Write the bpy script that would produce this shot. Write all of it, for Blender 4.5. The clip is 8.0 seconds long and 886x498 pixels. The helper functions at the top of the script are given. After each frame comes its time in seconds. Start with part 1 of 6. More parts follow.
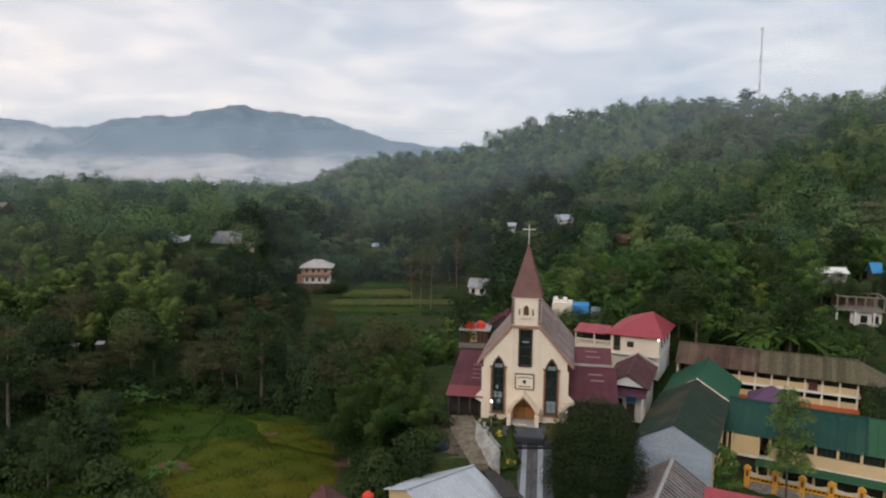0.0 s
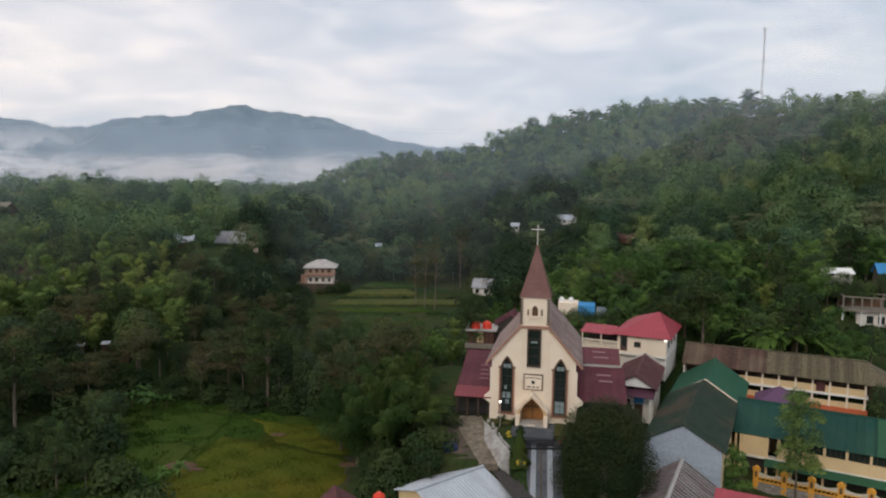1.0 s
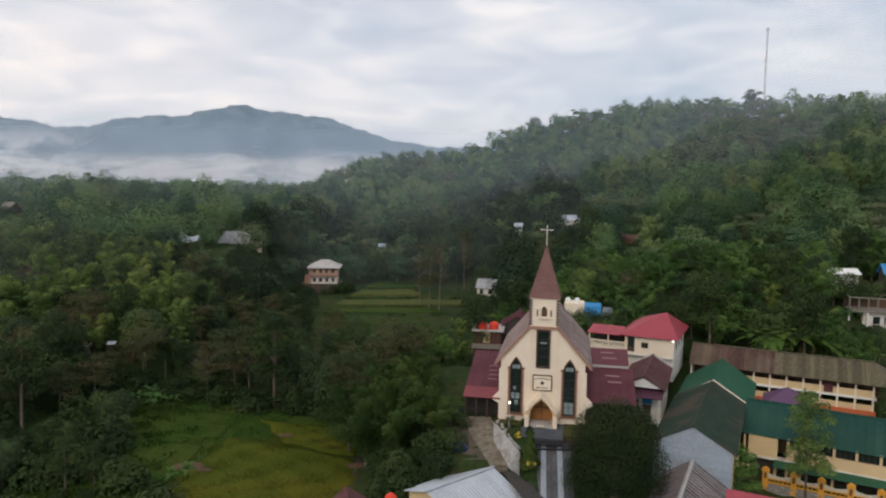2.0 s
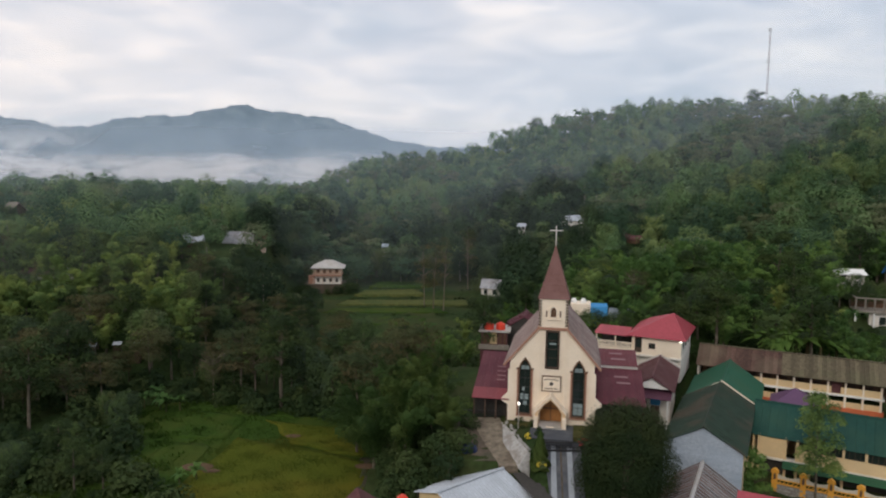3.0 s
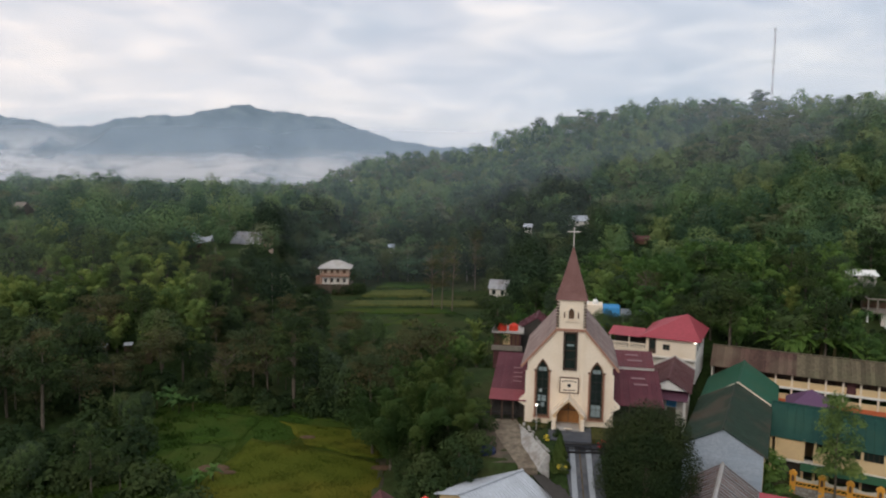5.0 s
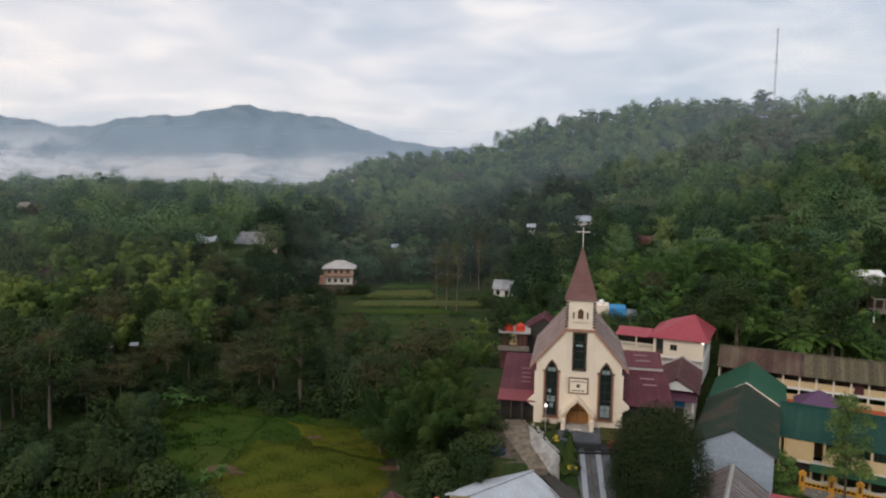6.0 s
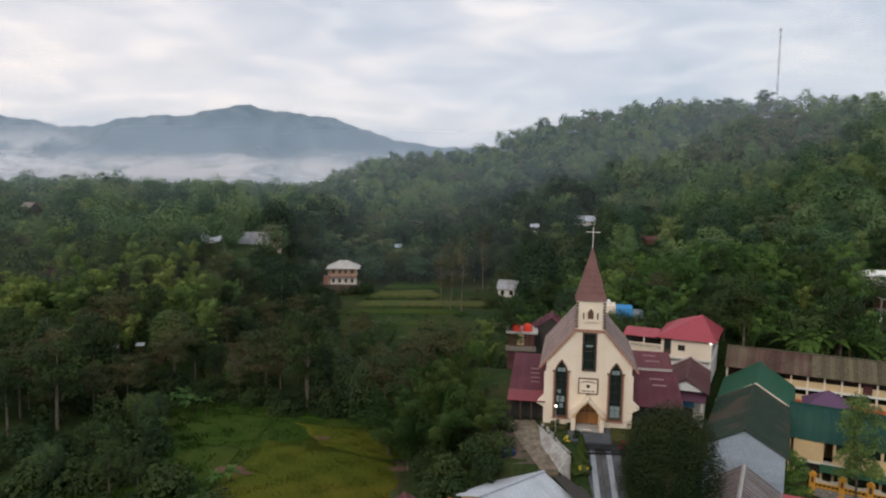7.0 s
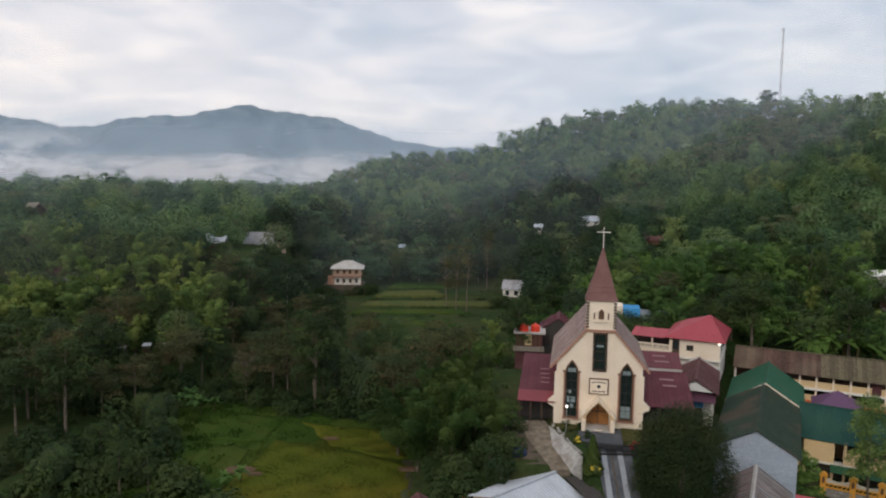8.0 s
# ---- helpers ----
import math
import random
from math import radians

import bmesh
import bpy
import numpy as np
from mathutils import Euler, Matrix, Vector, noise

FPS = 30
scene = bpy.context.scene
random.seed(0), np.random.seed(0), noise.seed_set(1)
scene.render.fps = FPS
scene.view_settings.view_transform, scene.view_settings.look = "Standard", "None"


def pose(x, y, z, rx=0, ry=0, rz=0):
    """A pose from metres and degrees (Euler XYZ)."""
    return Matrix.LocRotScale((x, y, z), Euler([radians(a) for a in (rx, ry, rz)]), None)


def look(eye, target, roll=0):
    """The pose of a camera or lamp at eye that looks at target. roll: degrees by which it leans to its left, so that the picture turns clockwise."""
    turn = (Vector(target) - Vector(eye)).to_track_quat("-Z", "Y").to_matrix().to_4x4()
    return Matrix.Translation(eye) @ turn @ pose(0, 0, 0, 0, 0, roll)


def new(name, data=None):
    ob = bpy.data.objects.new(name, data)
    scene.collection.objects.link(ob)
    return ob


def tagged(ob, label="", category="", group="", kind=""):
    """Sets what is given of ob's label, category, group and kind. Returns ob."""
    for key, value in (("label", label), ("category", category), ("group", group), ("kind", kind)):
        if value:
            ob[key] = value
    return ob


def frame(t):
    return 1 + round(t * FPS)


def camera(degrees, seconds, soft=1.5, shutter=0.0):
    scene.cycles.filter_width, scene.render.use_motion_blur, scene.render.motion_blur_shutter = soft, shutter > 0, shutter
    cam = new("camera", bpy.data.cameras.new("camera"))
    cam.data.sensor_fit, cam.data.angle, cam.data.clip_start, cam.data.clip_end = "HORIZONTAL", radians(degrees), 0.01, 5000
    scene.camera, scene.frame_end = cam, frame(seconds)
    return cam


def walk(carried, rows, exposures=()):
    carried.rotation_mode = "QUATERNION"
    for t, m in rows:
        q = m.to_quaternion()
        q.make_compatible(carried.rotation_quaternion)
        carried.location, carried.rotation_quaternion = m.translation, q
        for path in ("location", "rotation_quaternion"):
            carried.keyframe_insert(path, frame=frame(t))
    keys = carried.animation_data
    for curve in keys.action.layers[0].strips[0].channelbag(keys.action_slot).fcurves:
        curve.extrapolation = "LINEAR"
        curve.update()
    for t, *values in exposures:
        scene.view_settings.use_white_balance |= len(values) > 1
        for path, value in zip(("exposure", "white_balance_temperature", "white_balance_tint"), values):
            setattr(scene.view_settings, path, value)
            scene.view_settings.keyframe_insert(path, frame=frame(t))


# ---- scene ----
# the camera: a drone drifting slowly sideways in front of the church, looking slightly down
cam = camera(64.6, 8.0, soft=2.1)
# seconds, x, y, z, yaw, pitch, roll
ROWS = [
    (0.0, -0.000, 0.000, 30.604, 0.000, -5.697, 0.734),
    (0.5, -0.519, 0.070, 30.577, 0.006, -5.688, 0.758),
    (1.0, -1.103, 0.141, 30.570, 0.013, -5.682, 0.781),
    (1.5, -1.678, 0.212, 30.578, 0.019, -5.678, 0.801),
    (3.0, -3.418, 0.425, 30.648, 0.038, -5.677, 0.849),
    (3.5, -3.949, 0.497, 30.674, 0.044, -5.679, 0.860),
    (4.0, -4.503, 0.568, 30.698, 0.050, -5.681, 0.870),
    (4.5, -5.073, 0.640, 30.717, 0.056, -5.683, 0.879),
    (6.0, -6.785, 0.856, 30.735, 0.075, -5.686, 0.894),
    (6.5, -7.362, 0.928, 30.726, 0.081, -5.685, 0.896),
    (7.0, -8.012, 1.000, 30.711, 0.087, -5.681, 0.896),
    (7.5, -8.675, 1.073, 30.690, 0.093, -5.676, 0.896),
    (8.0, -9.321, 1.146, 30.665, 0.100, -5.667, 0.894),
]
walk(cam, [(t, pose(x, y, z, 90 + pitch, 0, yaw) @ pose(0, 0, 0, 0, 0, roll)) for t, x, y, z, yaw, pitch, roll in ROWS])

# ---- world, sun ----
world = bpy.data.worlds.new("overcast_morning")
scene.world = world
world.use_nodes = True
wt = world.node_tree
wn, wl = wt.nodes, wt.links
wn.clear()
SUN_ELEV, SUN_ROT = radians(34), radians(205)
sky = wn.new("ShaderNodeTexSky")
sky.sky_type, sky.sun_disc = "NISHITA", False
sky.sun_elevation, sky.sun_rotation = SUN_ELEV, SUN_ROT
coord = wn.new("ShaderNodeTexCoord")
flat = wn.new("ShaderNodeMapping")
flat.inputs["Scale"].default_value = (1.0, 1.0, 3.6)
wl.new(coord.outputs["Generated"], flat.inputs["Vector"])


def world_noise(scale, detail, offset, warp=0.6):
    mp = wn.new("ShaderNodeMapping")
    mp.inputs["Location"].default_value = (offset, offset * 0.7, offset * 0.3)
    wl.new(flat.outputs["Vector"], mp.inputs["Vector"])
    nz = wn.new("ShaderNodeTexNoise")
    nz.inputs["Scale"].default_value, nz.inputs["Detail"].default_value = scale, detail
    nz.inputs["Roughness"].default_value, nz.inputs["Distortion"].default_value = 0.5, warp
    wl.new(mp.outputs["Vector"], nz.inputs["Vector"])
    return nz


def world_ramp(source, stops):
    rp = wn.new("ShaderNodeValToRGB")
    while len(rp.color_ramp.elements) < len(stops):
        rp.color_ramp.elements.new(0.5)
    for el, (at, col) in zip(rp.color_ramp.elements, stops):
        el.position, el.color = at, (*col, 1)
    wl.new(source, rp.inputs["Fac"])
    return rp


big = world_ramp(world_noise(2.3, 6, 3.1).outputs["Fac"], [(0.34, (0.60, 0.65, 0.72)), (0.50, (0.74, 0.75, 0.79)), (0.66, (0.92, 0.88, 0.86))])
fine = world_ramp(world_noise(8.5, 6, 8.4, 0.8).outputs["Fac"], [(0.36, (0.88, 0.90, 0.93)), (0.52, (0.98, 0.98, 0.99)), (0.70, (1.15, 1.11, 1.07))])
clouds = wn.new("ShaderNodeMix")
clouds.data_type, clouds.blend_type = "RGBA", "MULTIPLY"
clouds.inputs["Factor"].default_value = 1.0
wl.new(big.outputs["Color"], clouds.inputs[6])
wl.new(fine.outputs["Color"], clouds.inputs[7])
# the cloud is thinner, warmer and brighter towards one side, where the day breaks
side = wn.new("ShaderNodeSeparateXYZ")
wl.new(coord.outputs["Generated"], side.inputs["Vector"])
dawn = wn.new("ShaderNodeMapRange")
dawn.inputs["From Min"].default_value, dawn.inputs["From Max"].default_value = 0.45, -0.65
wl.new(side.outputs["X"], dawn.inputs["Value"])
warm = world_ramp(dawn.outputs["Result"], [(0.0, (0.90, 0.94, 0.98)), (0.45, (0.98, 0.98, 1.0)), (1.0, (1.22, 1.14, 1.08))])
lit = wn.new("ShaderNodeMix")
lit.data_type, lit.blend_type = "RGBA", "MULTIPLY"
lit.inputs["Factor"].default_value = 1.0
wl.new(clouds.outputs[2], lit.inputs[6])
wl.new(warm.outputs["Color"], lit.inputs[7])
cloud_light = wn.new("ShaderNodeBackground")
cloud_light.inputs["Strength"].default_value = 1.16
wl.new(lit.outputs[2], cloud_light.inputs["Color"])
sky_light = wn.new("ShaderNodeBackground")
sky_light.inputs["Strength"].default_value = 0.06
wl.new(sky.outputs["Color"], sky_light.inputs["Color"])
both = wn.new("ShaderNodeMixShader")
both.inputs["Fac"].default_value = 0.88
wl.new(sky_light.outputs["Background"], both.inputs[1])
wl.new(cloud_light.outputs["Background"], both.inputs[2])
world_out = wn.new("ShaderNodeOutputWorld")
wl.new(both.outputs["Shader"], world_out.inputs["Surface"])

sun = new("sun", bpy.data.lights.new("sun", "SUN"))
sun.data.energy, sun.data.angle, sun.data.color = 0.9, radians(25), (1.0, 0.90, 0.78)
sun.matrix_world = look((-40, -90, 75), (0, 0, 0))
scene.view_settings.exposure = 0.0


# ---- materials ----
def mat(name, base, rough=0.7, vary=0.25, grain=3.0, patch=0.35, tint=None, metal=0.0, bump=0.2, spec=0.3, piece=0.0, coat=None):
    """A surface with variation at two scales: fine grain and broad stains towards tint."""
    m = bpy.data.materials.new(name)
    m.use_nodes = True
    nt = m.node_tree
    n, k = nt.nodes, nt.links
    bsdf = n["Principled BSDF"]
    bsdf.inputs["Roughness"].default_value, bsdf.inputs["Metallic"].default_value = rough, metal
    bsdf.inputs["Specular IOR Level"].default_value = spec
    geo = n.new("ShaderNodeNewGeometry")
    dark = tuple(c * (1 - vary) for c in base)
    tint = tint or tuple(c * (1 - 0.6 * vary) for c in base)

    def nz(scale, detail):
        t = n.new("ShaderNodeTexNoise")
        t.inputs["Scale"].default_value, t.inputs["Detail"].default_value = scale, detail
        k.new(geo.outputs["Position"], t.inputs["Vector"])
        return t

    def mixed(fac, a, b, lo=0.35, hi=0.7):
        rp = n.new("ShaderNodeMapRange")
        rp.inputs["From Min"].default_value, rp.inputs["From Max"].default_value = lo, hi
        k.new(fac, rp.inputs["Value"])
        mx = n.new("ShaderNodeMix")
        mx.data_type = "RGBA"
        k.new(rp.outputs["Result"], mx.inputs["Factor"])
        for sock, v in ((6, a), (7, b)):
            if isinstance(v, tuple):
                mx.inputs[sock].default_value = (*v, 1)
            else:
                k.new(v, mx.inputs[sock])
        return mx.outputs[2]

    g1, g2 = nz(grain, 4), nz(patch, 3)
    col = mixed(g1.outputs["Fac"], base, dark)
    col = mixed(g2.outputs["Fac"], col, tint, 0.45, 0.75)
    if piece:
        info = n.new("ShaderNodeObjectInfo")
        hsv = n.new("ShaderNodeHueSaturation")
        mr = n.new("ShaderNodeMapRange")
        mr.inputs["To Min"].default_value, mr.inputs["To Max"].default_value = 1 - piece, 1 + piece
        k.new(info.outputs["Random"], mr.inputs["Value"])
        k.new(mr.outputs["Result"], hsv.inputs["Value"])
        k.new(col, hsv.inputs["Color"])
        col = hsv.outputs["Color"]
    k.new(col, bsdf.inputs["Base Color"])
    if bump:
        bp = n.new("ShaderNodeBump")
        bp.inputs["Strength"].default_value, bp.inputs["Distance"].default_value = bump, 0.03
        k.new(g1.outputs["Fac"], bp.inputs["Height"])
        k.new(bp.outputs["Normal"], bsdf.inputs["Normal"])
    return m


def leaf_mat(name, cols, scale=0.11, spread=0.15, through_light=0.36):
    """Foliage: hue by broad patches, value leaf by leaf."""
    m = bpy.data.materials.new(name)
    m.use_nodes = True
    nt = m.node_tree
    n, k = nt.nodes, nt.links
    bsdf = n["Principled BSDF"]
    bsdf.inputs["Roughness"].default_value, bsdf.inputs["Specular IOR Level"].default_value = 0.65, 0.10
    geo, info = n.new("ShaderNodeNewGeometry"), n.new("ShaderNodeObjectInfo")
    t = n.new("ShaderNodeTexNoise")
    t.inputs["Scale"].default_value, t.inputs["Detail"].default_value = scale, 3
    k.new(geo.outputs["Position"], t.inputs["Vector"])
    add = n.new("ShaderNodeMath")
    add.operation = "MULTIPLY_ADD"
    add.inputs[1].default_value, add.inputs[2].default_value = 0.25, -0.12
    k.new(info.outputs["Random"], add.inputs[0])
    own = n.new("ShaderNodeAttribute")          # each tree's own hue, plus the light-matching lean given to the hill woods
    own.attribute_name = "kin"
    sway = n.new("ShaderNodeMath")
    k.new(add.outputs["Value"], sway.inputs[0])
    k.new(own.outputs["Fac"], sway.inputs[1])
    tot = n.new("ShaderNodeMath")
    k.new(t.outputs["Fac"], tot.inputs[0])
    k.new(sway.outputs["Value"], tot.inputs[1])
    rp = n.new("ShaderNodeValToRGB")
    while len(rp.color_ramp.elements) < len(cols):
        rp.color_ramp.elements.new(0.5)
    for i, (el, c) in enumerate(zip(rp.color_ramp.elements, cols)):
        el.position, el.color = 0.30 + 0.42 * i / max(1, len(cols) - 1), (*c, 1)
    k.new(tot.outputs["Value"], rp.inputs["Fac"])
    hsv, mr = n.new("ShaderNodeHueSaturation"), n.new("ShaderNodeMapRange")
    mr.inputs["To Min"].default_value, mr.inputs["To Max"].default_value = 1 - spread, 1 + spread
    k.new(geo.outputs["Random Per Island"], mr.inputs["Value"])
    k.new(mr.outputs["Result"], hsv.inputs["Value"])
    k.new(rp.outputs["Color"], hsv.inputs["Color"])
    k.new(hsv.outputs["Color"], bsdf.inputs["Base Color"])
    thin, leafy = n.new("ShaderNodeBsdfTranslucent"), n.new("ShaderNodeMixShader")
    k.new(hsv.outputs["Color"], thin.inputs["Color"])
    leafy.inputs["Fac"].default_value = through_light
    k.new(bsdf.outputs["BSDF"], leafy.inputs[1])
    k.new(thin.outputs["BSDF"], leafy.inputs[2])
    k.new(leafy.outputs["Shader"], n["Material Output"].inputs["Surface"])
    return m


def glow_mat(name, col, strength):
    m = bpy.data.materials.new(name)
    m.use_nodes = True
    b = m.node_tree.nodes["Principled BSDF"]
    b.inputs["Base Color"].default_value = (*col, 1)
    b.inputs["Emission Color"].default_value, b.inputs["Emission Strength"].default_value = (*col, 1), strength
    return m


LEAF = leaf_mat("broad_leaves", [(0.044, 0.070, 0.038), (0.067, 0.104, 0.042), (0.096, 0.149, 0.049), (0.117, 0.143, 0.057)])
LEAF_DARK = leaf_mat("dark_leaves", [(0.029, 0.048, 0.022), (0.041, 0.069, 0.025), (0.063, 0.094, 0.030)])
LEAF_BAMBOO = leaf_mat("bamboo_leaves", [(0.090, 0.148, 0.046), (0.156, 0.227, 0.065), (0.246, 0.296, 0.080)])
LEAF_OLIVE = leaf_mat("olive_leaves", [(0.050, 0.073, 0.031), (0.094, 0.098, 0.042), (0.132, 0.109, 0.055)])
LEAF_BANANA = leaf_mat("banana_leaves", [(0.075, 0.145, 0.029), (0.125, 0.206, 0.048)], 0.4)
# lighter than the near leaves: some of the hill's haze is in the colour
LEAF_FAR = leaf_mat("hazy_hill_leaves", [(0.051, 0.100, 0.057), (0.085, 0.153, 0.070), (0.140, 0.232, 0.096), (0.174, 0.241, 0.105)], 0.05, 0.07)
LEAF_PLUME = leaf_mat("plume_leaves", [(0.031, 0.062, 0.017), (0.048, 0.090, 0.023), (0.084, 0.120, 0.031)])
LEAF_STAND = leaf_mat("deep_bamboo_leaves", [(0.048, 0.102, 0.033), (0.081, 0.157, 0.043), (0.135, 0.223, 0.055)])
LEAF_VALLEY = leaf_mat("valley_leaves", [(0.026, 0.048, 0.024), (0.042, 0.073, 0.033), (0.066, 0.103, 0.042), (0.081, 0.099, 0.044)], 0.05, 0.10)
LEAF_UNDER = leaf_mat("undergrowth_leaves", [(0.025, 0.047, 0.019), (0.039, 0.067, 0.023), (0.064, 0.091, 0.031)], 0.15, 0.12)
LAWN = mat("dry_lawn", (0.085, 0.080, 0.030), 0.95, 0.4, 3.0, 0.5, (0.060, 0.070, 0.022), bump=0.5, spec=0.05)
BARK = mat("bark", (0.12, 0.10, 0.075), 0.9, 0.4, 6, 0.8, (0.18, 0.155, 0.12))
BARK_DULL = mat("dull_brown_bark", (0.20, 0.155, 0.125), 0.9, 0.35, 6, 0.8)
BARK_PALE = mat("pale_bark", (0.30, 0.27, 0.23), 0.9, 0.35, 6, 0.8)
GROUND = mat("ground_cover", (0.032, 0.056, 0.018), 0.95, 0.5, 1.2, 0.09, (0.052, 0.055, 0.022), bump=0.6, spec=0.05)
RICE = mat("rice_field", (0.078, 0.094, 0.011), 0.9, 0.30, 2.5, 0.10, (0.106, 0.094, 0.012), bump=0.5, spec=0.05)
TERRACE = mat("terrace_grass", (0.100, 0.112, 0.036), 0.9, 0.45, 1.2, 0.16, (0.044, 0.070, 0.024), bump=0.5, spec=0.05)
RICE_DULL = mat("dull_rice_field", (0.036, 0.072, 0.011), 0.9, 0.45, 2.0, 0.14, (0.056, 0.070, 0.014), bump=0.5, spec=0.05)
EARTH_WET = mat("wet_brown_earth", (0.060, 0.050, 0.030), 0.7, 0.45, 1.5, 0.4, (0.040, 0.058, 0.018), bump=0.5)
EARTH = mat("bare_earth", (0.13, 0.085, 0.055), 0.95, 0.4, 2, 0.5, spec=0.05)
CREAM = mat("cream_paint", (0.86, 0.745, 0.60), 0.75, 0.08, 5, 0.5, (0.78, 0.66, 0.51), bump=0.1)
CREAM_WHITE = mat("off_white_paint", (0.78, 0.74, 0.68), 0.75, 0.10, 4, 0.5, (0.62, 0.58, 0.52), bump=0.1)
TRIM = mat("terracotta_trim", (0.40, 0.215, 0.15), 0.7, 0.2, 5, 0.7)
BROWN = mat("brown_wood", (0.150, 0.085, 0.052), 0.6, 0.35, 6, 0.9)
DARK_WOOD = mat("dark_brown_wood", (0.085, 0.055, 0.04), 0.6, 0.3, 6, 0.9)
# cream turned ochre: the lamp's glow on the porch is in the colour
OCHRE_GLOW = mat("lamp_glow_ochre", (0.74, 0.54, 0.33), 0.75, 0.12, 5, 0.8, (0.62, 0.43, 0.25))
DOOR_WOOD = mat("varnished_door_wood", (0.37, 0.17, 0.055), 0.45, 0.3, 6, 0.9)
SPIRE = mat("spire_sheet", (0.175, 0.080, 0.070), 0.55, 0.2, 5, 0.5, (0.20, 0.10, 0.09))
NAVE_ROOF = mat("weathered_brown_tile", (0.25, 0.175, 0.155), 0.8, 0.3, 3.0, 0.5, (0.32, 0.26, 0.235), piece=0.10)
MAROON = mat("maroon_sheet", (0.098, 0.024, 0.034), 0.5, 0.2, 2.5, 0.3, (0.122, 0.036, 0.045), piece=0.08, spec=0.15)
MAROON_RED = mat("red_maroon_sheet", (0.135, 0.026, 0.034), 0.5, 0.2, 2.5, 0.3, (0.110, 0.036, 0.042), piece=0.08)
MAROON_EDGE = mat("bright_maroon_sheet", (0.21, 0.042, 0.050), 0.5, 0.15, 2.5, 0.3, piece=0.06)
MAROON_OLD = mat("faded_maroon_sheet", (0.108, 0.046, 0.048), 0.7, 0.3, 2.5, 0.4, (0.13, 0.072, 0.068), piece=0.08, spec=0.15)
RED_ROOF = mat("rose_red_sheet", (0.38, 0.060, 0.078), 0.5, 0.2, 2.5, 0.3, (0.31, 0.048, 0.062), piece=0.06)
SALMON = mat("salmon_brick_paint", (0.58, 0.45, 0.36), 0.8, 0.2, 4, 0.5, (0.46, 0.33, 0.26))
GREEN_A = mat("dark_green_sheet", (0.026, 0.050, 0.033), 0.65, 0.40, 1.4, 0.20, (0.090, 0.062, 0.043), piece=0.10, spec=0.15)
GREEN_B = mat("bright_green_sheet", (0.030, 0.115, 0.070), 0.5, 0.2, 2.0, 0.3, (0.040, 0.105, 0.060), piece=0.06, spec=0.15)
GREEN_D = mat("teal_green_sheet", (0.013, 0.058, 0.046), 0.5, 0.22, 2.0, 0.2, (0.024, 0.068, 0.046), piece=0.08, spec=0.15)
GREEN_E = mat("mid_green_sheet", (0.032, 0.100, 0.052), 0.5, 0.18, 2.0, 0.2, piece=0.07, spec=0.15)
OLD_TILE = mat("old_brown_sheet", (0.118, 0.068, 0.054), 0.85, 0.45, 2.5, 0.18, (0.15, 0.115, 0.08), piece=0.30)
OLD_TILE_MOSS = mat("mossy_brown_sheet", (0.142, 0.118, 0.076), 0.85, 0.45, 2.5, 0.25, (0.11, 0.108, 0.06), piece=0.30)
RUST = mat("rusty_sheet", (0.150, 0.066, 0.050), 0.85, 0.45, 2.0, 0.5, (0.20, 0.140, 0.118), piece=0.3)
RUST_PALE = mat("half_rusted_sheet", (0.19, 0.15, 0.135), 0.8, 0.5, 1.6, 0.5, (0.11, 0.055, 0.042), piece=0.35)
TIN = mat("bare_tin_sheet", (0.48, 0.52, 0.57), 0.45, 0.15, 2.5, 0.4, (0.38, 0.41, 0.45), metal=0.25, piece=0.06)
PLUM = mat("plum_sheet", (0.115, 0.050, 0.078), 0.55, 0.15, 2.5, 0.3)
PURPLE = mat("purple_sheet", (0.118, 0.058, 0.122), 0.55, 0.15, 2.5, 0.3)
GREY_WALL = mat("pale_blue_grey_boards", (0.38, 0.44, 0.51), 0.75, 0.2, 3, 0.4, (0.31, 0.37, 0.44), bump=0.15, piece=0.05)
YELLOW_WALL = mat("yellow_cream_paint", (0.74, 0.56, 0.32), 0.75, 0.10, 4, 0.5, (0.66, 0.50, 0.29))
ORANGE = mat("orange_paint", (0.75, 0.36, 0.05), 0.65, 0.15, 4, 0.5)
ORANGE_BAND = mat("red_orange_paint", (0.62, 0.16, 0.07), 0.7, 0.15, 4, 0.5)
WHITE = mat("white_paint", (0.80, 0.80, 0.78), 0.7, 0.08, 4, 0.5)
BLACK_IRON = mat("black_iron", (0.03, 0.03, 0.032), 0.5, 0.2, 6, 1.0)
CONCRETE = mat("pale_concrete", (0.50, 0.48, 0.46), 0.9, 0.2, 3, 0.4, (0.36, 0.33, 0.28), bump=0.3)
WALL_STAIN = mat("rain_streaked_concrete", (0.44, 0.43, 0.41), 0.9, 0.35, 2.2, 0.9, (0.24, 0.21, 0.18), bump=0.4)
BARE_CONCRETE = mat("bare_weathered_concrete", (0.27, 0.24, 0.205), 0.9, 0.3, 2.5, 0.6, (0.19, 0.165, 0.14))
TIN_OLD = mat("weathered_tin_sheet", (0.36, 0.365, 0.385), 0.6, 0.35, 1.8, 0.5, (0.23, 0.215, 0.205), piece=0.12)
EARTH_BROWN = mat("dull_earth_brown", (0.115, 0.090, 0.068), 0.95, 0.4, 1.2, 0.4, (0.055, 0.060, 0.034))
PATH = mat("dusty_concrete", (0.235, 0.195, 0.145), 0.95, 0.5, 1.6, 0.7, (0.105, 0.080, 0.058), bump=0.5)
ASPHALT = mat("grey_asphalt", (0.074, 0.081, 0.094), 0.85, 0.25, 5, 0.5, (0.12, 0.124, 0.13))
SKYLIGHT = mat("faded_pink_strip", (0.26, 0.15, 0.16), 0.6, 0.15, 3, 0.5)
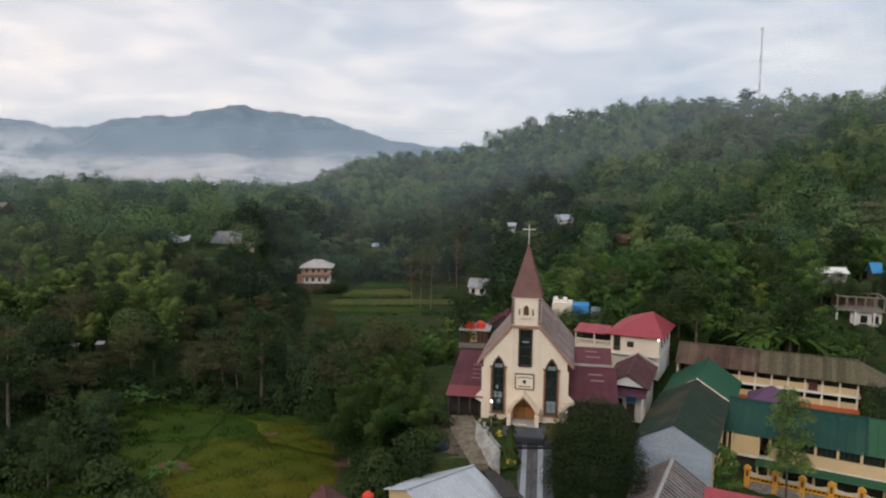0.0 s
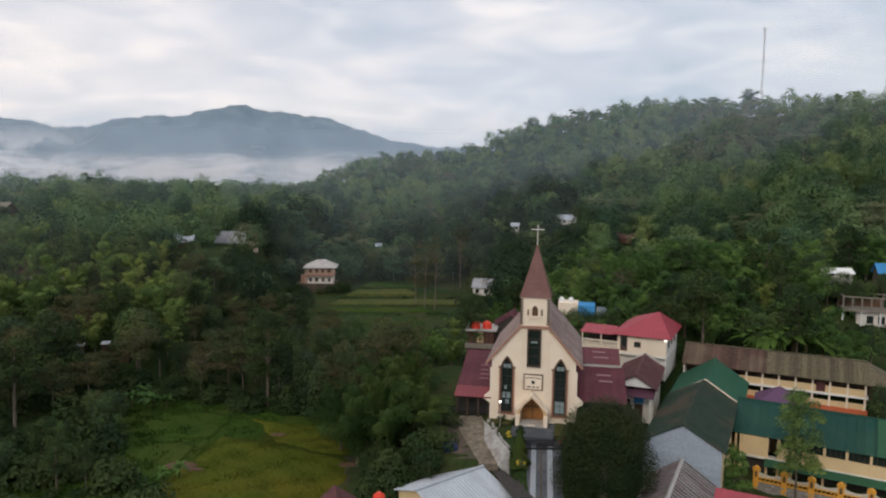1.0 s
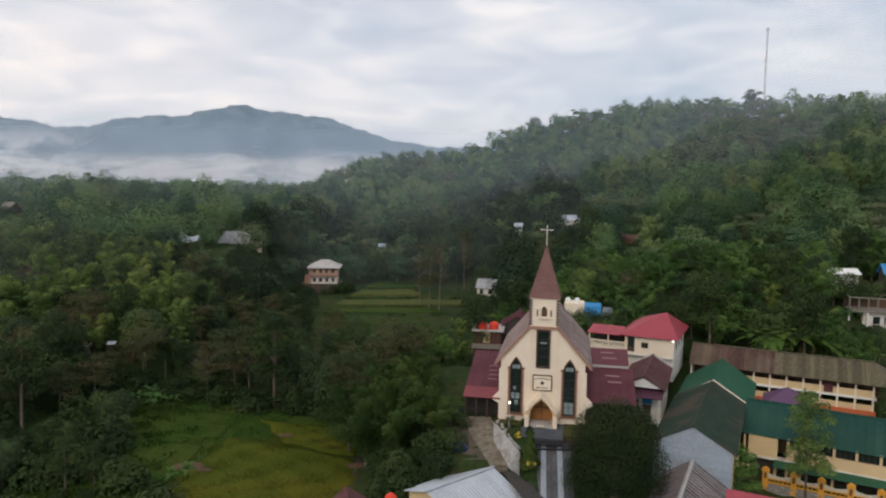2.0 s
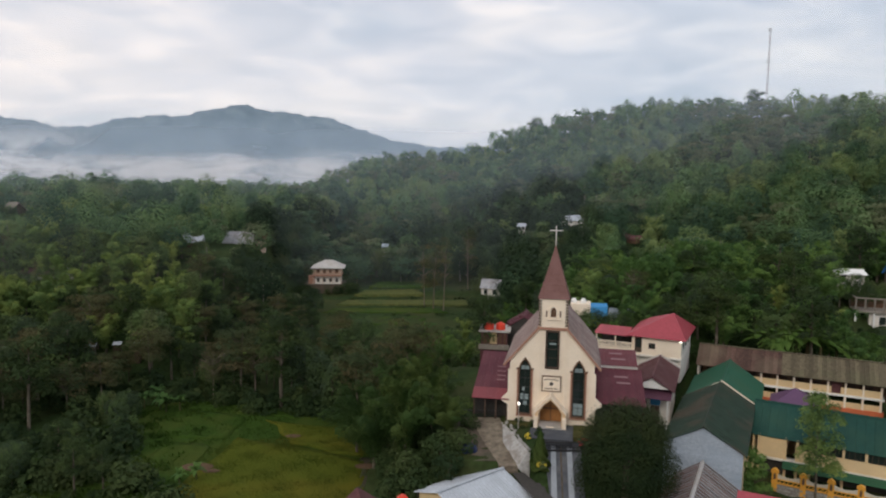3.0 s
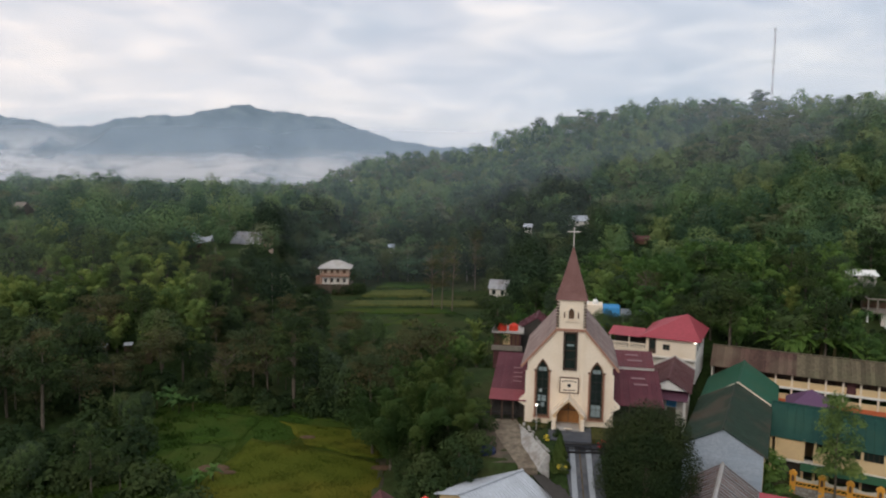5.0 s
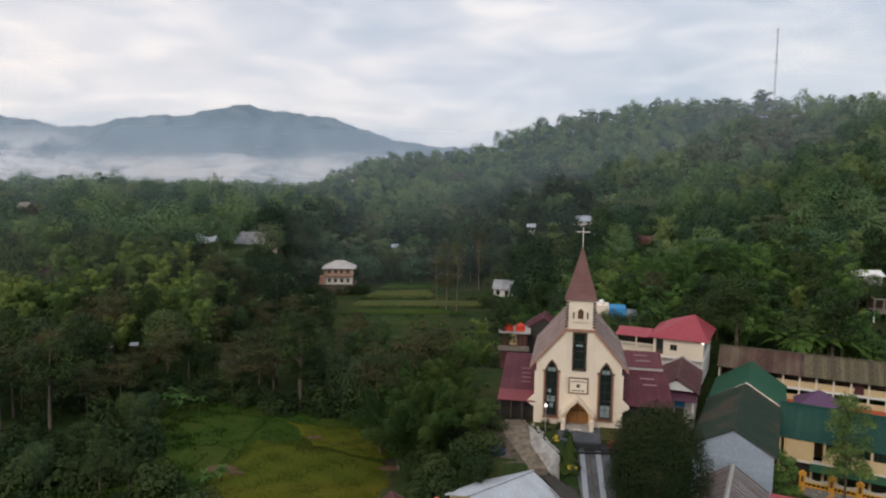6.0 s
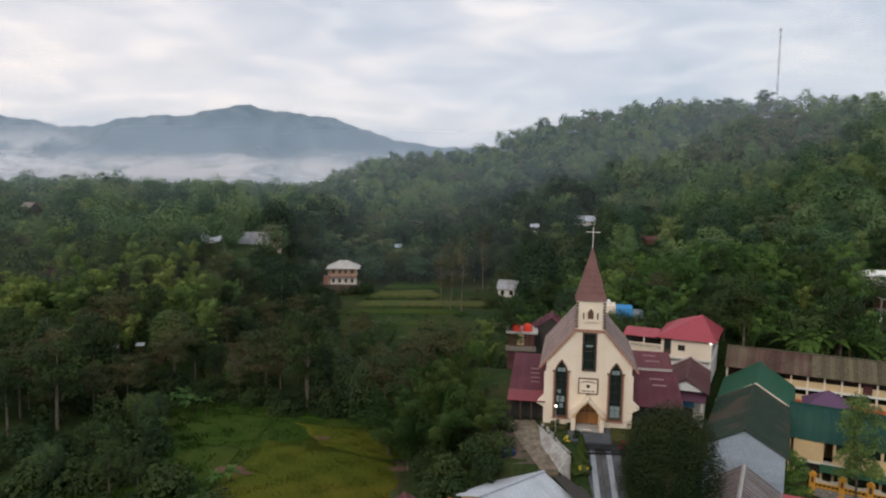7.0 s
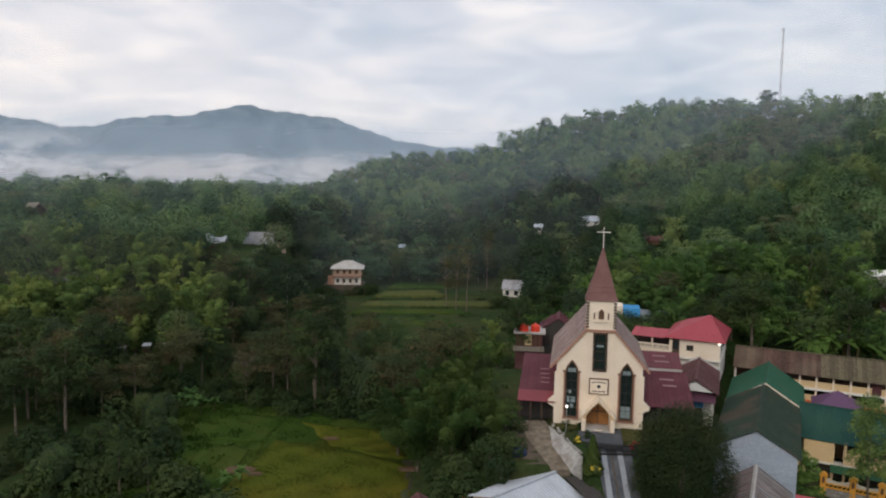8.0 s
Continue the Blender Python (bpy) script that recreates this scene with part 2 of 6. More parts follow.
FENCE_CREAM = mat("dull_cream_paint", (0.60, 0.55, 0.45), 0.8, 0.2, 4, 0.5)
STRIP = mat("pale_strip", (0.34, 0.37, 0.40), 0.9, 0.2, 4, 0.5, (0.26, 0.28, 0.30))
STONE = mat("grey_stone", (0.33, 0.32, 0.30), 0.9, 0.35, 3, 0.5, piece=0.25)
RED_TANK = mat("red_plastic", (0.70, 0.055, 0.025), 0.4, 0.1, 3, 0.5)
GLASS = mat("dark_window_glass", (0.020, 0.030, 0.028), 0.06, 0.2, 2, 0.8, spec=0.6, bump=0)
GLASS_PALE = mat("pale_stained_glass", (0.30, 0.38, 0.39), 0.2, 0.3, 4, 0.8, spec=0.6, bump=0)
# bluer than near olive and bamboo leaves: distance haze put into the colour
HILL_OLIVE = leaf_mat("hazy_olive_leaves", [(0.063, 0.116, 0.063), (0.109, 0.160, 0.075), (0.149, 0.168, 0.092)], 0.05, 0.07)
HILL_BAMBOO = leaf_mat("hazy_bamboo_leaves", [(0.087, 0.151, 0.070), (0.149, 0.222, 0.085), (0.208, 0.267, 0.103)], 0.05, 0.08)
# dark colour for shade in open interiors, also for surfaces dark in themselves
SHADE = mat("interior_shade_and_dark_paint", (0.06, 0.055, 0.05), 0.9, 0.3, 3, 0.6)
BLUE_DULL = mat("dark_blue_tarpaulin", (0.022, 0.036, 0.095), 0.5, 0.3, 3, 0.8)
BLUE = mat("bright_blue_sheet", (0.06, 0.30, 0.62), 0.5, 0.12, 3, 0.5)
RED_WHITE = mat("mast_red", (0.24, 0.13, 0.12), 0.6, 0.2, 1, 0.4)
MAST_WHITE = mat("mast_white", (0.42, 0.41, 0.42), 0.6, 0.1, 1, 0.4)
FLOWER_RED = mat("red_flowers", (0.50, 0.03, 0.04), 0.7, 0.4, 6, 2)
FLOWER_YELLOW = mat("yellow_flowers", (0.70, 0.55, 0.05), 0.7, 0.4, 6, 2)
LAMP = glow_mat("lit_lamp", (1.0, 0.95, 0.85), 2.5)


# ---- geometry helpers ----
def box(bm, x0, x1, y0, y1, z0, z1):
    vs = [bm.verts.new((x, y, z)) for x in (x0, x1) for y in (y0, y1) for z in (z0, z1)]
    for f in ((0, 1, 3, 2), (4, 6, 7, 5), (0, 4, 5, 1), (2, 3, 7, 6), (0, 2, 6, 4), (1, 5, 7, 3)):
        bm.faces.new([vs[i] for i in f])
    return bm


def prism(bm, outline, y0, y1):
    """An outline of (x, z) pushed along y."""
    a = [bm.verts.new((x, y0, z)) for x, z in outline]
    b = [bm.verts.new((x, y1, z)) for x, z in outline]
    bm.faces.new(a)
    bm.faces.new(b[::-1])
    for i in range(len(a)):
        j = (i + 1) % len(a)
        bm.faces.new((a[j], a[i], b[i], b[j]))
    return bm


def holed(outline, holes, y0, y1):
    """A wall of (x, z) outline with openings that go right through it."""
    bm = bmesh.new()
    sides = []
    for y in (y0, y1):
        edges = []
        loops = []
        for line in (outline, *holes):
            vs = [bm.verts.new((x, y, z)) for x, z in line]
            edges += [bm.edges.new((vs[i], vs[(i + 1) % len(vs)])) for i in range(len(vs))]
            loops.append(vs)
        bmesh.ops.triangle_fill(bm, use_beauty=True, use_dissolve=False, edges=edges)
        sides.append(loops)
    for a, b in zip(*sides):
        for i in range(len(a)):
            j = (i + 1) % len(a)
            bm.faces.new((a[i], a[j], b[j], b[i]))
    return bm


def ring(bm, outer, inner, y0, y1):
    """A frame between two outlines of (x, z) with as many points each."""
    n = len(outer)
    q = [[bm.verts.new((x, y, z)) for x, z in line] for y in (y0, y1) for line in (outer, inner)]
    for i in range(n):
        j = (i + 1) % n
        bm.faces.new((q[0][i], q[0][j], q[1][j], q[1][i]))
        bm.faces.new((q[2][j], q[2][i], q[3][i], q[3][j]))
        bm.faces.new((q[0][j], q[0][i], q[2][i], q[2][j]))
        bm.faces.new((q[1][i], q[1][j], q[3][j], q[3][i]))
    return bm


def slab(bm, corners, thick):
    """A sheet of that thickness below a polygon of corners in space."""
    up = [Vector(c) for c in corners]
    nrm = (up[1] - up[0]).cross(up[2] - up[0]).normalized()
    if nrm.z < 0:
        nrm.negate()
    a = [bm.verts.new(c) for c in up]
    b = [bm.verts.new(c - nrm * thick) for c in up]
    bm.faces.new(a)
    bm.faces.new(b[::-1])
    for i in range(len(a)):
        j = (i + 1) % len(a)
        bm.faces.new((a[j], a[i], b[i], b[j]))
    return bm


def tube(bm, path, radii, sides=6):
    rows = []
    for i, p in enumerate(path):
        p = Vector(p)
        d = (Vector(path[min(i + 1, len(path) - 1)]) - Vector(path[max(i - 1, 0)])).normalized()
        s = d.cross(Vector((0.3, 1, 0.1))).normalized()
        u = s.cross(d)
        rows.append([bm.verts.new(p + (s * math.cos(a) + u * math.sin(a)) * radii[i]) for a in (2 * math.pi * k / sides for k in range(sides))])
    for r0, r1 in zip(rows, rows[1:]):
        for k in range(sides):
            bm.faces.new((r0[k], r0[(k + 1) % sides], r1[(k + 1) % sides], r1[k]))
    bm.faces.new(rows[0][::-1])
    bm.faces.new(rows[-1])
    return bm


def lathe(bm, profile, cx=0, cy=0, sides=16):
    """A turned form of (radius, z) round an upright axis."""
    rows = [[bm.verts.new((cx + r * math.cos(2 * math.pi * k / sides), cy + r * math.sin(2 * math.pi * k / sides), z)) for k in range(sides)] for r, z in profile]
    for r0, r1 in zip(rows, rows[1:]):
        for k in range(sides):
            bm.faces.new((r0[k], r0[(k + 1) % sides], r1[(k + 1) % sides], r1[k]))
    bm.faces.new(rows[0][::-1])
    bm.faces.new(rows[-1])
    return bm


def meshed(name, bm, material):
    bmesh.ops.recalc_face_normals(bm, faces=bm.faces)
    me = bpy.data.meshes.new(name)
    bm.to_mesh(me)
    bm.free()
    me.materials.append(material)
    return me


def part(name, bm, material, parent, label=""):
    ob = new(name, meshed(name, bm, material))
    ob.parent = parent
    return tagged(ob, label)


def piece(name, mesh, parent, at=(0, 0, 0)):
    """One of many alike pieces on a shared mesh."""
    ob = new(name, mesh)
    ob.parent, ob.location = parent, at
    return ob


def thing(name, at, yaw, label, category, group="", kind=""):
    ob = new(name)
    ob.matrix_world = pose(*at, 0, 0, -yaw)
    return tagged(ob, label, category, group, kind)


def single(name, bm, material, label, category, group="", kind="", at=None):
    ob = new(name, meshed(name, bm, material))
    if at is not None:
        ob.matrix_world = at
    return tagged(ob, label, category, group, kind)


def block(parent, name, x0, x1, y0, y1, z0, z1, material, label=""):
    return part(name, box(bmesh.new(), x0, x1, y0, y1, z0, z1), material, parent, label)


def sheeting(parent, low0, low1, high0, material, n, name="roof_sheet", thick=0.06, rib=0.05, wide=0.10):
    """A roof plane from its eave (low0 to low1) up to high0 above low0, laid in n alike sheets with a raised lap."""
    a, b, c = Vector(low0), Vector(low1), Vector(high0)
    step, rise = (b - a) / n, c - a
    nrm = step.cross(rise).normalized()
    if nrm.z < 0:
        nrm.negate()
    bm = bmesh.new()
    lap = step * min(0.35, wide / step.length)
    slab(bm, [Vector(), step * 0.995, step * 0.995 + rise, rise], thick)
    slab(bm, [nrm * rib, lap + nrm * rib, lap + rise + nrm * rib, rise + nrm * rib], rib + 0.01)
    me = meshed(name, bm, material)
    for i in range(n):
        piece(name, me, parent, a + step * i)


def corrugated(parent, low0, low1, high0, material, n, waves=5, name="roof_sheet", depth=0.035):
    """Sheets pressed in waves that run from eave to ridge."""
    a, b, c = Vector(low0), Vector(low1), Vector(high0)
    step, rise = (b - a) / n, c - a
    nrm = step.cross(rise).normalized()
    if nrm.z < 0:
        nrm.negate()
    bm = bmesh.new()
    row = []
    for i in range(waves * 2 + 1):
        p = step * (i / (waves * 2)) + nrm * (depth if i % 2 else -depth)
        row.append([bm.verts.new(p), bm.verts.new(p + rise), bm.verts.new(p - nrm * 0.02), bm.verts.new(p + rise - nrm * 0.02)])
    for p, q in zip(row, row[1:]):
        bm.faces.new((p[0], q[0], q[1], p[1]))
        bm.faces.new((p[2], p[3], q[3], q[2]))
    me = meshed(name, bm, material)
    for i in range(n):
        piece(name, me, parent, a + step * i)


# ---- the lie of the land ----
def ss(a, b, t):
    t = np.clip((np.asarray(t, float) - a) / (b - a), 0, 1)
    return t * t * (3 - 2 * t)


SY = radians(26.2)
SU, SV = (math.cos(SY), -math.sin(SY)), (math.sin(SY), math.cos(SY))
SO = (27.2, 81.3)


def school_uv(x, y):
    return (x - SO[0]) * SU[0] + (y - SO[1]) * SU[1], (x - SO[0]) * SV[0] + (y - SO[1]) * SV[1]


def school_xy(u, v):
    return SO[0] + u * SU[0] + v * SV[0], SO[1] + u * SU[1] + v * SV[1]


def blend_max(a, b, k):
    h = np.clip(0.5 + 0.5 * (a - b) / k, 0, 1)
    return b * (1 - h) + a * h + k * h * (1 - h)


def hill_right(x, y):
    crest = 520 - 1.45 * np.maximum(x - 62, 0) + 0.4 * np.maximum(62 - x, 0)
    rise = -52.7 + 0.254 * x + 0.205 * np.minimum(y, crest) - 0.13 * np.maximum(40 - x, 0)
    dip = 11 * np.exp(-((x - 22) / 48) ** 2) * ss(300, 490, y)
    brow = 4.4 * np.exp(-((x - 124) / 33) ** 2) * ss(290, 390, y) + 4.2 * np.exp(-((x + 62) / 40) ** 2) * ss(380, 520, y)
    return rise - dip + brow - 0.30 * np.maximum(y - crest, 0)


def ground_z(x, y):
    x, y = np.asarray(x, float), np.asarray(y, float)
    u, v = school_uv(x, y)
    valley = -9 + 4.5 * ss(132, 172, y)
    church = -1.0 - 0.172 * np.clip(88.8 - y, 0, 45)
    school = -8.7 + 2.8 * ss(26, 34, v) - 1.7 * ss(14.5, 11.5, v) * ss(6, 9, u)
    k = ss(-10, -4.5, u) * (1 - 0.9 * ss(38, 46, v))
    church = church - 4.2 * ss(79.5, 76.5, y) * ss(8.2, 6.6, x)
    village = church * (1 - k) + school * k + 7.5 * ss(121, 146, y) * ss(12, 26, x)
    w = ss(-14, 0.5, x) * (1 - ss(112, 150, y) * (1 - ss(10, 40, x)))
    base = valley * (1 - w) + village * w
    left = -15 + (26 * ss(100, 190, y) + 4.3 * ss(190, 330, y)) * ss(-44, -60, x) + 2 * ss(-60, -130, x) * ss(120, 160, y)
    left = left - 1.2 * ss(-70, -120, x) * ss(230, 330, y) - 70 * ss(430, 640, y)
    g = blend_max(blend_max(base, hill_right(x, y), 8.0), left, 5.0)
    g = g - 2.8 * np.exp(-((x - 84) ** 2 + (y - 137.5) ** 2) / 36)          # lowered to fit the camera's view, so the unfinished house's ground floor shows
    far = ss(620, 900, y)
    g = g * (1 - far) - 70 * far
    return g


def ground_at(x, y):
    return float(ground_z(x, y))


def fast_mesh(name, verts, faces, material):
    """A mesh out of arrays: n x 3 places, m x 4 (or 3) corners."""
    me = bpy.data.meshes.new(name)
    verts, faces = np.asarray(verts, np.float32), np.asarray(faces, np.int32)
    m, c = faces.shape
    me.vertices.add(len(verts))
    me.vertices.foreach_set("co", verts.ravel())
    me.loops.add(m * c)
    me.loops.foreach_set("vertex_index", faces.ravel())
    me.polygons.add(m)
    me.polygons.foreach_set("loop_start", np.arange(0, m * c, c, dtype=np.int32))
    me.update(calc_edges=True)
    me.materials.append(material)
    return me


def sheet(xs, ys, height):
    gx, gy = np.meshgrid(xs, ys)
    v = np.stack([gx, gy, height(gx, gy)], -1).reshape(-1, 3)
    nx, ny = len(xs), len(ys)
    i = (np.arange(ny - 1)[:, None] * nx + np.arange(nx - 1)).ravel()
    return v, np.stack([i, i + 1, i + nx + 1, i + nx], 1)


def rough(x, y):
    return 0.25 * np.sin(x * 0.9 + 1.3 * np.sin(y * 0.31)) * np.sin(y * 0.7 + 1.1 * np.sin(x * 0.23))


def spread_axis(lo, hi, step, far_lo, far_hi):
    mid = list(np.arange(lo, hi + 0.1, step))
    s, a = step, hi
    while a < far_hi:
        s *= 1.25
        a += s
        mid.append(a)
    s, a = step, lo
    while a > far_lo:
        s *= 1.25
        a -= s
        mid.insert(0, a)
    return np.array(mid)


def land(x, y):
    near = (x > -62) & (y < 122)
    return ground_z(x, y) + np.where(near, 0.12, 1.0) * rough(x, y)


gv, gf = sheet(spread_axis(-150, 230, 2.0, -4500, 4500), spread_axis(40, 330, 2.0, -3000, 4800), land)
ground = new("ground", fast_mesh("ground", gv, gf, GROUND))
tagged(ground, "rolling green valley ground with undergrowth and soil", "ground", kind="structure")
for p in ground.data.polygons:
    p.use_smooth = True


# ---- the far mountain and the mist in the valley ----
def mountain_z(x, y):
    ridge = 96 + 46 * np.exp(-((x + 368) / 130) ** 2) + 7 * np.exp(-((x + 372) / 45) ** 2) + 28 * np.exp(-((x + 225) / 90) ** 2) + 28 * np.exp(-((x + 545) / 110) ** 2) \
        + 34 * np.exp(-((x + 830) / 150) ** 2) - 12 * ss(-110, 40, x)
    bumps = 2 * np.sin(x * 0.031 + 0.4) + 1.6 * np.sin(x * 0.083 + y * 0.02) + 1.2 * np.sin(x * 0.21 + 0.09 * y) + 1.3 * np.sin(x * 0.47 + 0.3 * y) * np.sin(x * 0.13 + 1.0) + 1.1 * np.sin(x * 0.71 + 2.0 * np.sin(x * 0.05))
    spur = 0.75 + 0.25 * np.sin(x * 0.02 + 0.8 * np.sin(y * 0.011))
    slope = np.exp(-((y - 1270) / 190) ** 2) ** spur
    gully = (5.0 * np.sin(x * 0.055 + 2.2 * np.sin(y * 0.016 + x * 0.008)) + 3.0 * np.sin(x * 0.16 + 1.7 * np.sin(y * 0.04)) * np.sin(y * 0.07)) * slope * (1 - slope) * 3.2
    canopy = 1.0 * np.sin(x * 0.9 + 2 * np.sin(y * 0.3)) * np.sin(y * 0.8 + 2 * np.sin(x * 0.21))
    return -75 + (ridge + bumps + 75) * slope + gully + canopy * slope


# the blue-grey of distance haze is put into the slope's own colours
MOUNTAIN = leaf_mat("hazed_far_slope", [(0.070, 0.112, 0.140), (0.110, 0.162, 0.200), (0.160, 0.216, 0.250)], 0.03, 0.15, 0.0)
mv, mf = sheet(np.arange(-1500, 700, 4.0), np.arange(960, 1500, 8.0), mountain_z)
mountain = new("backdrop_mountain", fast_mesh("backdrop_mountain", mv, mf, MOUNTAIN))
tagged(mountain, "distant wooded mountain coloured haze blue-grey above the misty valley", "mountain", kind="structure")


def mist_mat(name, col, amount, scale, lo, hi, top=0.45, ends=(0.12, 0.2)):
    """Thin mist: white droplets, more or less dense by a drifting pattern, that end softly at the bank's rim."""
    m = bpy.data.materials.new(name)
    m.use_nodes = True
    n, k = m.node_tree.nodes, m.node_tree.links
    n.clear()
    out, mix, clear, drops = n.new("ShaderNodeOutputMaterial"), n.new("ShaderNodeMixShader"), n.new("ShaderNodeBsdfTransparent"), n.new("ShaderNodeBsdfDiffuse")
    thin = n.new("ShaderNodeBsdfTranslucent")
    body = n.new("ShaderNodeMixShader")
    for s in (drops, thin):
        s.inputs["Color"].default_value = (*col, 1)
    k.new(drops.outputs["BSDF"], body.inputs[1])
    k.new(thin.outputs["BSDF"], body.inputs[2])
    coord, mp, nz = n.new("ShaderNodeTexCoord"), n.new("ShaderNodeMapping"), n.new("ShaderNodeTexNoise")
    mp.inputs["Scale"].default_value = (scale, scale, scale * 3.5)
    nz.inputs["Scale"].default_value, nz.inputs["Detail"].default_value = 1.0, 4
    nz.inputs["Distortion"].default_value = 0.5
    k.new(coord.outputs["Object"], mp.inputs["Vector"])
    k.new(mp.outputs["Vector"], nz.inputs["Vector"])
    sep = n.new("ShaderNodeSeparateXYZ")
    k.new(coord.outputs["Generated"], sep.inputs["Vector"])

    def rim(axis, w0, w1):
        a, b, c = n.new("ShaderNodeMapRange"), n.new("ShaderNodeMapRange"), n.new("ShaderNodeMath")
        for r in (a, b):
            r.interpolation_type = "SMOOTHSTEP"
        a.inputs["From Min"].default_value, a.inputs["From Max"].default_value = 0, w0
        b.inputs["From Min"].default_value, b.inputs["From Max"].default_value = 1, 1 - w1
        k.new(sep.outputs[axis], a.inputs["Value"])
        k.new(sep.outputs[axis], b.inputs["Value"])
        c.operation = "MULTIPLY"
        k.new(a.outputs["Result"], c.inputs[0])
        k.new(b.outputs["Result"], c.inputs[1])
        return c

    dens = n.new("ShaderNodeMapRange")
    dens.interpolation_type = "SMOOTHSTEP"
    dens.inputs["From Min"].default_value, dens.inputs["From Max"].default_value = lo, hi
    dens.inputs["To Max"].default_value = amount
    k.new(nz.outputs["Fac"], dens.inputs["Value"])
    e1, e2, e3 = rim("X", *ends), rim("Z", 0.3, top), n.new("ShaderNodeMath")
    e3.operation = "MULTIPLY"
    k.new(e1.outputs["Value"], e3.inputs[0])
    k.new(e2.outputs["Value"], e3.inputs[1])
    e4 = n.new("ShaderNodeMath")
    e4.operation = "MULTIPLY"
    k.new(e3.outputs["Value"], e4.inputs[0])
    k.new(dens.outputs["Result"], e4.inputs[1])
    k.new(e4.outputs["Value"], mix.inputs["Fac"])
    k.new(clear.outputs["BSDF"], mix.inputs[1])
    k.new(body.outputs["Shader"], mix.inputs[2])
    k.new(mix.outputs["Shader"], out.inputs["Surface"])
    return m


MIST = mist_mat("valley_mist", (0.90, 0.88, 0.90), 0.96, 0.011, 0.28, 0.56, 0.20)
MIST_LOW = mist_mat("low_mist", (0.74, 0.78, 0.84), 0.85, 0.010, 0.20, 0.60, 0.40)
MIST_THIN = mist_mat("thin_mist", (0.86, 0.87, 0.91), 0.75, 0.012, 0.36, 0.62, 0.45)
VEIL = mist_mat("mountain_haze", (0.70, 0.83, 1.0), 0.33, 0.004, -0.1, 0.5, 0.3, (0.05, 0.05))


def mist_bank(x0, x1, y, z0, z1, bow, material, label):
    """A bank of mist: a long curtain, bowed in plan and leaning back."""
    xs, zs = np.linspace(x0, x1, 40), np.linspace(0, 1, 8)
    gx, gz = np.meshgrid(xs, zs)
    v = np.stack([gx, y + bow * np.sin(gx * 0.006) + gz * 60, z0 + (z1 - z0) * gz], -1).reshape(-1, 3)
    nx = len(xs)
    i = (np.arange(7)[:, None] * nx + np.arange(nx - 1)).ravel()
    ob = new("mist_bank", fast_mesh("mist_bank", v, np.stack([i, i + 1, i + nx + 1, i + nx], 1), material))
    ob.visible_shadow = False
    return tagged(ob, label, "mist", kind="structure")


mist_bank(-1200, 60, 780, -60, 48, 30, MIST_LOW, "low white morning mist lying in the valley")
mist_bank(-1300, 40, 900, -60, 66, 30, MIST, "low white morning mist lying in the valley")
mist_bank(-1150, -430, 905, 10, 108, 20, MIST_THIN, "thin drifting mist against the mountain foot")
mist_bank(-420, 60, 920, 10, 76, 10, MIST_THIN, "thin drifting mist against the mountain foot")
mist_bank(-1700, 700, 1010, -60, 150, 20, VEIL, "blue morning haze before the far mountain")

# ---- woodland ----
rng = np.random.default_rng(7)


def cards(centres, normals, size, rng, droop=0.0, loose=0.30):
    """Small leaf sprays: slim pointed blades, each with its own turn."""
    n = len(centres)
    nn = normals + rng.normal(0, loose, (n, 3))
    nn /= np.linalg.norm(nn, axis=1)[:, None] + 1e-9
    a = np.cross(nn, rng.normal(0, 1, (n, 3)))
    a /= np.linalg.norm(a, axis=1)[:, None] + 1e-9
    b = np.cross(nn, a)
    s = size * rng.uniform(0.6, 1.35, (n, 1))
    t = s * rng.uniform(0.55, 0.95, (n, 1))
    v = np.stack([centres - a * s - b * t * 0.8, centres + a * s * 1.2 - np.array([0, 0, droop]) * s, centres - a * s * 0.7 + b * t], 1)
    return v.reshape(-1, 3)


def toned(v, tone):
    """Sprays with the tone of the clump that each of them grows in, as a fourth number."""
    return np.concatenate([v, np.repeat(tone, 3)[:, None]], 1)


def dome_crown(rng, height, radius, low, n, size, lumps=40, depth=0.30, loose=0.32):
    """A full head of leaves whose surface swells in lumps, with stray sprays outside it."""
    d = rng.normal(0, 1, (n, 3))
    d /= np.linalg.norm(d, axis=1)[:, None]
    d[:, 2] = np.where(d[:, 2] < -0.40, -d[:, 2], d[:, 2])
    k = rng.normal(0, 1, (lumps, 3))
    k[:, 2] = np.abs(k[:, 2]) * 1.1 - 0.3
    k /= np.linalg.norm(k, axis=1)[:, None]
    size_of = rng.uniform(0.75, 1.12, lumps)
    dots = d @ k.T
    which = np.argmax(dots * size_of, axis=1)
    near = dots[np.arange(n), which]
    swell = np.clip((near - 0.70) / 0.28, 0, 1)
    r = (1 - depth + depth * swell ** 0.7) * (0.6 + 0.4 * size_of[which]) * rng.uniform(0.80, 1.08, n)
    up = (height - low) * 0.60
    c = d * r[:, None] * np.array([radius, radius, up]) + np.array([0, 0, height - up])
    v = cards(c, d * 0.6 + (d - k[which] * 0.8) + np.array([0, 0, 0.45]), size, rng, 0.0, loose)
    return toned(v, rng.normal(0, 0.085, lumps)[which])


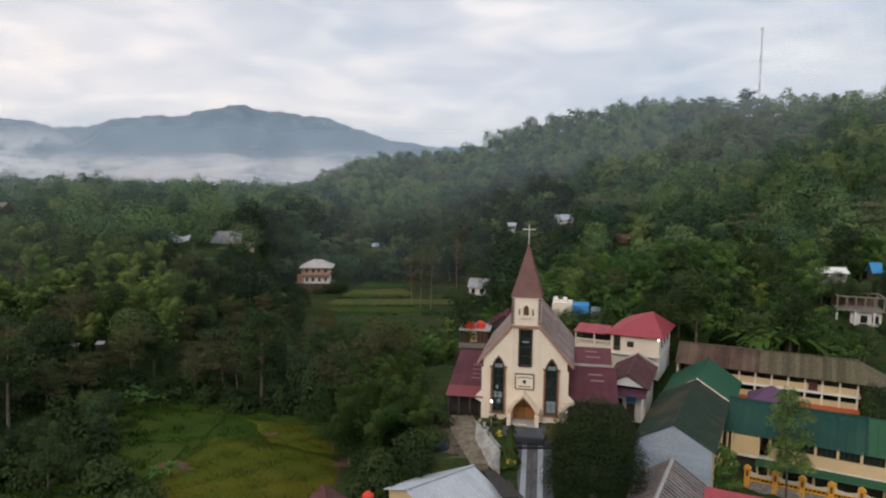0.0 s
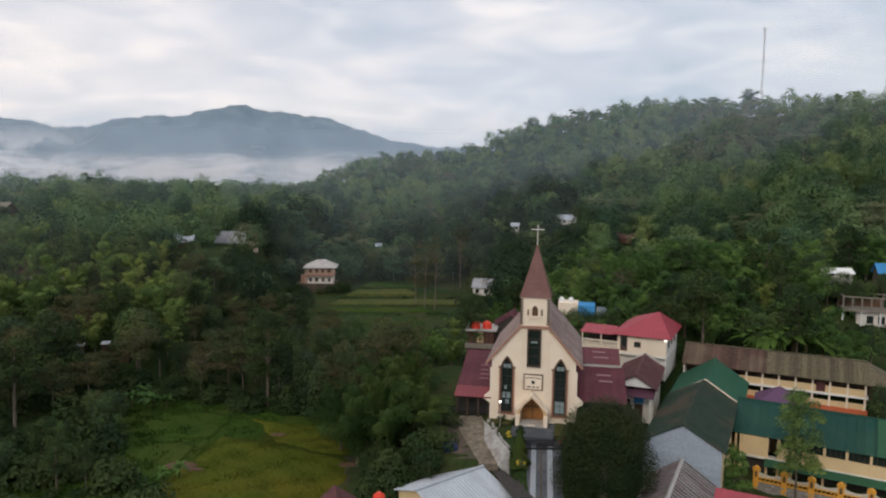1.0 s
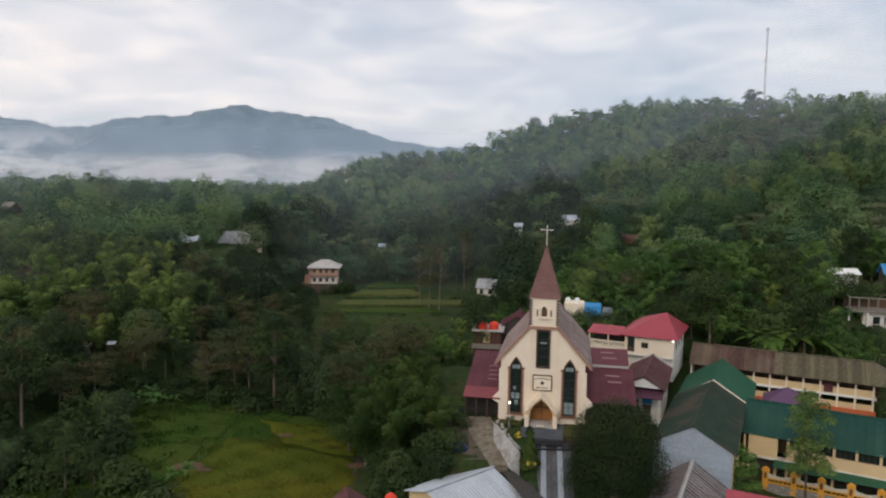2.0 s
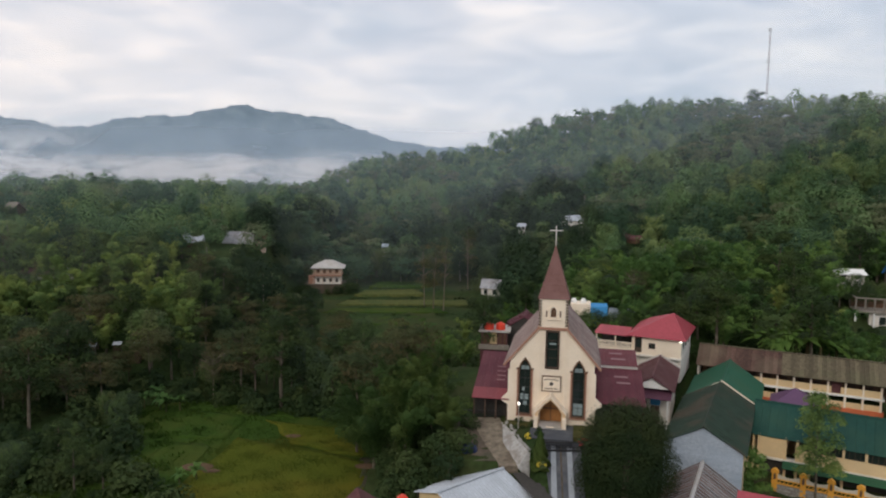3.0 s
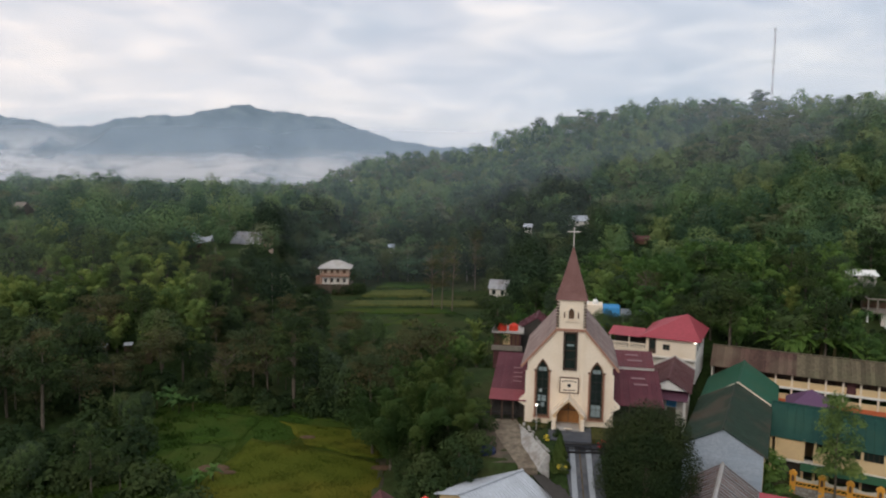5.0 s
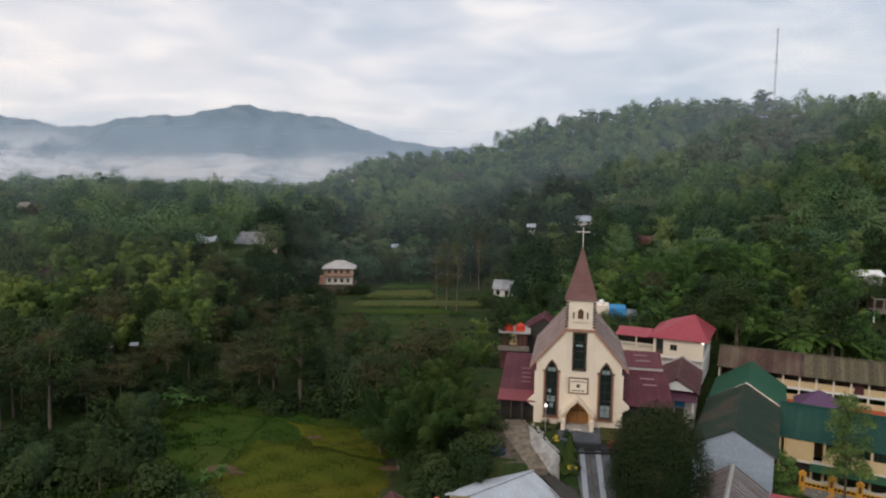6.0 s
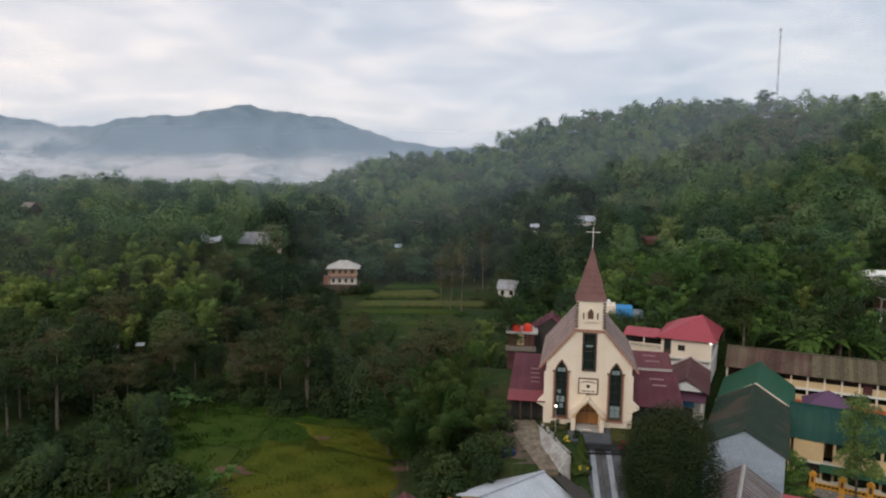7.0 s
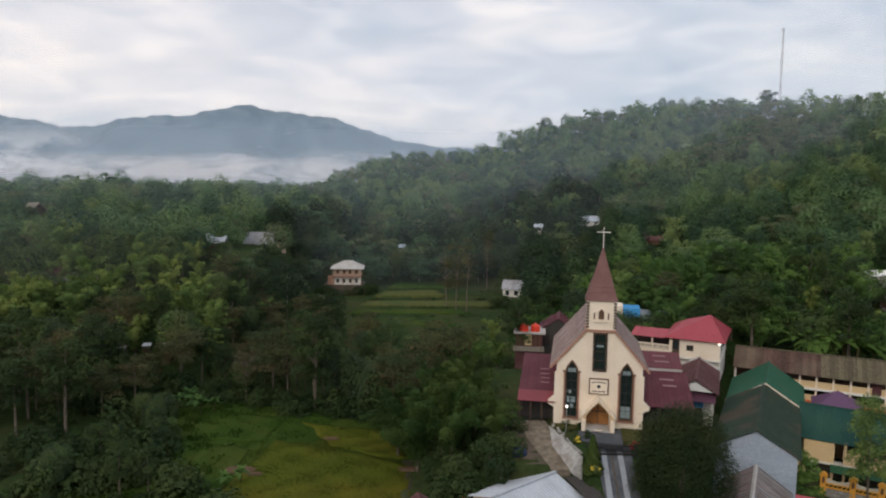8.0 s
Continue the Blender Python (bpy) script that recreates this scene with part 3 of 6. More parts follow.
def lobes_crown(rng, height, radius, low, count, n, size, flat=0.75, top=1.0, loose=0.34):
    """A crown of overlapping uneven lobes with gaps between them."""
    cs, ns, tone = [], [], []
    for _ in range(count):
        a, r = rng.uniform(0, 2 * math.pi), radius * math.sqrt(rng.uniform(0, 1)) * 0.72
        hz = low + (height - low) * (rng.uniform(0.1, 0.95) * (1 - 0.45 * (r / radius) ** 2) * top)
        lr = radius * rng.uniform(0.26, 0.46)
        m = max(3, n // count)
        d = rng.normal(0, 1, (m, 3))
        d[:, 2] = np.abs(d[:, 2]) * 0.9 - 0.25
        d /= np.linalg.norm(d, axis=1)[:, None]
        cs.append(np.array([r * math.cos(a), r * math.sin(a), hz]) + d * lr * np.array([1, 1, flat]) * rng.uniform(0.75, 1.08, (m, 1)))
        ns.append(d + np.array([0, 0, 0.45]))
        tone.append(np.full(m, rng.normal(0, 0.085)))
    return toned(cards(np.concatenate(cs), np.concatenate(ns), size, rng, 0.0, loose), np.concatenate(tone))


def cone_crown(rng, height, radius, low, n, size):
    h = rng.uniform(0, 1, n) ** 1.4
    a = rng.uniform(0, 2 * math.pi, n)
    r = radius * (1 - h) * (0.75 + 0.25 * np.sin(a * 5 + h * 20)) + 0.15
    c = np.stack([r * np.cos(a), r * np.sin(a), low + (height - low) * h], 1)
    return toned(cards(c, np.stack([np.cos(a), np.sin(a), np.full(n, 0.5)], 1), size, rng), np.zeros(n))


def bamboo_crown(rng, height, radius, culms, per, size, plump=0.085, hang=0.20):
    """Arching culms, each a plume: leaves lie along its back and hang below it."""
    cs, ns, tone = [], [], []
    for _ in range(culms):
        a, bend = rng.uniform(0, 2 * math.pi), rng.uniform(0.30, 1.0) * radius
        hh = height * rng.uniform(0.45, 1.0)
        t = 1 - 0.66 * rng.uniform(0, 1, per) ** 1.3
        out = bend * (0.15 * t + 0.95 * t ** 2.4)
        z = hh * (1.12 * t - 0.36 * t ** 4)
        fan = np.sin(math.pi * np.clip(t * 0.98 - 0.10, 0, 1))
        side = rng.normal(0, 1, per) * plump * radius * (0.3 + 0.9 * fan)
        drop = rng.uniform(0, 1, per) ** 1.7 * hang * radius * (0.3 + fan)
        ca, sa = math.cos(a), math.sin(a)
        cs.append(np.stack([out * ca - side * sa, out * sa + side * ca, z - drop - np.abs(side) * 0.35], 1))
        under = np.clip(drop / (0.1 * radius), 0, 1)
        ns.append(np.stack([ca * (0.25 + 0.8 * under) - sa * side, sa * (0.25 + 0.8 * under) + ca * side, 1.1 - 0.9 * under], 1))
        tone.append(np.full(per, rng.normal(0, 0.10)))
    return toned(cards(np.concatenate(cs), np.concatenate(ns), size, rng, 0.5, 0.20), np.concatenate(tone))


def crown_mesh(name, v, material):
    me = fast_mesh(name, v[:, :3], np.arange(len(v)).reshape(-1, 3), material)
    if v.shape[1] == 4:
        me.attributes.new("kin", "FLOAT", "POINT").data.foreach_set("value", np.ascontiguousarray(v[:, 3], np.float32))
    return me


def trunk_bm(rng, height, r, lean=0.4, limbs=4, spread=2.0):
    bm = bmesh.new()
    tip = (rng.normal(0, lean), rng.normal(0, lean), height)
    tube(bm, [(0, 0, -1.2), (tip[0] * 0.3, tip[1] * 0.3, height * 0.4), (tip[0] * 0.7, tip[1] * 0.7, height * 0.75), tip], [r * 1.3, r, r * 0.7, r * 0.25], 7)
    for i in range(limbs):
        a, h = rng.uniform(0, 2 * math.pi), height * rng.uniform(0.45, 0.8)
        q = (tip[0] * h / height, tip[1] * h / height)
        e = spread * rng.uniform(0.6, 1.1)
        tube(bm, [(*q, h), (q[0] + e * 0.5 * math.cos(a), q[1] + e * 0.5 * math.sin(a), h + e * 0.45), (q[0] + e * math.cos(a), q[1] + e * math.sin(a), h + e * 0.75)], [r * 0.5, r * 0.3, r * 0.1], 5)
    return bm


TREES = []          # prototypes: trunk mesh, crown mesh, label, name


def tree_kind(name, label, trunk, trunk_mat, crown, crown_mat):
    TREES.append((meshed("trunk", trunk, trunk_mat), crown_mesh("crown", crown, crown_mat), label, name))


for i in range(3):
    tree_kind("broadleaf_tree", "green broadleaf tree with an uneven dense crown", trunk_bm(rng, 8, 0.28), BARK, dome_crown(rng, 11.5 + i, 4.7, 1.0, 3100, 0.215, 15 + 4 * i, 0.55), LEAF)
for i in range(2):
    tree_kind("tall_tree", "tall dark tree with a high narrow crown", trunk_bm(rng, 12, 0.22, 0.5, 5, 1.6), BARK, lobes_crown(rng, 15 + i, 3.9, 4.0, 26, 3000, 0.20, 0.8, 1.0), LEAF_DARK)
for i in range(2):
    tree_kind("spreading_tree", "olive-brown tree with a thin spreading crown", trunk_bm(rng, 11, 0.18, 0.6, 6, 3.0), BARK, lobes_crown(rng, 13, 4.8, 4.5, 19, 2600, 0.18, 0.5), LEAF_OLIVE)
for i in range(2):
    tree_kind("bamboo_clump", "bright green bamboo clump with drooping feathery culms", trunk_bm(rng, 7, 0.22, 0.3, 6, 1.4), BARK, bamboo_crown(rng, 13, 5.0, 26, 120, 0.20), LEAF_BAMBOO)
for i in range(2):
    tree_kind("bush", "low leafy green bush at the wood's edge", trunk_bm(rng, 1.6, 0.10, 0.2, 4, 0.7), BARK, dome_crown(rng, 3.4, 2.3, -0.6, 640, 0.21, 9, 0.45), LEAF_UNDER)
for i in range(2):
    tree_kind("plume_bamboo", "tall dark green bamboo clump of arching plumes", trunk_bm(rng, 7, 0.2, 0.3, 6, 1.4), BARK, bamboo_crown(rng, 14, 5.8, 28, 480, 0.115), LEAF_PLUME)
for i in range(3):
    tree_kind("bamboo_clump", "deep green bamboo clump of tall arching plumes", trunk_bm(rng, 7, 0.2, 0.3, 6, 1.4), BARK, bamboo_crown(rng, 14, 5.2, 25, 140, 0.20), LEAF_STAND)
K_PLUME, K_STAND = (11, 12), (13, 14, 15)
K_BROAD, K_TALL, K_OLIVE, K_BAMBOO, K_BUSH = (0, 1, 2), (3, 4), (5, 6), (7, 8), (9, 10)


def tree(kind, x, y, scale=1.0, z=None, turn=None, group="trees of the near wood", tall=1.0):
    tm, cm, label, name = TREES[kind]
    ob = new(name)
    ob.matrix_world = pose(x, y, ground_at(x, y) if z is None else z, 0, 0, rng.uniform(0, 360) if turn is None else turn) @ Matrix.Diagonal((scale, scale, scale * tall, 1))
    tagged(ob, label, "bush" if name == "bush" else "tree", group)
    for nm, me in (("trunk", tm), ("crown", cm)):
        piece(nm, me, ob)
    return ob


# dwellings in the woods, with ground cleared on the camera's side: x, y, half width, depth
CLEARED = [(-40, 214, 8, 30), (9.3, 198, 4, 10), (-62, 203, 6, 5), (-66, 180, 4, 5), (25, 262, 3, 5), (43, 262, 5, 5), (57, 225, 4.5, 4), (84, 148, 5, 5), (93, 150, 4, 2), (84, 138, 6, 10), (25, 135, 6, 4)]


# the camera's sight lines to the dwellings: x, y, half width, the lowest height that is seen, fall of the line per
# metre
SIGHT_LINES = [(-39.8, 214, 7, -1.0, 0.148), (9.7, 198, 3.5, -1.5, 0.162), (-63.2, 203, 4.4, 11.5, 0.092), (-67.6, 180, 3.0, 14.2, 0.091), (27.0, 134.5, 3.2, 6.0, 0.185),
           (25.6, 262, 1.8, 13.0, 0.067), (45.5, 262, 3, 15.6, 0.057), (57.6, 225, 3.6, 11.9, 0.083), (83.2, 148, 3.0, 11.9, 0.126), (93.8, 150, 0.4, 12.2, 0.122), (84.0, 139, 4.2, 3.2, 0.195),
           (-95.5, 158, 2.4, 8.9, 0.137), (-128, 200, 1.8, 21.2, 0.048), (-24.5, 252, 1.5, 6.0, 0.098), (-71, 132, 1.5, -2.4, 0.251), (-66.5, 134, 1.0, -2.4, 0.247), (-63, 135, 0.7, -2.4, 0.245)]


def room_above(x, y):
    """How high a tree may stand here below the camera's sight lines to the dwellings."""
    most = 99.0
    for hx, hy, half, low, fall in SIGHT_LINES:
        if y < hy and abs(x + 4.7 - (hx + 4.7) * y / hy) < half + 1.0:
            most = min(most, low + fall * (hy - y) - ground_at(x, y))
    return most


def in_clearing(x, y):
    """Open ground: fields, terraces, the village, the road."""
    u, v = school_uv(x, y)
    if -60 < x < -9 and 70 < y < 119 - 0.10 * (x + 60):
        return True
    if -58 < x < -34 and 100 < y < 124:
        return True
    if -37 < x < 9 and 152 + 0.3 * abs(x + 14) < y < 226:
        return True
    for hx, hy, r, open_to in CLEARED:
        if abs(x - hx) < r and -open_to < y - hy < 6:
            return True
    if -50 < x < -30 and 196 < y < 224:
        return True
    if x > -4 and y < 122 and u < 32 and v < 46:
        return True
    if u > -9 and u < 34 and v < 47.5:
        return True
    if x > -9 and x < 12 and y < 122:
        return True
    if 18 < x < 43 and y < 127:
        return True
    if 76 < x < 92 and y < 146:
        return True
    return y < 82 and x > -12


def scatter(y0, y1, step0, step1):
    out, y = [], y0
    while y < y1:
        s = step0 + (step1 - step0) * (y - y0) / (y1 - y0)
        x = -0.70 * y - 14
        while x < 0.70 * y + 12:
            px, py = x + rng.uniform(-0.45, 0.45) * s, y + rng.uniform(-0.45, 0.45) * s
            if not in_clearing(px, py):
                out.append((px, py))
            x += s
        y += s * 0.9
    return out


# the near wood: every tree a thing of its own
for x, y in scatter(106, 172, 5.6, 5.8):
    r = rng.uniform()
    stand = -104 < x < -69 and 140 < y
    if stand:
        kind = rng.choice(K_BAMBOO) if r < 0.88 else rng.choice(K_BROAD)
    elif x < -40 and y > 130:
        kind = rng.choice(K_BAMBOO) if r < 0.52 else rng.choice(K_BROAD) if r < 0.70 else rng.choice(K_OLIVE) if r < 0.88 else rng.choice(K_TALL)
    elif x < -9:
        kind = rng.choice(K_OLIVE) if r < 0.52 else rng.choice(K_TALL) if r < 0.76 else rng.choice(K_BROAD)
    else:
        kind = rng.choice(K_STAND) if r < 0.78 else rng.choice(K_BAMBOO) if r < 0.86 else rng.choice(K_BROAD) if r < 0.93 else rng.choice(K_TALL)
    size = rng.uniform(0.66, 1.16)
    if -52 < x < 14 and 126 < y < 170:
        size *= 0.58
    elif stand:
        size *= 0.95
    elif x < -40 and y > 148:
        size *= 0.72
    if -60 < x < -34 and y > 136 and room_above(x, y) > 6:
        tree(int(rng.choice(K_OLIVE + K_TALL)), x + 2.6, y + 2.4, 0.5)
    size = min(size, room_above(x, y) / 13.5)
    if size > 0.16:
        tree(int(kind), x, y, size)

BUSHES = [dome_crown(rng, 3.2, 2.2, -0.6, 420, 0.20, 7 + k, 0.45) for k in range(3)]
under = []
# undergrowth at the edges of the woods
for x, y in scatter(104, 150, 4.2, 5.0):
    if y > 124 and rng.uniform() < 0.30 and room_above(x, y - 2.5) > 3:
        under.append((x, y - 2.5, rng.uniform(0.6, 1.35), rng.normal(0, 0.12)))

# rough growth on the unplanted ground round the fields
for k in range(120):
    x = rng.uniform(-66, -12)
    y = 119 - 0.10 * (x + 60) + rng.uniform(-1.5, 4.5) + (4 if -58 < x < -36 else 0)
    under.append((x, y, rng.uniform(0.6, 1.5), rng.normal(0, 0.12)))
for _ in range(190):
    x, y = rng.uniform(-74, -33), rng.uniform(72, 121)
    if x + 36.5 + 0.62 * (y - 84) < rng.uniform(-5, 0.5):
        k = rng.uniform()
        under.append((x, y, rng.choice((0.5, 0.7, 1.0, 1.5)), rng.normal(0, 0.14)))
        if k < 0.10:
            tree(int(rng.choice(K_BROAD + K_TALL)), x, y + 1.5, rng.uniform(0.3, 0.5), group="small trees round the fields")
# low growth along the terrace banks
for bank in (163.5, 178, 189, 203, 219, 234):
    for x in np.arange(-36, 7, 1.25):
        if math.sin(x * 0.45 + bank) + rng.uniform(-0.6, 0.6) > -0.1:
            under.append((x, bank + 0.07 * (x + 30) + rng.uniform(-0.7, 0.7), rng.uniform(0.20, 0.44), rng.normal(0, 0.12)))

# hedges and young trees close before the dwellings, sized up to the sight lines
for hx, hy, half, low, fall in SIGHT_LINES[1:-3]:
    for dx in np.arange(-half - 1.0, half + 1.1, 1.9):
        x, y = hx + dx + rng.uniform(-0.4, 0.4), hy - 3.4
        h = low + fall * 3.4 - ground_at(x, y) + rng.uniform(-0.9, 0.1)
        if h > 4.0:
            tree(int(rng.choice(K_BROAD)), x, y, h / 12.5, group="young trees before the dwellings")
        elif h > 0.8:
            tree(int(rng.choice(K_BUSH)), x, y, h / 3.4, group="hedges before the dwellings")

# the far woods on the hills: past counting
NEAR_KINDS = [dome_crown(rng, 9.0 + 1.2 * k, 4.4, 0.8, 1050, 0.27, 10 + 3 * k, 0.50, 0.20) for k in range(4)]
NEAR_OLIVE = [lobes_crown(rng, 10.5, 4.6, 3.0, 13, 900, 0.25, 0.5, 1.0, 0.20) for _ in range(2)]
NEAR_BAMBOO = [bamboo_crown(rng, 11.5, 4.4, 18, 64, 0.26, 0.11, 0.32) for _ in range(3)]
FAR_KINDS = [dome_crown(rng, 9.0 + 1.2 * k, 4.6, 0.8, 360, 0.49, 8 + 2 * k, 0.48, 0.12) for k in range(4)]
FAR_OLIVE = [lobes_crown(rng, 10.5, 4.6, 3.0, 10, 320, 0.46, 0.5, 1.0, 0.12) for _ in range(2)]
FAR_BAMBOO = [bamboo_crown(rng, 11, 4.2, 16, 28, 0.44, 0.15, 0.45) for _ in range(2)]


def woods(name, spots, near, far, material, label):
    vs, kin = [], []
    for x, y, s, own in spots:
        protos = near if y < 265 else far
        proto = protos[rng.integers(len(protos))]
        if y > 360:
            keep = 0.7 if y < 440 else 0.5
            m = int(len(proto) // 3 * keep)
            tri = proto.reshape(-1, 3, 4)[rng.permutation(len(proto) // 3)[:m]]
            mid = tri.mean(1, keepdims=True)
            proto = (mid + (tri - mid) / keep ** 0.5).reshape(-1, 4)
        p = proto[:, :3] * np.array([s, s, s * rng.uniform(0.82, 1.14)])
        a = rng.uniform(0, 2 * math.pi)
        c, d = math.cos(a), math.sin(a)
        vs.append(np.stack([p[:, 0] * c - p[:, 1] * d + x, p[:, 0] * d + p[:, 1] * c + y, p[:, 2] + ground_at(x, y) - 0.4], 1))
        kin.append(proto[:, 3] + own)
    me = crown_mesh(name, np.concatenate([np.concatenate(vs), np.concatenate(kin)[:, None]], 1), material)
    return tagged(new(name, me), label, "woods", kind="stuff")


def behind_crest(x, y):
    """Back slopes that the brow of the hill hides from the camera."""
    top = ground_at(x, y) + 13
    for t in (0.35, 0.5, 0.62, 0.72, 0.8, 0.87, 0.92, 0.96):
        if 31 + (top - 31) * t < ground_at(x * t, y * t) + 1:
            return True
    return False


far_spots = [[], [], [], []]
for x, y in scatter(173, 610, 6.4, 8.8):
    if ground_at(x, y) < -5 or y > 590:
        continue
    if rng.uniform() < 0.7 and behind_crest(x, y):
        continue
    n = noise.noise((x * 0.018, y * 0.018, 2.0)) + rng.uniform(-0.42, 0.42)
    low = -62 < x < 20 + 0.12 * y and y < 335 + 30 * noise.noise((x * 0.02, 7.0, 1.0))
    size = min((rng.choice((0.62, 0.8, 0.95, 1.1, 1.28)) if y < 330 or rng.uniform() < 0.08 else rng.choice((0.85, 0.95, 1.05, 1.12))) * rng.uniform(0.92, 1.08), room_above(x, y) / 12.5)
    if size > 0.15:
        # tone carries light: paler on the hazy right slope, darker in the valley
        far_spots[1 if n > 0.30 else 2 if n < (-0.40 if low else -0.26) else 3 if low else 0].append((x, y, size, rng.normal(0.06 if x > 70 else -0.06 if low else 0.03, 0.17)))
woods("undergrowth", under, BUSHES, BUSHES, LEAF_UNDER, "low leafy undergrowth along the edges of the wood")
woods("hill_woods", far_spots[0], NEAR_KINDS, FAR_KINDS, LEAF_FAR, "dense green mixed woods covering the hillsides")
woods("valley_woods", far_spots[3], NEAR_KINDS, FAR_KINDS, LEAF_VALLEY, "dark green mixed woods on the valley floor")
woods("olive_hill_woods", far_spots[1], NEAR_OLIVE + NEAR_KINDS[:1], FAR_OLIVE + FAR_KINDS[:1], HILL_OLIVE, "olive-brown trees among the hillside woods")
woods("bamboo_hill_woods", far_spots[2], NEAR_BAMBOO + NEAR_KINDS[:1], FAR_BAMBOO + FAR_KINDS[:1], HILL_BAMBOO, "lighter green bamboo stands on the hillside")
tb = bmesh.new()
for spots in far_spots:
    for x, y, s, own in spots[::14]:
        z = ground_at(x, y)
        tube(tb, [(x, y, z - 1), (x + rng.normal(0, 0.3), y, z + 9 * s)], [0.16, 0.07], 4)
single("woodland_trunks", tb, BARK_PALE, "pale slender trunks among the hillside woods", "woods", kind="stuff")


# ---- the church ----
CH = 1.0        # plinth depth below the floor line
church = thing("church", (10.89, 89.47, 0), 10.5, "cream gabled church with a maroon pyramid spire and tall pointed windows", "church")
W, EAVE, RIDGE, TW, TT = 5.43, 6.45, 13.7, 1.83, 15.55


def pointed(cx, half, z0, spring, apex, n=5):
    """A lancet outline, from the lower left round over the point."""
    pts = [(cx - half, z0)]
    for i in range(n + 1):
        t = i / n
        pts.append((cx - half * (1 - t ** 1.6), spring + (apex - spring) * t ** 0.85))
    for i in range(n - 1, -1, -1):
        t = i / n
        pts.append((cx + half * (1 - t ** 1.6), spring + (apex - spring) * t ** 0.85))
    return pts + [(cx + half, z0)]


front = part("front_wall", holed([(-W, -CH), (W, -CH), (W, 7.40), (TW, 11.68), (-TW, 11.68), (-W, 7.40)],
             [pointed(-3.45, 0.70, 0.15, 5.9, 7.5), pointed(3.45, 0.70, 0.15, 5.9, 7.5), [(-0.72, 6.55), (0.72, 6.55), (0.72, 11.25), (-0.72, 11.25)], pointed(0, 1.42, -CH + 0.1, 1.2, 2.6)], 0, 0.45),
             CREAM, church, "smooth cream-painted gable wall")
for s in (-1, 1):
    # flared foot of the wall, side walls, rakes
    part("buttress", prism(bmesh.new(), [(s * W, 3.05), (s * (W + 1.05), 2.0), (s * (W + 1.05), 1.75), (s * (W + 0.25), 1.3), (s * W, 1.3)], -0.10, 0.43), CREAM, church)
    block(church, "side_wall", *sorted((s * W, s * (W - 0.35))), 0.45, 18.0, -CH, 7.30, CREAM)
    part("corner_pilaster", box(bmesh.new(), s * W - 0.22, s * W + 0.22, -0.06, 0, -CH, EAVE - 0.4), CREAM, church)
    part("rake_board", slab(bmesh.new(), [(s * (W + 0.90), -0.30, 6.62), (s * (W + 0.90), 0.1, 6.62), (s * TW, 0.1, 11.86), (s * TW, -0.30, 11.86)], 0.24), TRIM, church, "terracotta-painted rake board")
    # the nave roof in courses of tiles
    e0, r0 = Vector((s * 6.3, -0.25, 6.55)), Vector((0, -0.25, RIDGE + 0.15))
    courses = 14
    for i in range(courses):
        a, b = e0.lerp(r0, i / courses), e0.lerp(r0, (i + 1.06) / courses)
        lift = Vector((s * 0.03, 0, 0.05))
        y0 = 0.12 if a.z < 11.6 else 3.7
        bm = slab(bmesh.new(), [(a.x + lift.x, y0, a.z + lift.z), (a.x + lift.x, 18.6, a.z + lift.z), (b.x, 18.6, b.z), (b.x, y0, b.z)], 0.07)
        part("tile_course", bm, NAVE_ROOF, church)
block(church, "ridge_cap", -0.18, 0.18, 3.7, 18.6, RIDGE + 0.12, RIDGE + 0.26, NAVE_ROOF)
part("rear_wall", prism(bmesh.new(), [(-W, -CH), (W, -CH), (W, EAVE), (0, RIDGE - 0.2), (-W, EAVE)], 17.65, 18.0), CREAM, church)
block(church, "nave_floor", -W + 0.35, W - 0.35, 0.45, 17.65, -CH, -0.45, CONCRETE)
# tower
tower = part("tower", holed([(-TW, 11.72), (TW, 11.72), (TW, TT), (-TW, TT)], [pointed(0, 0.36, 13.15, 14.0, 14.55)], -0.12, 0.2), CREAM, church, "square cream bell tower stage")
block(tower, "tower_body", -TW, TW, 0.2, 3.7, 11.72, TT, CREAM)
block(church, "string_course", -TW - 0.12, TW + 0.12, -0.22, 3.75, 11.5, 11.85, TRIM, "terracotta string course")
for s in (-1, 1):
    block(church, "tower_strip", *sorted((s * TW, s * (TW - 0.30))), -0.12, 0, -0.2, 11.5, CREAM)
    for i in range(9):
        z = 12.05 + i * 0.385
        block(tower, "quoin", *sorted((s * (TW + 0.07), s * (TW - 0.30))), -0.24, 0.16, z, z + 0.23, DARK_WOOD)
    block(tower, "window_column", s * 0.66 - 0.09, s * 0.66 + 0.09, -0.30, -0.12, 13.1, 14.2, CREAM)
    block(tower, "column_foot", s * 0.66 - 0.14, s * 0.66 + 0.14, -0.34, -0.12, 12.95, 13.1, CREAM)
    block(tower, "column_head", s * 0.66 - 0.14, s * 0.66 + 0.14, -0.34, -0.12, 14.2, 14.32, CREAM)
    block(tower, "blind_slot", s * 0.88 - 0.09, s * 0.88 + 0.09, -0.135, -0.12, 13.2, 14.0, BROWN)
part("tower_arch", ring(bmesh.new(), pointed(0, 0.56, 13.05, 14.05, 14.85), pointed(0, 0.36, 13.15, 14.0, 14.55), -0.26, -0.12), CREAM, tower, "cream arch round a small belfry window")
part("tower_shutter", prism(bmesh.new(), pointed(0, 0.35, 13.16, 14.0, 14.54), 0.02, 0.12), BROWN, tower, "brown louvred shutter")
block(tower, "window_sill", -0.85, 0.85, -0.36, -0.12, 12.85, 12.97, CREAM)
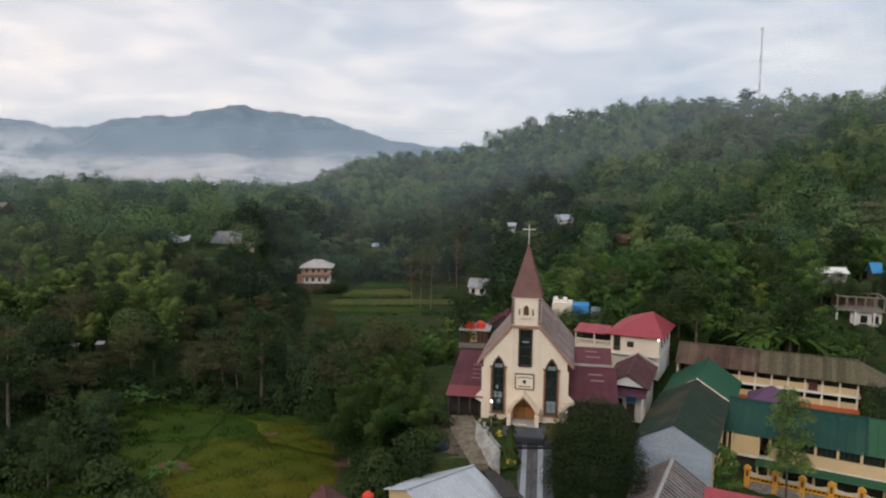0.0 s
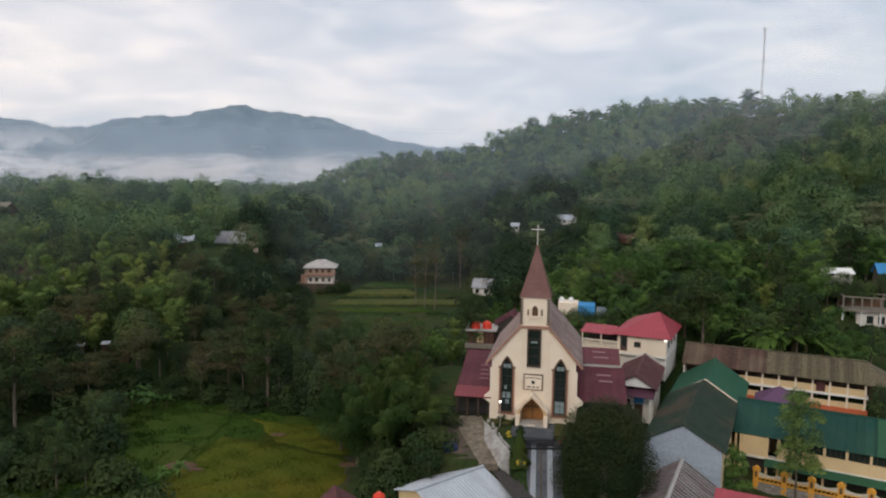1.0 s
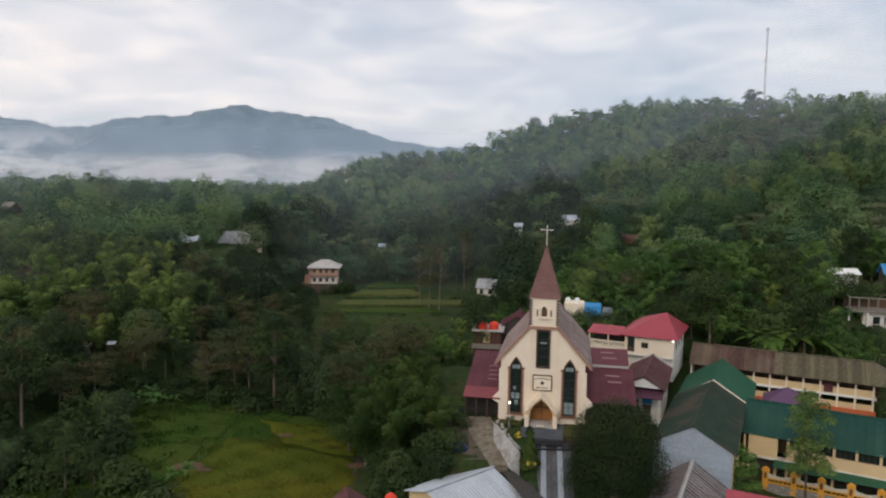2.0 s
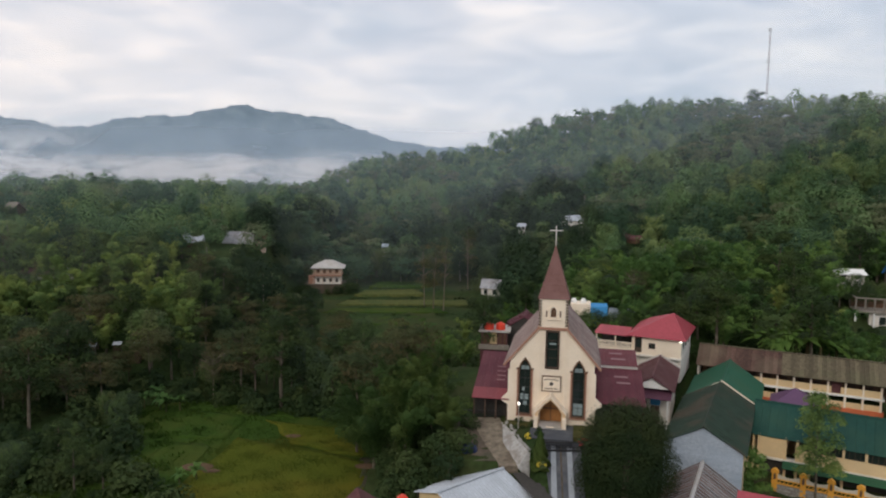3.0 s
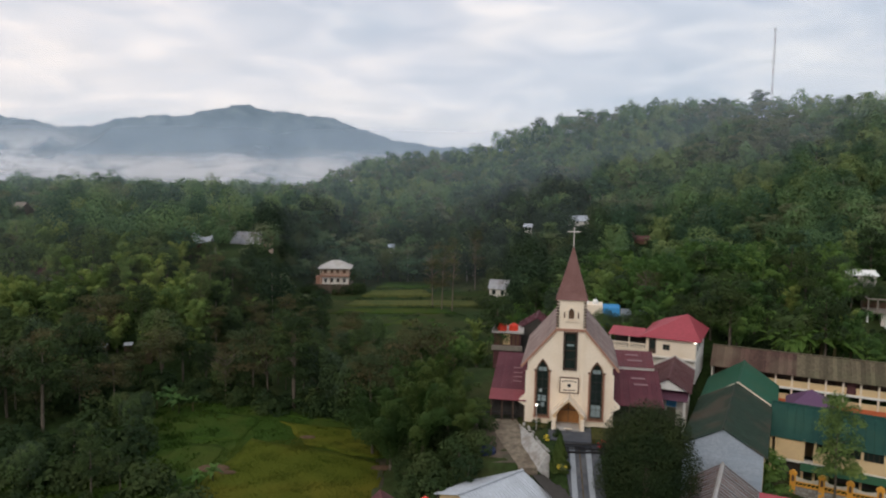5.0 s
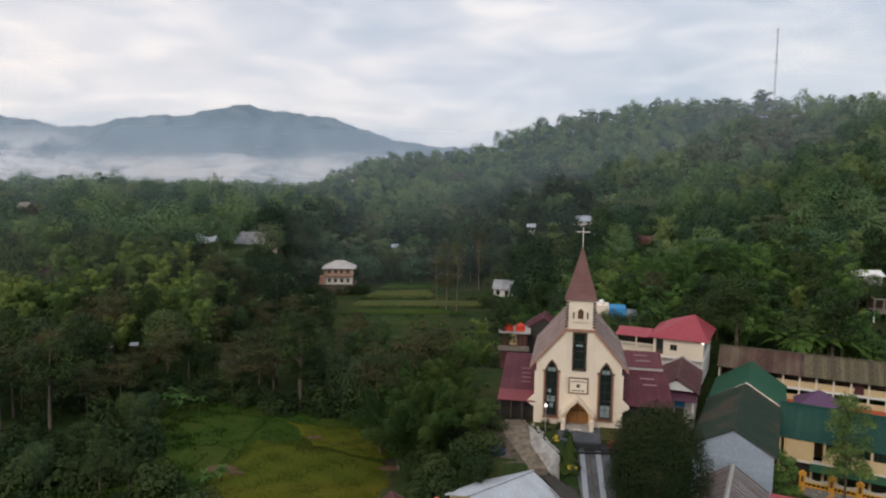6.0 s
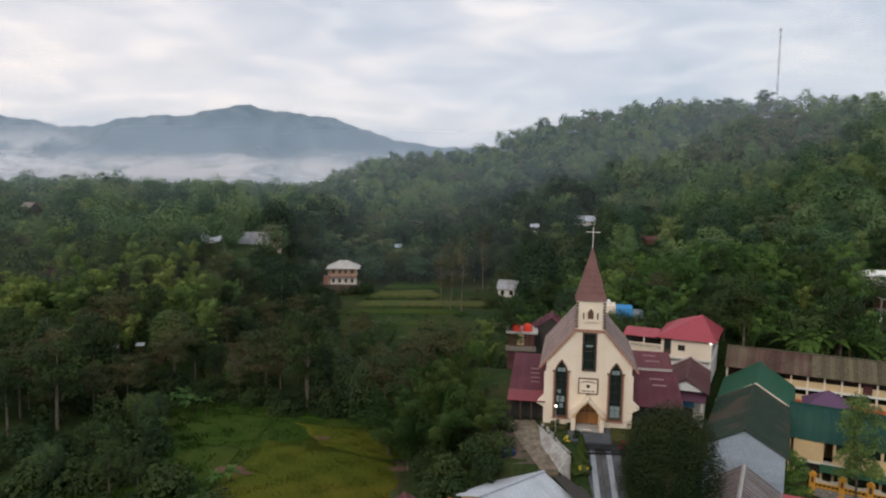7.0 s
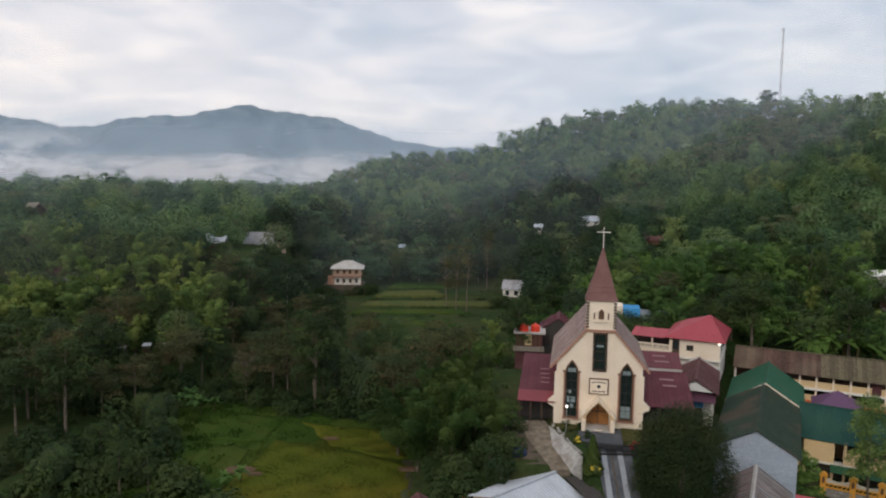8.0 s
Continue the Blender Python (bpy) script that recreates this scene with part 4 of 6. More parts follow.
# spire: four slightly flared faces
SC = 1.8
bm = bmesh.new()
rows = []
for h, z in ((2.06, TT - 0.02), (1.92, TT + 0.35), (1.0, 18.9), (0.06, 22.25)):
    rows.append([bm.verts.new((sx * h, SC + sy * h, z)) for sx, sy in ((-1, -1), (1, -1), (1, 1), (-1, 1))])
for r0, r1 in zip(rows, rows[1:]):
    for k in range(4):
        bm.faces.new((r0[k], r0[(k + 1) % 4], r1[(k + 1) % 4], r1[k]))
bm.faces.new(rows[0][::-1])
bm.faces.new(rows[-1])
spire = part("spire", bm, SPIRE, church, "steep maroon sheet-metal pyramid spire")
for i in range(1, 9):
    t = i / 9
    z = TT + 0.35 + (22.1 - TT - 0.35) * t
    h = (1.92 + (1.0 - 1.92) * (z - 15.9) / 3.0) if z < 18.9 else (1.0 + (0.06 - 1.0) * (z - 18.9) / 3.35)
    bm = bmesh.new()
    ring(bm, [(-h - 0.02, SC - h - 0.02), (h + 0.02, SC - h - 0.02), (h + 0.02, SC + h + 0.02), (-h - 0.02, SC + h + 0.02)], [(-h + 0.05, SC - h + 0.05), (h - 0.05, SC - h + 0.05), (h - 0.05, SC + h - 0.05), (-h + 0.05, SC + h - 0.05)], z, z + 0.035)
    for vtx in bm.verts:
        vtx.co = (vtx.co.x, vtx.co.z, vtx.co.y)
    part("sheet_lap", bm, SPIRE, spire)
cross = part("cross", box(bmesh.new(), -0.05, 0.05, SC - 0.05, SC + 0.05, 22.1, 24.85), CREAM_WHITE, church, "pale metal cross on the spire's tip")
block(cross, "cross_arm", -0.85, 0.85, SC - 0.045, SC + 0.045, 24.18, 24.29, CREAM_WHITE)


# windows of the front
def lancet(cx):
    fr = part("window", ring(bmesh.new(), pointed(cx, 0.86, 0.0, 6.0, 7.72), pointed(cx, 0.70, 0.2, 5.9, 7.45), -0.14, 0.2), BROWN, church, "tall pointed window in a brown frame")
    part("pane", prism(bmesh.new(), pointed(cx, 0.71, 0.16, 5.9, 7.46), 0.22, 0.26), GLASS, fr, "dark glass")
    for z in (1.3, 2.5, 3.7, 4.9, 6.0):
        block(fr, "glazing_bar", cx - 0.69, cx + 0.69, 0.14, 0.22, z - 0.022, z + 0.022, BLACK_IRON)
    block(fr, "mullion", cx - 0.022, cx + 0.022, 0.14, 0.22, 0.2, 6.9, BLACK_IRON)
    for s in (-1, 1):
        block(fr, "shutter", *sorted((cx + s * 0.86, cx + s * 1.02)), -0.20, 0.0, 0.0, 6.1, TRIM, "narrow terracotta side strip")
        block(fr, "strip_head", *sorted((cx + s * 0.84, cx + s * 1.12)), -0.24, 0.0, 6.1, 6.28, BROWN)
    block(fr, "sill", cx - 1.1, cx + 1.1, -0.22, 0.0, -0.14, 0.0, TRIM)
    return fr


lw, rw = lancet(-3.45), lancet(3.45)
for x0, x1, z0, z1 in ((-3.75, -3.45, 3.2, 3.65), (-4.0, -3.65, 2.0, 2.8), (-3.55, -2.95, 2.0, 2.75), (-3.6, -3.15, 1.2, 1.8)):
    block(lw, "pale_glass_piece", x0, x1, 0.185, 0.215, z0, z1, GLASS_PALE)
block(rw, "pale_glass_piece", 2.85, 4.05, 0.185, 0.215, 0.35, 1.9, GLASS_PALE)
for cx in (-3.45, 3.45):
    fr = lw if cx < 0 else rw
    block(fr, "pale_glass_piece", cx - 0.5, cx + 0.5, 0.185, 0.215, 6.05, 6.55, GLASS_PALE)
uw = part("window", ring(bmesh.new(), [(-0.90, 6.4), (0.90, 6.4), (0.90, 11.42), (-0.90, 11.42)], [(-0.72, 6.58), (0.72, 6.58), (0.72, 11.22), (-0.72, 11.22)], -0.20, 0.2), DARK_WOOD, church, "tall dark oblong window in the gable")
block(uw, "pane", -0.69, 0.69, 0.22, 0.26, 6.57, 11.23, GLASS)
for z in (7.75, 8.9, 10.05):
    block(uw, "glazing_bar", -0.69, 0.69, 0.14, 0.22, z - 0.03, z + 0.03, DARK_WOOD)
block(uw, "pale_glass_piece", -0.45, 0.45, 0.185, 0.215, 9.5, 9.75, GLASS_PALE)
# name board: bars for words that cannot be read
sign = part("name_board", box(bmesh.new(), -1.25, 1.25, -0.22, 0, 3.38, 5.47), BROWN, church, "white name board in a brown frame above the door")
block(sign, "board_face", -1.1, 1.1, -0.235, -0.22, 3.52, 5.33, CREAM)
for i in range(9):
    a = (i - 4) * 0.21
    block(sign, "writing_bar", a - 0.08, a + 0.08, -0.245, -0.235, 4.95 - 0.10 * (a / 0.84) ** 2, 5.10 - 0.10 * (a / 0.84) ** 2, DARK_WOOD)
part("emblem", prism(bmesh.new(), [(0.24 * math.cos(k * math.pi / 6), 4.42 + 0.24 * math.sin(k * math.pi / 6)) for k in range(12)], -0.245, -0.235), BLACK_IRON, sign, "dark round emblem")
for x0, x1 in ((-0.8, -0.2), (-0.1, 0.3), (0.4, 0.8)):
    block(sign, "writing_bar", x0, x1, -0.245, -0.235, 3.72, 3.86, DARK_WOOD)
# porch
# the arch's colour includes the lamp's warm glow
part("porch_arch", ring(bmesh.new(), [(-1.75, -CH), (-1.95, 1.15), (-1.0, 2.35), (0, 3.15), (1.0, 2.35), (1.95, 1.15), (1.75, -CH)], [(-1.45, -CH), (-1.5, 1.0), (-0.88, 2.0), (0, 2.78), (0.88, 2.0), (1.5, 1.0), (1.45, -CH)], -2.05, -1.75), OCHRE_GLOW, church, "cream pointed porch arch")
for s in (-1, 1):
    part("porch_roof", slab(bmesh.new(), [(s * 2.1, -2.15, 1.05), (s * 2.1, -0.02, 1.05), (0, -0.02, 3.3), (0, -2.15, 3.3)], 0.14), CREAM, church)
    block(church, "porch_wall", *sorted((s * 1.72, s * 1.5)), -1.75, 0, -CH, 1.3, CREAM)
    block(church, "porch_buttress", *sorted((s * 2.05, s * 1.55)), -2.35, -2.05, -CH, 0.6, CREAM)
door = part("door", prism(bmesh.new(), pointed(0, 1.41, -0.6, 1.2, 2.58), 0.12, 0.22), DOOR_WOOD, church, "varnished orange-brown double door")
block(door, "door_rail", -1.36, 1.36, 0.07, 0.12, 1.0, 1.15, BROWN)
block(door, "door_stile", -0.05, 0.05, 0.07, 0.12, -0.6, 2.3, BROWN)
block(church, "porch_step", -1.5, 1.5, -2.5, -0.0, -CH, -0.62, CONCRETE)
for i in range(4):
    block(church, "bench_slat", -0.5, 0.5, -2.9 + 0.1 * i, -2.83 + 0.1 * i, -0.5, -0.46, CREAM)


# ---- side halls under maroon roofs ----
def side_hall(x0, x1, y_low, y_high, z_low, z_high, label, n, edge):
    h = thing("side_hall", (10.89, 89.47, 0), 10.5, label, "building", "side halls of the church")
    sheeting(h, (x0, y_low + edge, z_low + (z_high - z_low) * edge / (y_high - y_low)), (x1, y_low + edge, z_low + (z_high - z_low) * edge / (y_high - y_low)), (x0, y_high, z_high), MAROON, n)
    if edge:
        sheeting(h, (x0, y_low, z_low), (x1, y_low, z_low), (x0, y_low + edge, z_low + (z_high - z_low) * edge / (y_high - y_low)), MAROON_EDGE, n)
    block(h, "rear_wall", x0, x1, y_high - 0.3, y_high, -2, z_high - 0.1, CREAM_WHITE)
    # set-back wall and posts coloured dark for the shade inside the open hall
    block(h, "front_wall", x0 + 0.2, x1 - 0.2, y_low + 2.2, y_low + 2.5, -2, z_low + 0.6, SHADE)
    k = 4
    for i in range(k):
        x = x0 + 0.3 + (x1 - x0 - 0.6) * i / (k - 1)
        block(h, "post", x - 0.1, x + 0.1, y_low + 0.3, y_low + 0.5, -2, z_low + 0.05, DARK_WOOD)
    return h


lh = side_hall(-10.4, -W - 0.02, -0.3, 12.0, 1.95, 5.3, "lean-to hall with a maroon sheet roof beside the church", 8, 2.6)
rh = side_hall(W + 0.02, 12.1, 0.6, 8.9, 2.0, 4.6, "wide lean-to hall with a maroon sheet roof beside the church", 11, 0)
sheeting(rh, (W + 0.02, 9.0, 5.0), (11.6, 9.0, 5.0), (W + 0.02, 13.2, 6.35), MAROON_RED, 11)
block(rh, "gutter_wall", W + 0.02, 11.6, 8.92, 9.12, 4.3, 4.93, CONCRETE, "weathered grey gutter wall between the two roofs")
block(rh, "upper_rear_wall", W + 0.02, 11.6, 12.9, 13.2, -2, 6.2, CREAM_WHITE)
for y, zz, x0, x1 in ((5.2, 3.44, 8.6, 10.4), (6.6, 3.88, 8.3, 10.2), (10.3, 5.42, 8.0, 10.0), (11.7, 5.87, 7.8, 9.6)):
    part("skylight_strip", slab(bmesh.new(), [(x0, y, zz + 0.08), (x1, y, zz + 0.08), (x1, y + 0.35, zz + 0.20), (x0, y + 0.35, zz + 0.20)], 0.03), SKYLIGHT, rh, "faded pinkish skylight strip")
for t, x0 in ((0.36, -7.6), (0.45, -7.6), (0.54, -7.7), (0.64, -7.8)):
    y, zz = -0.3 + 12.3 * t, 1.95 + 3.35 * t
    part("skylight_strip", slab(bmesh.new(), [(x0, y, zz + 0.08), (x0 + 1.2, y, zz + 0.08), (x0 + 1.2, y + 0.2, zz + 0.14), (x0, y + 0.2, zz + 0.14)], 0.03), SKYLIGHT, lh, "faded pinkish skylight strip")


# ---- the school ----
SYAW = 26.2


def gable_block(ob, x0, x1, y0, y1, z0, eave, ridge, wall_mat, roof_mat, over, n, along="y", rear=True, sheets=sheeting, front_mat=None):
    """A gabled block whose ridge runs along y (or x)."""
    if along == "y":
        mx = (x0 + x1) / 2
        part("gable_wall", prism(bmesh.new(), [(x0, z0), (x1, z0), (x1, eave), (mx, ridge - 0.1), (x0, eave)], y0, y0 + 0.25), front_mat or wall_mat, ob)
        if rear:
            part("gable_wall", prism(bmesh.new(), [(x0, z0), (x1, z0), (x1, eave), (mx, ridge - 0.1), (x0, eave)], y1 - 0.25, y1), wall_mat, ob)
        block(ob, "side_wall", x0, x0 + 0.25, y0 + 0.25, y1 - 0.25, z0, eave, wall_mat)
        block(ob, "side_wall", x1 - 0.25, x1, y0 + 0.25, y1 - 0.25, z0, eave, wall_mat)
        drop = (ridge - eave) / (x1 - mx) * over
        for s, xe in ((-1, x0 - over), (1, x1 + over)):
            sheets(ob, (xe, y0 - over * 0.5, eave - drop + 0.1), (xe, y1 + over * 0.5, eave - drop + 0.1), (mx, y0 - over * 0.5, ridge + 0.1), roof_mat, n)
        part("ridge_cap", prism(bmesh.new(), [(mx - 0.22, ridge + 0.02), (mx, ridge + 0.24), (mx + 0.22, ridge + 0.02)], y0 - over * 0.5, y1 + over * 0.5), roof_mat, ob)
    else:
        my = (y0 + y1) / 2
        drop = (ridge - eave) / (y1 - my) * over
        for xa, xb in ((x0, x0 + 0.25), (x1 - 0.25, x1)):
            bm = prism(bmesh.new(), [(y0, z0), (y1, z0), (y1, eave), (my, ridge - 0.1), (y0, eave)], xa, xb)
            for vtx in bm.verts:
                vtx.co = (vtx.co.y, vtx.co.x, vtx.co.z)
            part("gable_wall", bm, wall_mat, ob)
        block(ob, "rear_wall", x0 + 0.25, x1 - 0.25, y1 - 0.25, y1, z0, eave, wall_mat)
        for s, ye in ((-1, y0 - over), (1, y1 + over)):
            sheets(ob, (x0 - 0.4, ye, eave - drop + 0.1), (x1 + 0.4, ye, eave - drop + 0.1), (x0 - 0.4, my, ridge + 0.1), roof_mat if s < 0 else roof_mat, n)
        bm = prism(bmesh.new(), [(my - 0.22, ridge + 0.02), (my, ridge + 0.24), (my + 0.22, ridge + 0.02)], x0 - 0.4, x1 + 0.4)
        for vtx in bm.verts:
            vtx.co = (vtx.co.y, vtx.co.x, vtx.co.z)
        part("ridge_cap", bm, roof_mat, ob)


hall_a = thing("school_hall", (*SO, 0), SYAW, "long hall with faded dark green roof and blue-grey gable", "building")
gable_block(hall_a, -3.9, 5.05, 0.25, 21.5, -9, -0.75, 1.75, YELLOW_WALL, GREEN_A, 0.45, 22, front_mat=GREY_WALL, sheets=lambda *a: sheeting(*a, rib=0.045, wide=0.07))
for i in range(17):
    z0 = -6.8 + i * 0.5
    z1 = min(z0 + 0.46, 1.55)
    lo, hi = [4.45 if z < -0.75 else max(0.02, 4.45 * (1.6 - z) / 2.35) for z in (z0, z1)]
    part("board", prism(bmesh.new(), [(0.575 - lo, z0), (0.575 + lo, z0), (0.575 + hi, z1), (0.575 - hi, z1)], 0.215, 0.25), GREY_WALL, hall_a)
hall_b = thing("school_hall", (*SO, 0), SYAW, "taller hall with a bright green sheet roof", "building")
gable_block(hall_b, -4.1, 5.8, 21.8, 36.4, -9, -1.5, 1.72, YELLOW_WALL, GREEN_B, 0.4, 14)
for s, xe, ze in ((-1, -4.55, -1.66), (1, 6.25, -1.66)):
    part("verge_board", slab(bmesh.new(), [(xe, 21.46, ze + 0.42), (0.85, 21.46, 2.10), (0.85, 21.6, 2.10), (xe, 21.6, ze + 0.42)], 0.16), CREAM, hall_b, "pale verge board")


wing_d = thing("school_wing", (*SO, 0), SYAW, "two-storey yellow school wing under a teal green roof", "building", "school wings")
gable_block(wing_d, 5.5, 34, 16.9, 26.0, -9, -3.3, -0.1, YELLOW_WALL, GREEN_D, 0.4, 28, along="x")
turned = Matrix.Translation((6.2, 16.9, 0)) @ pose(0, 0, 0, 0, 0, -4.0) @ Matrix.Translation((-6.2, -16.9, 0))
wing_d.matrix_world = wing_d.matrix_world @ turned
sheeting(wing_d, (22.2, 16.44, -3.42), (34.4, 16.44, -3.42), (22.2, 21.45, 0.10), GREEN_E, 12)
for i, (a, b) in enumerate(((6.2, 9.6), (11.0, 12.6), (12.6, 16.4), (16.4, 18.95), (18.95, 21.6), (21.6, 24.3), (24.3, 27.0), (27.0, 29.7))):
    block(wing_d, "parapet", a + 0.14, b - 0.14, 16.72, 16.88, -6.3, -4.75, YELLOW_WALL)
    if i:
        w = block(wing_d, "window", a + 0.16, b - 0.16, 17.02, 17.08, -4.74, -3.45, GLASS, "dark louvred school window")
        for j in range(1, 4):
            x = a + (b - a) * j / 4
            block(w, "window_bar", x - 0.03, x + 0.03, 16.96, 17.02, -4.74, -3.45, DARK_WOOD)
for x in (6.3, 9.6, 11.0, 12.6, 16.4, 18.95, 21.6, 24.3, 27.0, 29.7):
    block(wing_d, "post", x - 0.16, x + 0.16, 16.66, 16.92, -9, -3.35, YELLOW_WALL)
block(wing_d, "upper_wall", 6.5, 9.5, 16.70, 16.9, -4.75, -3.4, YELLOW_WALL)
# dark wall colour holds the shade under the canopy
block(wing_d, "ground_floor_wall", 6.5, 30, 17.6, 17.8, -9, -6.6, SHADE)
block(wing_d, "floor_slab", 6.2, 30, 16.6, 17.6, -6.6, -6.3, CREAM_WHITE)
sheeting(wing_d, (9.4, 15.4, -7.15), (30, 15.4, -7.15), (9.4, 16.65, -6.45), GREEN_E, 20)

wing_c = thing("school_wing", (*SO, 0), SYAW, "two-storey yellow school wing under a weathered brown roof", "building", "school wings")
sheeting(wing_c, (-4.6, 38.8, -0.30), (8.6, 38.8, -0.30), (-4.6, 43, 2.5), OLD_TILE, 20, rib=0.17, wide=0.22)
sheeting(wing_c, (8.6, 38.8, -0.30), (23.0, 38.8, -0.30), (8.6, 43, 2.5), OLD_TILE_MOSS, 22, rib=0.17, wide=0.22)
sheeting(wing_c, (-4.6, 47.2, -0.30), (23.0, 47.2, -0.30), (-4.6, 43, 2.5), OLD_TILE, 30)
part("hip_end", slab(bmesh.new(), [(23.0, 38.8, -0.27), (27.4, 38.8, -0.27), (27.4, 47.2, -0.27), (23.0, 43, 2.53)], 0.08), OLD_TILE_MOSS, wing_c)
part("ridge_cap", box(bmesh.new(), -4.6, 23.0, 42.8, 43.2, 2.47, 2.66), OLD_TILE_MOSS, wing_c)
block(wing_c, "rear_wall", -4.2, 26.5, 46.2, 46.5, -7, -0.38, YELLOW_WALL)
block(wing_c, "end_wall", -4.4, -4.1, 39.4, 46.5, -7, -0.25, CREAM_WHITE)
# yellow wall coloured brown to hold the shade under the eave
block(wing_c, "inner_wall", -4.1, 26.5, 42.2, 42.4, -7, -0.38, BROWN)
for i in range(11):
    x = -1.75 + i * 2.45
    block(wing_c, "post", x - 0.15, x + 0.15, 39.62, 39.9, -6.2, -0.4, CREAM)
    if i < 10:
        block(wing_c, "parapet", x + 0.13, x + 2.32, 39.9, 40.05, -2.5, -1.4, YELLOW_WALL)
        block(wing_c, "lower_parapet", x + 0.13, x + 2.32, 39.9, 40.05, -4.6, -3.7, YELLOW_WALL)
        block(wing_c, "doorway", x + 0.5, x + 1.5, 42.1, 42.2, -2.6, -0.7, DARK_WOOD)
block(wing_c, "floor_slab", -2, 23.2, 39.55, 42.2, -2.78, -2.5, WHITE)
block(wing_c, "base_band", -2, 23.2, 39.58, 40.2, -6.2, -4.6, ORANGE_BAND)
block(wing_c, "red_door", 15.9, 17.2, 39.84, 39.9, -2.4, -0.55, MAROON_OLD, "dark red door")

pav = thing("pavilion", (*school_xy(10.7, 32.0), 0), SYAW, "small open pavilion with a purple pyramid roof", "pavilion")
for k in range(4):
    a, b = ((-3.5, -3.5), (3.5, -3.5), (3.5, 3.5), (-3.5, 3.5))[k], ((3.5, -3.5), (3.5, 3.5), (-3.5, 3.5), (-3.5, -3.5))[k]
    part("roof_face", slab(bmesh.new(), [(*a, -2.75), (*b, -2.75), (0, 0, -0.35)], 0.08), PURPLE, pav)
    block(pav, "post", a[0] * 0.85 - 0.1, a[0] * 0.85 + 0.1, a[1] * 0.85 - 0.1, a[1] * 0.85 + 0.1, -8, -2.6, WHITE)

# ---- houses beside the church ----
red = thing("house", (31.4, 114.4, 0), SYAW, "two-storey cream house with a rose red hipped roof and balcony", "house")
block(red, "upper_wall", -3.2, 4.6, 0, 0.25, 2.1, 5.3, CREAM)
block(red, "side_wall", 4.35, 4.6, 0.25, 11.5, -2, 5.3, CREAM_WHITE)
block(red, "side_wall", -3.2, -2.95, 0.25, 11.5, -2, 5.3, CREAM)
block(red, "rear_wall", -3.2, 4.6, 11.5, 11.75, -2, 5.3, CREAM)
block(red, "lower_wall", -9.4, 4.6, 0.6, 0.85, -2, 2.1, CREAM_WHITE)
block(red, "floor_slab", -9.5, 4.7, -0.12, 11.5, 1.8, 2.1, CREAM_WHITE)
z, t = 5.2, 8.5
part("roof_face", slab(bmesh.new(), [(-4.3, -0.7, z), (5.4, -0.7, z), (2.4, 5.8, t), (-1.4, 5.8, 7.4)], 0.1), RED_ROOF, red, "rose red front roof slope")
part("roof_face", slab(bmesh.new(), [(5.4, -0.7, z), (5.4, 12.3, z), (2.4, 5.8, t)], 0.1), RED_ROOF, red)
part("roof_face", slab(bmesh.new(), [(5.4, 12.3, z), (-4.3, 12.3, z), (-1.4, 5.8, 7.4), (2.4, 5.8, t)], 0.1), RED_ROOF, red)
part("roof_face", slab(bmesh.new(), [(-4.3, 12.3, z), (-4.3, -0.7, z), (-1.4, 5.8, 7.4)], 0.1), RED_ROOF, red)
sheeting(red, (-9.6, -0.5, 5.0), (-4.0, -0.5, 5.0), (-9.6, 3.6, 5.75), RED_ROOF, 6)
# shade of the roofed balcony is put into this wall's colour
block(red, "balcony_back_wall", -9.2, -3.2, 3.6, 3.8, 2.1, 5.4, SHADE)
block(red, "balcony_rail", -9.4, -3.2, -0.2, 0.0, 3.68, 3.85, CREAM)
block(red, "balcony_kerb", -9.4, -3.2, -0.2, 0.0, 2.1, 2.8, CREAM)
bal = lathe(bmesh.new(), [(0.08, 2.8), (0.135, 3.1), (0.08, 3.4), (0.11, 3.7)], 0, 0, 8)
bal_me = meshed("baluster", bal, CREAM)
for i in range(20):
    piece("baluster", bal_me, red, (-9.25 + i * 0.31, -0.1, 0))
for x in (-9.4, -6.2, -3.3):
    block(red, "balcony_post", x, x + 0.2, -0.2, 0.0, 2.1, 4.95, CREAM)
rd = block(red, "door", -2.85, -1.7, -0.04, 0.0, 2.42, 4.95, DARK_WOOD, "dark double door")
block(rd, "glass_panel", -2.7, -1.85, -0.06, -0.04, 3.2, 4.7, GLASS)
rwn = block(red, "window", -0.6, 0.5, -0.05, 0.0, 3.2, 4.15, BROWN, "small brown framed window")
for x in (-0.5, 0.0):
    block(rwn, "pane", x, x + 0.42, -0.07, -0.05, 3.28, 4.07, GLASS)
for y in (2.0, 5.0, 8.0):
    block(red, "side_window", 4.6, 4.64, y, y + 1.1, 3.2, 4.4, GLASS)
block(red, "wall_lamp", 4.35, 4.62, -0.22, -0.04, 4.75, 4.98, LAMP, "lit white wall lamp")

small = thing("parish_house", (29.18, 97.78, 0), 21.8, "small house with a faded maroon gable roof and white gable", "house")
part("gable_board", prism(bmesh.new(), [(-5.4, 1.2), (0.1, 1.2), (-2.6, 2.6)], 0, 0.2), WHITE, small, "white gable triangle")
block(small, "front_wall", -5.2, 0.0, 1.6, 1.8, -4.5, 1.1, CREAM_WHITE)
block(small, "side_wall", -0.2, 0.0, 1.8, 13, -4.5, 1.1, CREAM_WHITE)
block(small, "side_wall", -5.2, -5.0, 1.8, 13, -4.5, 1.1, CREAM_WHITE)
for s, xe in ((-1, -5.95), (1, 0.62)):
    sheeting(small, (xe, -0.35, 0.98), (xe, 13.5, 0.98), (-2.55, -0.35, 2.85), MAROON_OLD, 12)
